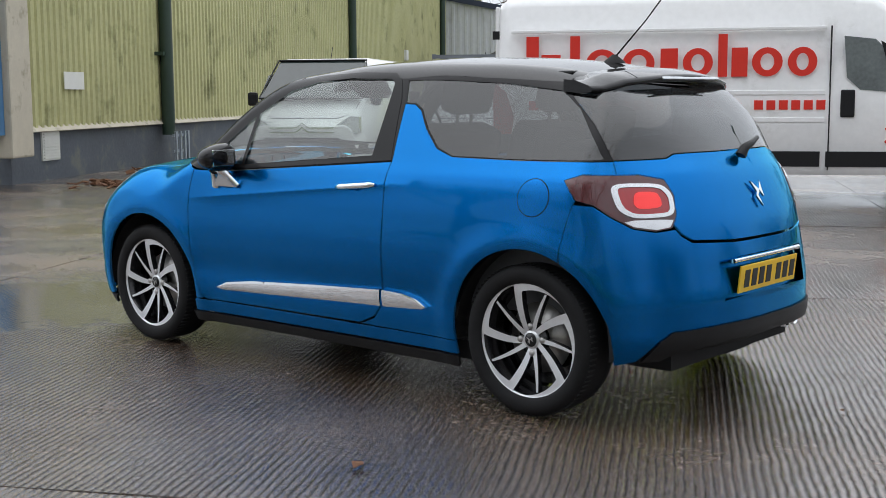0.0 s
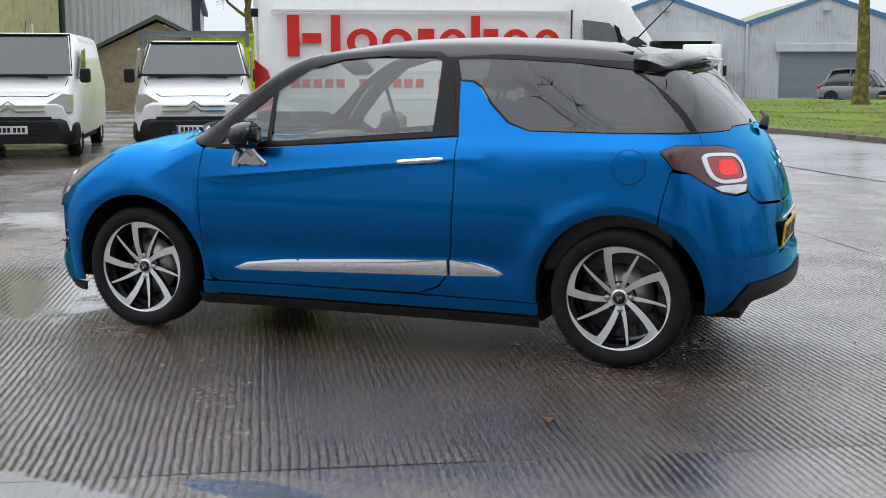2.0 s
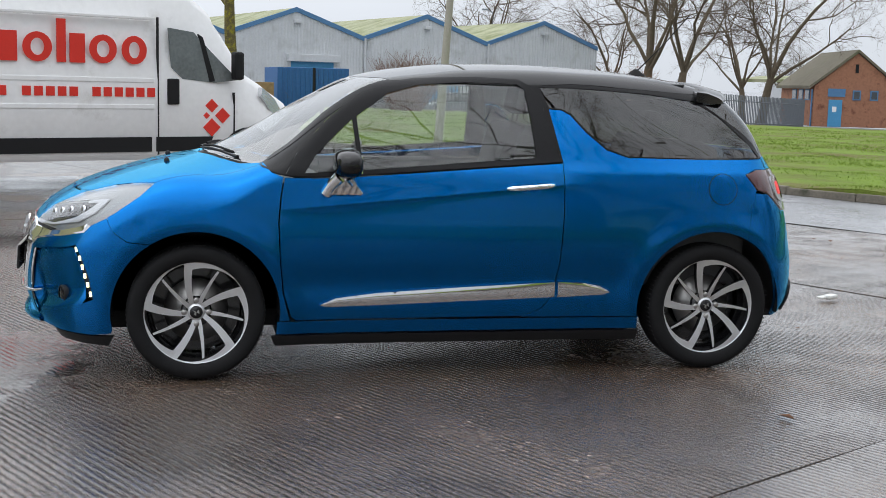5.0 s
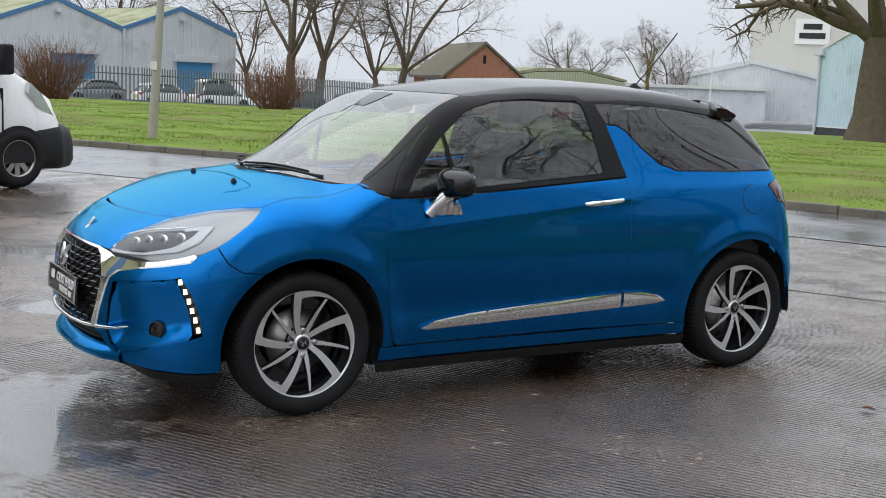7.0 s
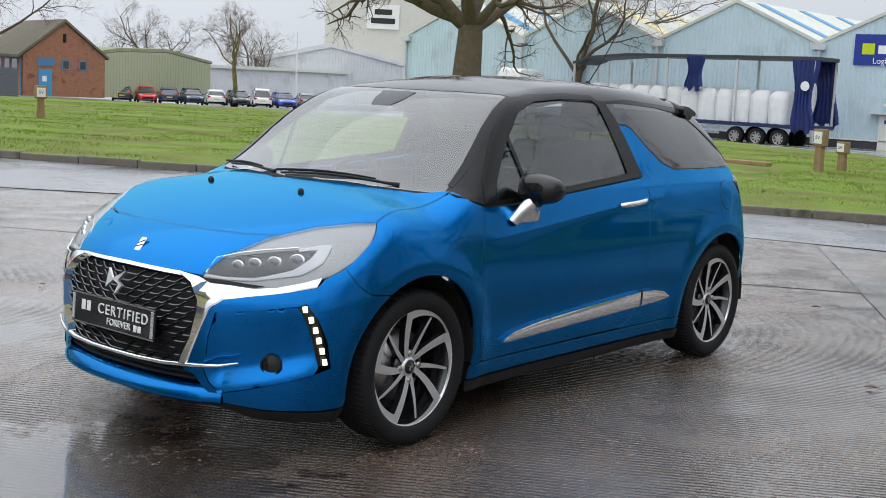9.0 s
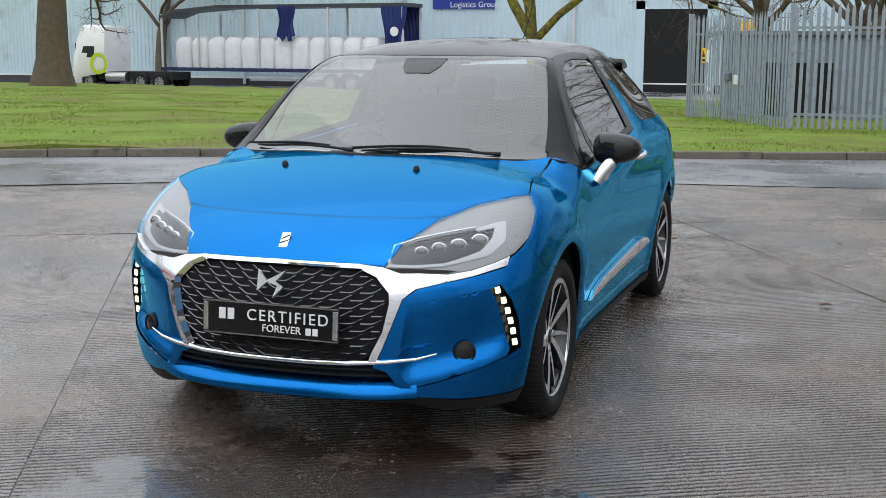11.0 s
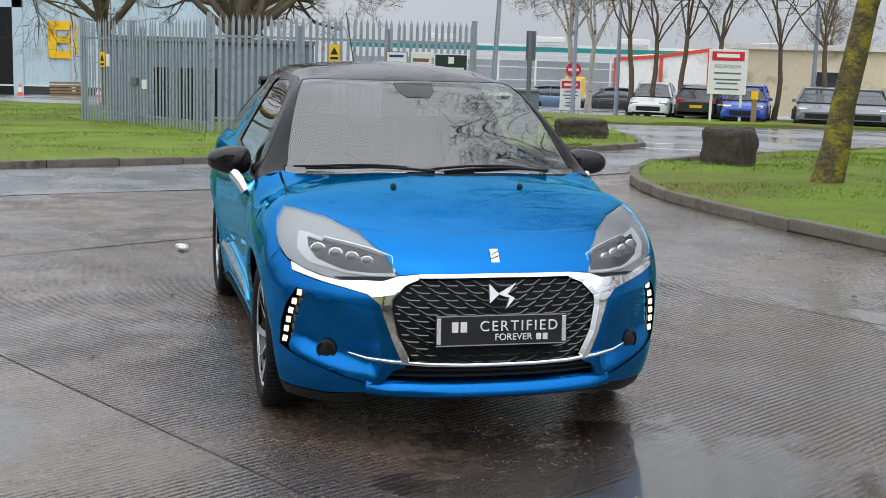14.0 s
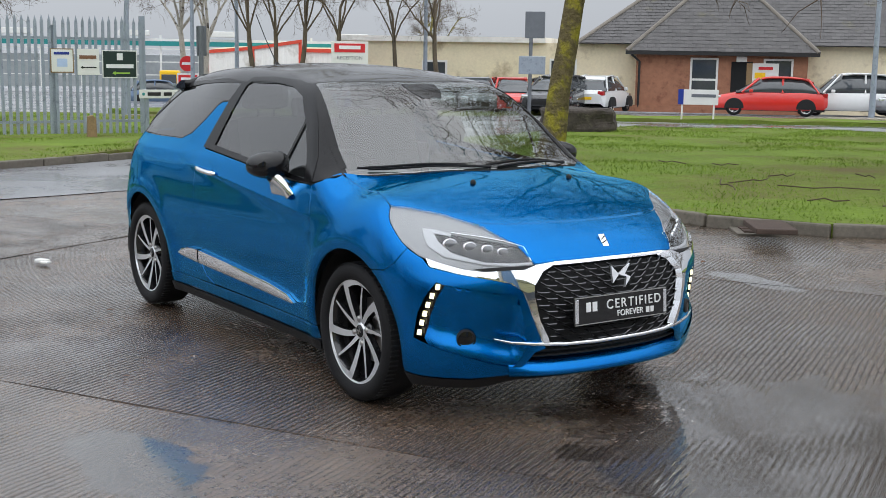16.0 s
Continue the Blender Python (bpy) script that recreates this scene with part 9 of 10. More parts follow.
# lamp posts, poles
def pole(name, x, y, h, r, material, label, z=None, lean=(0, 0), arm_to=None, category="lamp post"):
    zz = lie(x, y) - 0.1 if z is None else z
    ob = thing(name, pose(x, y, zz), label, category)
    part("shaft", Geo().tube([(0, 0, 0), (lean[0] * h * 0.3, lean[1] * h * 0.3, h * 0.3), (lean[0] * h, lean[1] * h, h)], [r * 1.25, r, r * 0.6], 10), material, ob, "tapered shaft")
    if arm_to:
        part("lamp_arm", Geo().tube([(lean[0] * h, lean[1] * h, h), (lean[0] * h + arm_to[0], lean[1] * h + arm_to[1], h + 0.25)], 0.04, 8), material, ob)
        part("lamp_head", Geo().box((lean[0] * h + arm_to[0] - 0.35, lean[1] * h + arm_to[1] - 0.12, h + 0.15), (lean[0] * h + arm_to[0] + 0.35, lean[1] * h + arm_to[1] + 0.12, h + 0.33), 0, 0.06), GALV, ob, "grey lamp head")
    return ob


CONC_POST = mat("concrete_post", srgb(158, 154, 144), 0.8, vary=0.12, scale=3)
ob = pole("street_lamp", -4.05, -19.2, 9.0, 0.078, CONC_POST, "pale concrete street lamp on the grass verge", lean=(-0.06, 0.0), arm_to=(1.3, 0.6))
part("number_label", Geo().box((-0.07, 0.075, 1.55), (0.06, 0.095, 1.72)), UPVC, ob, "small white label")
for x, y in ((-44.0, 17.7), (-43.2, 19.4), (-38.4, 26.0)):
    pole("street_lamp", x, y, 8.5, 0.09, GALV, "slim grey street lamp by the parked cars", arm_to=(0.8, -0.4))
pole("white_pole", -77.4, -83.6, 7.2, 0.10, UPVC, "tall thin white pole by the far cars", z=-1.9, category="pole")
pole("floodlight_mast", -29.5, -115, 10, 0.12, GALV, "thin lighting mast behind the sheds", arm_to=(0.8, 0.0))
pole("street_lamp", -22.6, 35.4, 8.5, 0.10, GALV, "grey street lamp before the bungalow", z=-0.55, arm_to=(0.8, 0.0))
pole("street_lamp", -33.0, 10.6, 8.0, 0.09, GALV, "grey street lamp behind the compound", lean=(0.02, 0.04), arm_to=(0.7, 0.0))


# road sign seen from behind, by the street name plate
ob = thing("road_sign", pose(-18.3, 6.95, lie(-18.3, 6.95) + 0.04, 0, 0, 78), "grey road sign on a post, seen from behind", "sign")
part("post", Geo().tube([(0, 0, -0.1), (0, 0, 2.28)], 0.05, 10), FENCE_DARK, ob, "grey steel post")
part("plate", Geo().box((-0.08, 0.04, 1.66), (0.13, 0.09, 2.28), 0, 0.02), FENCE_DARK, ob, "grey plate back")
ob = thing("street_name_plate", pose(-17.3, 5.75, lie(-17.3, 5.9) + 0.04, 0, 0, 84), "white street name plate on two grey posts", "sign")
for x in (-0.36, 0.30):
    part("post", Geo().box((x - 0.035, 0.02, -0.1), (x + 0.035, 0.08, 0.95)), GALV, ob, "grey post")
s = part("plate", Geo().box((-0.52, -0.02, 0.80), (0.50, 0.02, 0.97), 0, 0.008), UPVC, ob, "white plate with plain black bars")
for a, b in ((-0.36, -0.10), (-0.04, 0.12), (0.18, 0.44)):
    part("name_bar", Geo().box((a, -0.026, 0.85), (b, -0.02, 0.92)), INK, s, "plain black bar")
part("crest", Geo().lathe([(0.03, -0.026), (0.001, -0.027)], 14, "y", m=pose(-0.44, 0, 0.885)), TEAL, s, "small round crest")
ob = thing("roadside_cabinet", along(-20.2, 7.6, 84, lie(-20.2, 7.6)), "grey steel roadside cabinet", "cabinet")
part("body", Geo().box((-0.32, 0, 0), (0.26, 0.5, 1.05), 0, 0.03), STEELBLUE, ob, "grey steel body")
part("top", Geo().box((-0.36, -0.04, 1.05), (0.30, 0.54, 1.10)), GALV, ob, "overhanging top")

# no-entry sign, white boards
ob = thing("no_entry_sign", pose(-49.1, 19.6, -1.30, 0, 0, 70), "round red no-entry sign on a grey pole", "sign")
part("post", Geo().tube([(0, 0, 0), (0, 0, 2.5)], 0.045, 8), GALV, ob, "grey pole")
d = part("disc", Geo().lathe([(0.36, -0.06), (0.36, -0.04), (0.001, -0.04)], 28, "y", m=pose(0, 0, 2.2)).lathe([(0.36, -0.06), (0.001, -0.06)], 28, "y", m=pose(0, 0, 2.2)), SIGN_RED, ob, "red disc")
part("bar", Geo().box((-0.25, -0.075, 2.14), (0.25, -0.062, 2.26)), WHITE_INK, d, "white bar")
ob = thing("company_board", pose(-36.1, 20.9, -0.78, 0, 0, 62), "tall white company board with a red panel", "sign")
for x in (-0.55, 0.55):
    part("post", Geo().box((x - 0.05, 0.02, 0), (x + 0.05, 0.1, 1.3)), UPVC, ob, "white post")
s = part("board", Geo().box((-0.72, -0.02, 1.05), (0.72, 0.03, 2.75), 0, 0.01), UPVC, ob, "white board")
part("board_mark", Geo().box((-0.60, -0.035, 2.32), (0.60, -0.02, 2.66)), SIGN_RED, s, "plain red panel")
part("board_mark", Geo().box((-0.42, -0.045, 2.44), (0.42, -0.035, 2.58)), WHITE_INK, s, "plain white bar")
part("board_words", text_mesh("RECEPTION", 0.19), None, s, "grey word", pose(0, -0.026, 2.10, 90, 0, 0)).data.materials.append(FENCE_DARK)
for z, w in ((1.82, 1.0), (1.58, 1.0), (1.44, 0.8), (1.22, 0.9)):
    part("board_mark", Geo().box((-w / 2, -0.028, z), (w / 2, -0.02, z + 0.06)), FENCE_DARK, s, "plain grey bar")
ob = thing("marker_post", pose(-34.8, 21.4, -0.70, 0, 0, 60), "short timber post with a yellow plate", "post")
part("post", Geo().box((-0.1, -0.08, 0), (0.1, 0.08, 1.15), 0, 0.02), WOOD, ob, "timber post")
part("plate", Geo().box((-0.13, -0.10, 0.85), (0.13, -0.08, 1.15)), YELLOW, ob, "yellow plate")
ob = thing("name_board", pose(-23.3, 27.0, lie(-23.3, 27.0) + 0.05, 0, 0, 41) @ Matrix.Diagonal((0.7, 0.7, 0.85, 1)), "white name board on two posts in the grass", "sign")
for x in (-0.78, 0.72):
    part("post", Geo().box((x - 0.04, 0.0, -0.05), (x + 0.04, 0.08, 1.2)), UPVC, ob, "white post")
s = part("board", Geo().box((-0.72, -0.03, 0.62), (0.92, 0.0, 1.22), 0, 0.01), UPVC, ob, "white board with a plain bar")
part("name_bar", Geo().box((-0.35, -0.04, 0.92), (0.80, -0.03, 1.04)), FENCE_DARK, s, "plain grey bar")
part("crest", Geo().box((-0.98, -0.03, 0.62), (-0.72, 0.0, 1.22)), SIGN_BLUE, s, "blue crest panel")
ob = thing("road_sign", pose(-29.4, 24.6, -0.6, 0, 0, 46), "grey sign post with two plates seen from behind", "sign")
part("post", Geo().tube([(0, 0, 0), (0, 0, 3.7)], 0.07, 10), FENCE_DARK, ob, "grey steel post")
part("plate", Geo().box((-0.22, -0.08, 2.75), (0.50, -0.03, 3.7), 0, 0.02), FENCE_DARK, ob, "grey plate back")
part("plate", Geo().box((-0.42, -0.08, 1.45), (0.55, -0.03, 2.10), 0, 0.02), GALV, ob, "pale plate back")
ob = thing("white_board", pose(-46.45, 18.5, -1.9, 0, 0, 70), "small white and red company board by the gate", "sign")
s = part("board", Geo().box((-0.48, -0.03, 1.0), (0.48, 0.03, 2.4), 0, 0.01), UPVC, ob, "white board")
part("board_mark", Geo().box((-0.42, -0.045, 1.98), (0.42, -0.03, 2.32)), SIGN_RED, s, "plain red panel")
part("board_mark", Geo().box((-0.30, -0.055, 2.09), (0.30, -0.045, 2.21)), WHITE_INK, s, "plain white bar")
for z, w in ((1.80, 0.6), (1.64, 0.7), (1.50, 0.5), (1.30, 0.4), (1.16, 0.5)):
    part("board_mark", Geo().box((-w / 2, -0.042, z), (w / 2, -0.03, z + 0.06)), FENCE_DARK, s, "plain grey bar")
for x in (-0.40, 0.40):
    part("post", Geo().box((x - 0.04, 0.03, 0), (x + 0.04, 0.1, 2.3)), GALV, ob, "grey post")
ob = thing("yellow_digger", along(-87.8, 33.5, 60, -2.6), "yellow machine cab behind the cars", "digger")
part("cab", Geo().box((0, 0, 0.6), (1.5, 1.4, 2.5), 0, 0.1), YELLOW, ob, "yellow cab")
part("glass", Geo().box((0.15, -0.03, 1.2), (1.35, 1.43, 2.2), 0, 0.05), PANE, ob, "cab glass")
part("track", Geo().box((-0.6, -0.2, 0), (2.2, 1.6, 0.6), 0, 0.2), DARK, ob, "dark tracks")


# boundary stones
def rock(x, y, lx, ly, lz, seed, label, turn=0):
    """A squared boulder: a block with a hewn, uneven skin."""
    g = Geo()
    n = 11
    faces = {}
    vs, fs = [], []

    def corner(i, j, k):
        if (i, j, k) not in faces:
            p = Vector((2 * i / n - 1, 2 * j / n - 1, 2 * k / n - 1))
            r = 1 / max(1e-6, (abs(p.x) ** 7 + abs(p.y) ** 7 + abs(p.z) ** 7) ** (1 / 7)) * max(abs(p.x), abs(p.y), abs(p.z))
            q = p * r
            w = 1 + 0.10 * noise.noise(p * 1.4 + Vector((seed, 0, 0))) + 0.07 * noise.noise(Vector((p.x * 5, p.y * 5, p.z * 1.6 + seed)))
            faces[(i, j, k)] = len(vs)
            vs.append((q.x * lx * w, q.y * ly * w, (q.z * w + 0.85) * lz * 0.55))
        return faces[(i, j, k)]

    for u in range(n):
        for v in range(n):
            fs += [tuple(corner(*c) for c in q) for q in (
                ((u, v, n), (u + 1, v, n), (u + 1, v + 1, n), (u, v + 1, n)), ((u, v, 0), (u, v + 1, 0), (u + 1, v + 1, 0), (u + 1, v, 0)),
                ((u, 0, v), (u + 1, 0, v), (u + 1, 0, v + 1), (u, 0, v + 1)), ((u, n, v), (u, n, v + 1), (u + 1, n, v + 1), (u + 1, n, v)),
                ((0, u, v), (0, u, v + 1), (0, u + 1, v + 1), (0, u + 1, v)), ((n, u, v), (n, u + 1, v), (n, u + 1, v + 1), (n, u, v + 1)))]
    g.add(vs, fs)
    return single("boulder", g, ROCK, pose(x, y, lie(x, y) + 0.06, 0, 0, turn), label, "boulder", "boundary stones")


rock(-10.05, 7.35, 0.33, 0.31, 0.58, 4, "dark squared boulder on the island's tip", 25)
rock(-15.6, 15.0, 0.85, 0.50, 0.58, 9, "long dark boulder at the back of the island", 52)
rock(-18.7, 8.35, 0.55, 0.35, 0.42, 13, "low dark boulder near the street name plate", 70)

# service marker posts
def marker(x, y, h, label, turn, big=1.0):
    ob = thing("marker_post", pose(x, y, lie(x, y) + 0.08, 0, 0, turn), label, "post", "service marker posts")
    part("post", Geo().prism([(-0.10, 0.0), (0.10, 0.0), (0.08, h * 0.62), (-0.08, h * 0.62)], -0.07, 0.07, "y"), WOOD, ob, "weathered post")
    hd = part("head", Geo().box((-0.15 * big, -0.10, h * 0.60), (0.15 * big, 0.10, h), 0, 0.02), WOOD, ob, "weathered head")
    pl = part("plate", Geo().box((-0.11 * big, -0.12, h * 0.66), (0.11 * big, -0.10, h * 0.94)), UPVC, hd, "pale plate")
    part("plate_words", text_mesh("SV", 0.12 * big), None, pl, "black capitals", pose(0, -0.122, h * 0.80, 90, 0, 0)).data.materials.append(INK)
    return ob


marker(-23.0, -7.75, 1.0, "tall weathered service marker post on the verge", 75)
marker(-24.4, -7.75, 0.72, "short weathered service marker post on the verge", 75, 0.9)
marker(-13.2, -25.0, 0.86, "weathered service marker post with a pale plate", 155)
ob = single("timber_stump", Geo().prism([(-0.09, 0), (0.09, 0), (0.08, 0.38), (0.02, 0.44), (-0.07, 0.41)], -0.08, 0.08, "y"), WOOD, pose(-17.6, 4.35, lie(-17.6, 4.35) + 0.08, 0, 0, 80), "short weathered timber stump before the fence", "post")
single("flat_timber", Geo().box((-0.9, -0.15, 0), (0.9, 0.15, 0.10), 0, 0.02), WOOD, pose(-22.4, -9.6, lie(-22.4, -9.6) + 0.12, 0, 0, 88), "weathered timber lying in the grass", "timber")

# fuel cabinet, cones, pallets by the warehouse
ob = thing("fuel_cabinet", along(-53.0, -12.6, 92, -1.45), "white fuel cabinet with chequered base", "cabinet")
part("body", Geo().box((0, 0, 0), (1.25, 1.0, 2.15), 0, 0.03), UPVC, ob, "white body")
part("side_panel", Geo().box((1.25, 0.05, 0), (1.6, 0.95, 2.1), 0, 0.02), UPVC, ob, "grey-white side door")
part("screen", Geo().box((0.38, -0.02, 0.75), (0.85, 0.0, 1.6)), FENCE_DARK, ob, "dark panel")
for i in range(6):
    for j in range(3):
        if (i + j) % 2 == 0:
            part("check", Geo().box((0.65 + 0.16 * i, -0.015, 0.1 + 0.13 * j), (0.81 + 0.16 * i, 0.0, 0.23 + 0.13 * j)), SIGN_BLUE if j else INK, ob)


def cone(x, y, z, label="orange and white traffic cone"):
    ob = thing("traffic_cone", pose(x, y, z), label, "cone", "traffic cones")
    part("base", Geo().box((-0.2, -0.2, 0), (0.2, 0.2, 0.04), 0, 0.01), ORANGE, ob)
    part("cone", Geo().lathe([(0.15, 0.04), (0.035, 0.75), (0.001, 0.76)], 16, "z"), ORANGE, ob, "orange cone")
    part("band", Geo().lathe([(0.112, 0.32), (0.068, 0.58)], 16, "z"), WHITE_INK, ob, "white band")


for x, y, z in ((-56.5, -11.2, -1.42), (-60.0, -6.4, -1.42), (-58.6, -2.5, -1.42), (-48.0, -2.9, -1.0)):
    cone(x, y, z)
ob = thing("pallet", along(-58.8, -4.9, 92, -1.4), "timber pallet leaning on the warehouse plinth", "pallet")
for i in range(6):
    part("board", Geo().box((0, 0, 0.16 * i), (1.9, 0.08, 0.16 * i + 0.10)), WOOD, ob)

# skip, container and timber pile
ob = thing("waste_skip", along(19.6, -28.9, 205, 0.0), "tall lime green waste skip with dark print", "skip")
part("body", Geo().prism([(0, 0.1), (6.2, 0.1), (6.4, 2.5), (-0.2, 2.5)], 0, 2.3, "y"), LIME, ob, "lime green sides")
for x in (0.6, 1.8, 3.0, 4.2, 5.4):
    part("rib", Geo().box((x, -0.08, 0.15), (x + 0.12, 0.0, 2.45)), LIME, ob, "pressed rib")
for z in (0.85, 1.6, 2.42):
    part("rail", Geo().box((-0.1, -0.1, z), (6.3, 0.0, z + 0.1)), LIME, ob, "side rail")
part("print_bar", Geo().box((2.2, -0.12, 1.25), (4.6, -0.1, 1.36)), INK, ob, "plain dark bar")
part("print_bar", Geo().box((2.6, -0.12, 1.02), (4.4, -0.1, 1.16)), INK, ob, "plain dark bar")
ob = thing("shipping_container", along(-3.9, -62.0, 183, -0.55), "blue ribbed shipping container with rust streaks", "container")
part("body", Geo().box((0, 0, 0), (4.0, 6.0, 2.5), 0, 0.03), CONTAINER_BLUE, ob, "blue box")
part("side", ribbed(4.0, 2.42, 0.27, 0.05, 0.1), CONTAINER_BLUE, ob, "ribbed side", pose(0, -0.01, 0))
part("corner", Geo().box((1.95, -0.09, 0), (2.1, 0.0, 2.5)), DARK, ob, "dark corner post")
ob = thing("timber_pile", along(-1.6, -60.2, 185, -0.35), "pile of pallets and boxes", "pile")
part("crate", Geo().box((0.3, 0, 0.5), (2.0, 1.2, 1.45), 0, 0.03), WOOD, ob, "brown boxed crate")
for i in range(3):
    part("pallet", Geo().box((-0.8, -0.2, 0.16 * i), (2.4, 1.1, 0.16 * i + 0.09)), WOOD, ob, "timber pallet")
for i in range(3):
    part("plank", Geo().box((0, -0.05, 0), (1.6, 0.05, 0.08)), WOOD, ob, "loose plank", pose(2.6 + 0.2 * i, -0.4, 0.05, 0, -25 + 22 * i, 15 * i))

# litter by the olive building, drain, leaves, manhole
rr = random.Random(6)
heap = Geo()
for i in range(90):
    heap.box((-0.07, -0.05, -0.008), (0.07, 0.05, 0.008), 0, 0, pose(rr.gauss(0, 0.5), rr.gauss(0, 0.16), 0.03 + rr.uniform(0, 0.06), rr.uniform(-30, 30), rr.uniform(-30, 30), rr.uniform(0, 180)))
single("leaf_heap", heap, LEAF_BROWN, pose(13.1, -8.3, 0.0, 0, 0, -59), "low heap of wet brown leaves by the plinth", "leaves", "", "stuff")
g = Geo()
for i in range(60):
    p = (rr.gauss(0, 0.5), rr.gauss(0, 0.25), 0.012)
    g.box((-0.05, -0.03, -0.004), (0.05, 0.03, 0.01), 0, 0, pose(*p, rr.uniform(-20, 20), rr.uniform(-20, 20), rr.uniform(0, 180)))
single("leaf_litter", g, LEAF_BROWN, pose(11.4, -5.9, 0, 0, 0, -40), "wet brown leaf litter by the building", "litter", "", "stuff")
ob = thing("gully_drain", pose(-1.55, 5.02, 0.0, 0, 0, -38), "rusty gully grate and broken kerb in the channel", "drain")
part("frame", Geo().box((-0.34, -0.24, -0.01), (0.34, 0.20, 0.018), 0, 0.008), KERB, ob, "stone frame")
for i in range(6):
    part("bar", Geo().box((-0.28 + 0.1 * i, -0.17, 0.012), (-0.22 + 0.1 * i, 0.14, 0.03)), mat("rusty_iron", srgb(70, 56, 48), 0.8, vary=0.3) if i == 0 else bpy.data.materials["rusty_iron"], ob)
part("cover", Geo().box((0.36, -0.2, 0.10), (0.95, 0.14, 0.145), 0, 0.01), bpy.data.materials["rusty_iron"], ob, "rusty cover plate")
leaf = Geo().add([(-0.03, 0, 0.004), (0, -0.018, 0.012), (0.035, 0, 0.006), (0, 0.018, 0.010)], [(0, 1, 2, 3)], 0, False)
leaf.add([(-0.03, 0, 0.002), (0, -0.018, 0.009), (0.035, 0, 0.003), (0, 0.018, 0.007)], [(3, 2, 1, 0)])
leaf_mesh = leaf.mesh("fallen_leaf", LEAF_BROWN)
for i in range(34):
    x, y = rr.uniform(-6, 6), rr.uniform(-4, 5)
    if abs(x) < 2.1 and abs(y) < 0.9:
        continue
    single("fallen_leaf", leaf_mesh, None, pose(x, y, 0.006, 0, 0, rr.uniform(0, 360)) @ Matrix.Scale(rr.uniform(0.5, 1.3), 4), "small wet brown leaf on the concrete", "leaf", "fallen leaves")
single("plastic_scrap", Geo().box((-0.05, -0.03, 0), (0.05, 0.03, 0.03), 0, 0.012).box((0.02, -0.05, 0.005), (0.09, 0.0, 0.02), 0, 0.006), UPVC, pose(-2.92, -0.96, 0.004, 0, 0, 30), "crumpled clear plastic scrap on the concrete", "litter")
for x, y, s in ((4.25, 1.42, 1.0), (3.05, 1.72, 0.7)):
    single("pebble", Geo().lathe([(0.03, 0.0), (0.034, 0.012), (0.02, 0.026), (0.001, 0.03)], 9, "z"), ROCK, pose(x, y, 0.003) @ Matrix.Scale(s, 4), "small dark stone on the concrete", "stone", "loose stones")
single("white_line", Geo().box((-2.2, -0.05, 0), (2.2, 0.05, 0.004)), WHITE_INK, pose(-15.3, 9.9, lie(-15.3, 9.9) + 0.008, 0, 0, 62), "worn white road marking", "road marking", "", "structure")
single("white_line", Geo().box((-0.7, -0.05, 0), (0.7, 0.05, 0.004)), WHITE_INK, pose(-18.3, 9.6, lie(-18.3, 9.6) + 0.008, 0, 0, 62), "worn white road marking", "road marking", "", "structure")

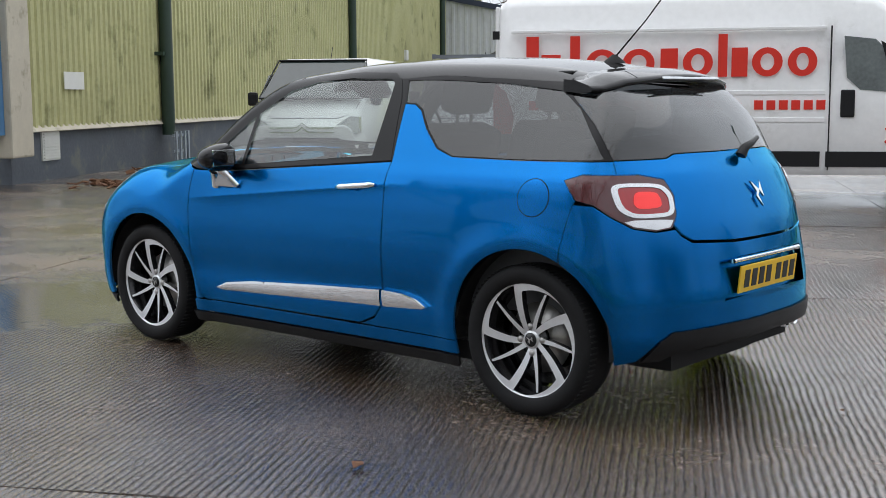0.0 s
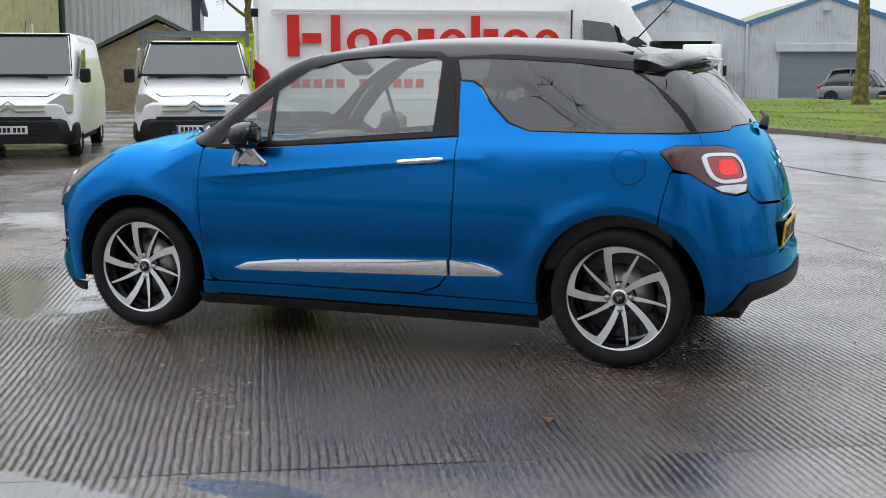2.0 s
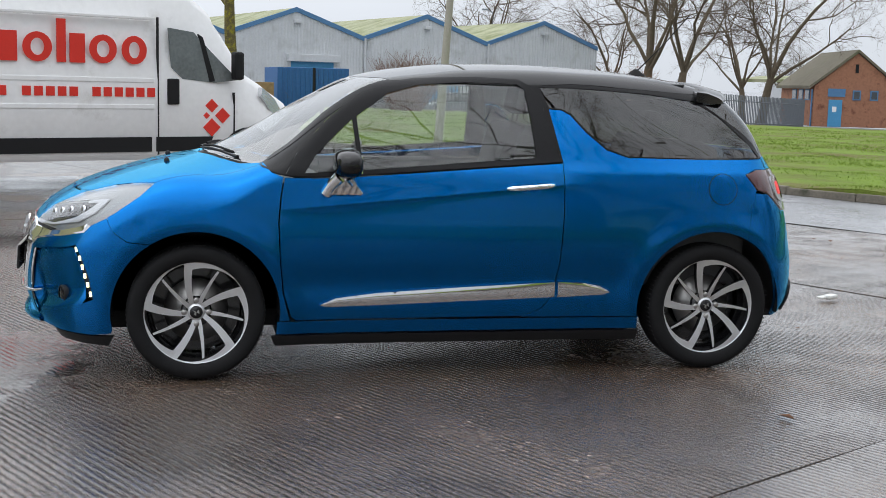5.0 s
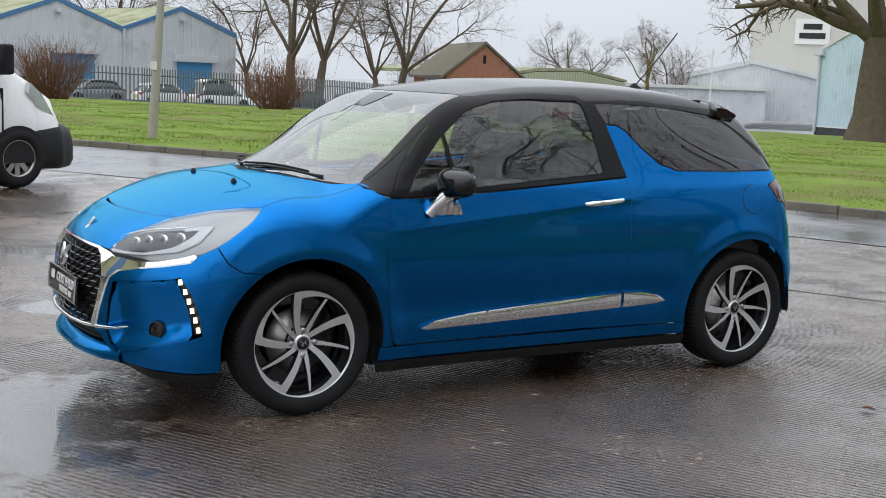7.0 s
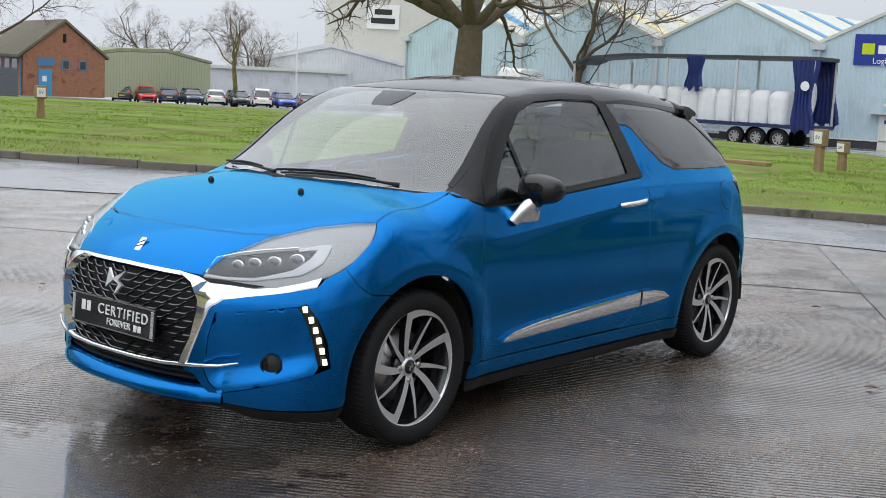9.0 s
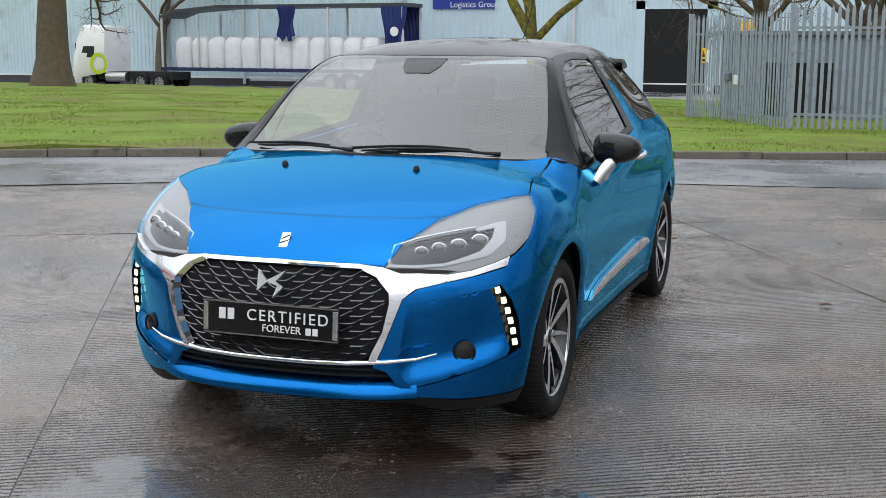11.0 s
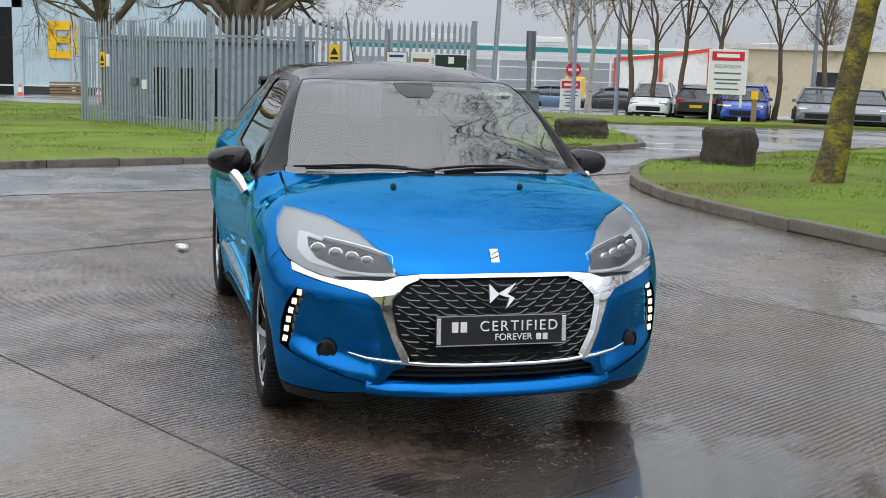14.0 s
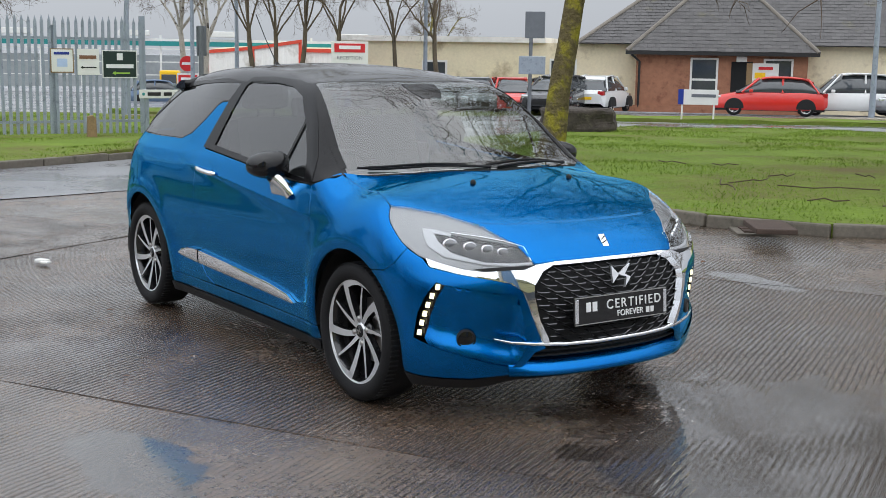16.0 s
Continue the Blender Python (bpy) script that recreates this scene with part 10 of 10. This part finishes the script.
# twigs on the island and grass blades near the kerbs
tw = Geo()
for i in range(16):
    x, y = rr.uniform(-7, -1), rr.uniform(6.5, 12)
    line, _ = limb(rr, Vector((x, y, lie(x, y) + 0.16)), Vector((rr.gauss(0, 1), rr.gauss(0, 1), 0.02)), rr.uniform(0.4, 1.3), 0.2, 5, 0)
    tw.tube([(p.x, p.y, lie(p.x, p.y) + 0.115 + 0.10 * noise.noise((p.x * 0.45, p.y * 0.45, 3.0)) + 0.012 * (j % 3)) for j, p in enumerate(line)], 0.007, 4)
single("fallen_twigs", tw, TWIG, None, "fallen bare twigs in the grass", "twigs", "", "stuff")


def blades(name, rim, n, near, label, seed):
    """Grass blades over a bed, denser near a point of the plan."""
    r = np.random.RandomState(seed)
    a = np.array(rim)
    lo, hi = a.min(0), a.max(0)
    x, y = r.uniform(lo[0], hi[0], n * 6), r.uniform(lo[1], hi[1], n * 6)
    d = np.hypot(x - near[0], y - near[1])
    keep = inside(rim, x, y) & (r.uniform(0, 1, len(x)) < np.clip((14 / np.maximum(d, 4)) ** 2, 0, 1))
    x, y = x[keep][:n], y[keep][:n]
    d = np.hypot(x - near[0], y - near[1])
    k = len(x)
    z = np.array([lie(p, q) + 0.10 + 0.10 * noise.noise((p * 0.45, q * 0.45, 3.0)) for p, q in zip(x, y)]) - 0.01
    clump = np.array([0.5 + noise.noise((p * 1.7, q * 1.7, 9.0)) for p, q in zip(x, y)])
    ang = r.uniform(0, 2 * np.pi, k)
    h = r.uniform(0.014, 0.034, k) * (0.7 + 0.9 * np.clip(clump, 0, 1.2)) * (1 + d / 60)
    w = 0.006 * (1 + d / 12)
    lean = r.uniform(-1.1, 1.1, (k, 2)) * h[:, None]
    dx, dy = np.cos(ang) * w, np.sin(ang) * w
    v = np.stack([np.stack([x - dx, y - dy, z], 1), np.stack([x + dx, y + dy, z], 1), np.stack([x + lean[:, 0], y + lean[:, 1], z + h], 1)], 1).reshape(-1, 3)
    me = bpy.data.meshes.new(name)
    me.from_pydata(v.tolist(), [], np.arange(3 * k).reshape(-1, 3).tolist())
    me.materials.append(BLADE)
    return tagged(new(name, me), label, "grass", "", "stuff")


blades("verge_grass", [tuple(p) for p in verge_line] + [(-34, 6), (-36, -8), (-40, -28), (-36, -50), (4, -50)], 120000, (-9, -6), "short green grass blades on the verge", 1)
blades("island_grass", [tuple(p) for p in island_line] + [(-14.5, 22.2), (-9, 28), (6, 30), (12, 14)], 100000, (-3, 7), "short green grass blades on the island", 2)
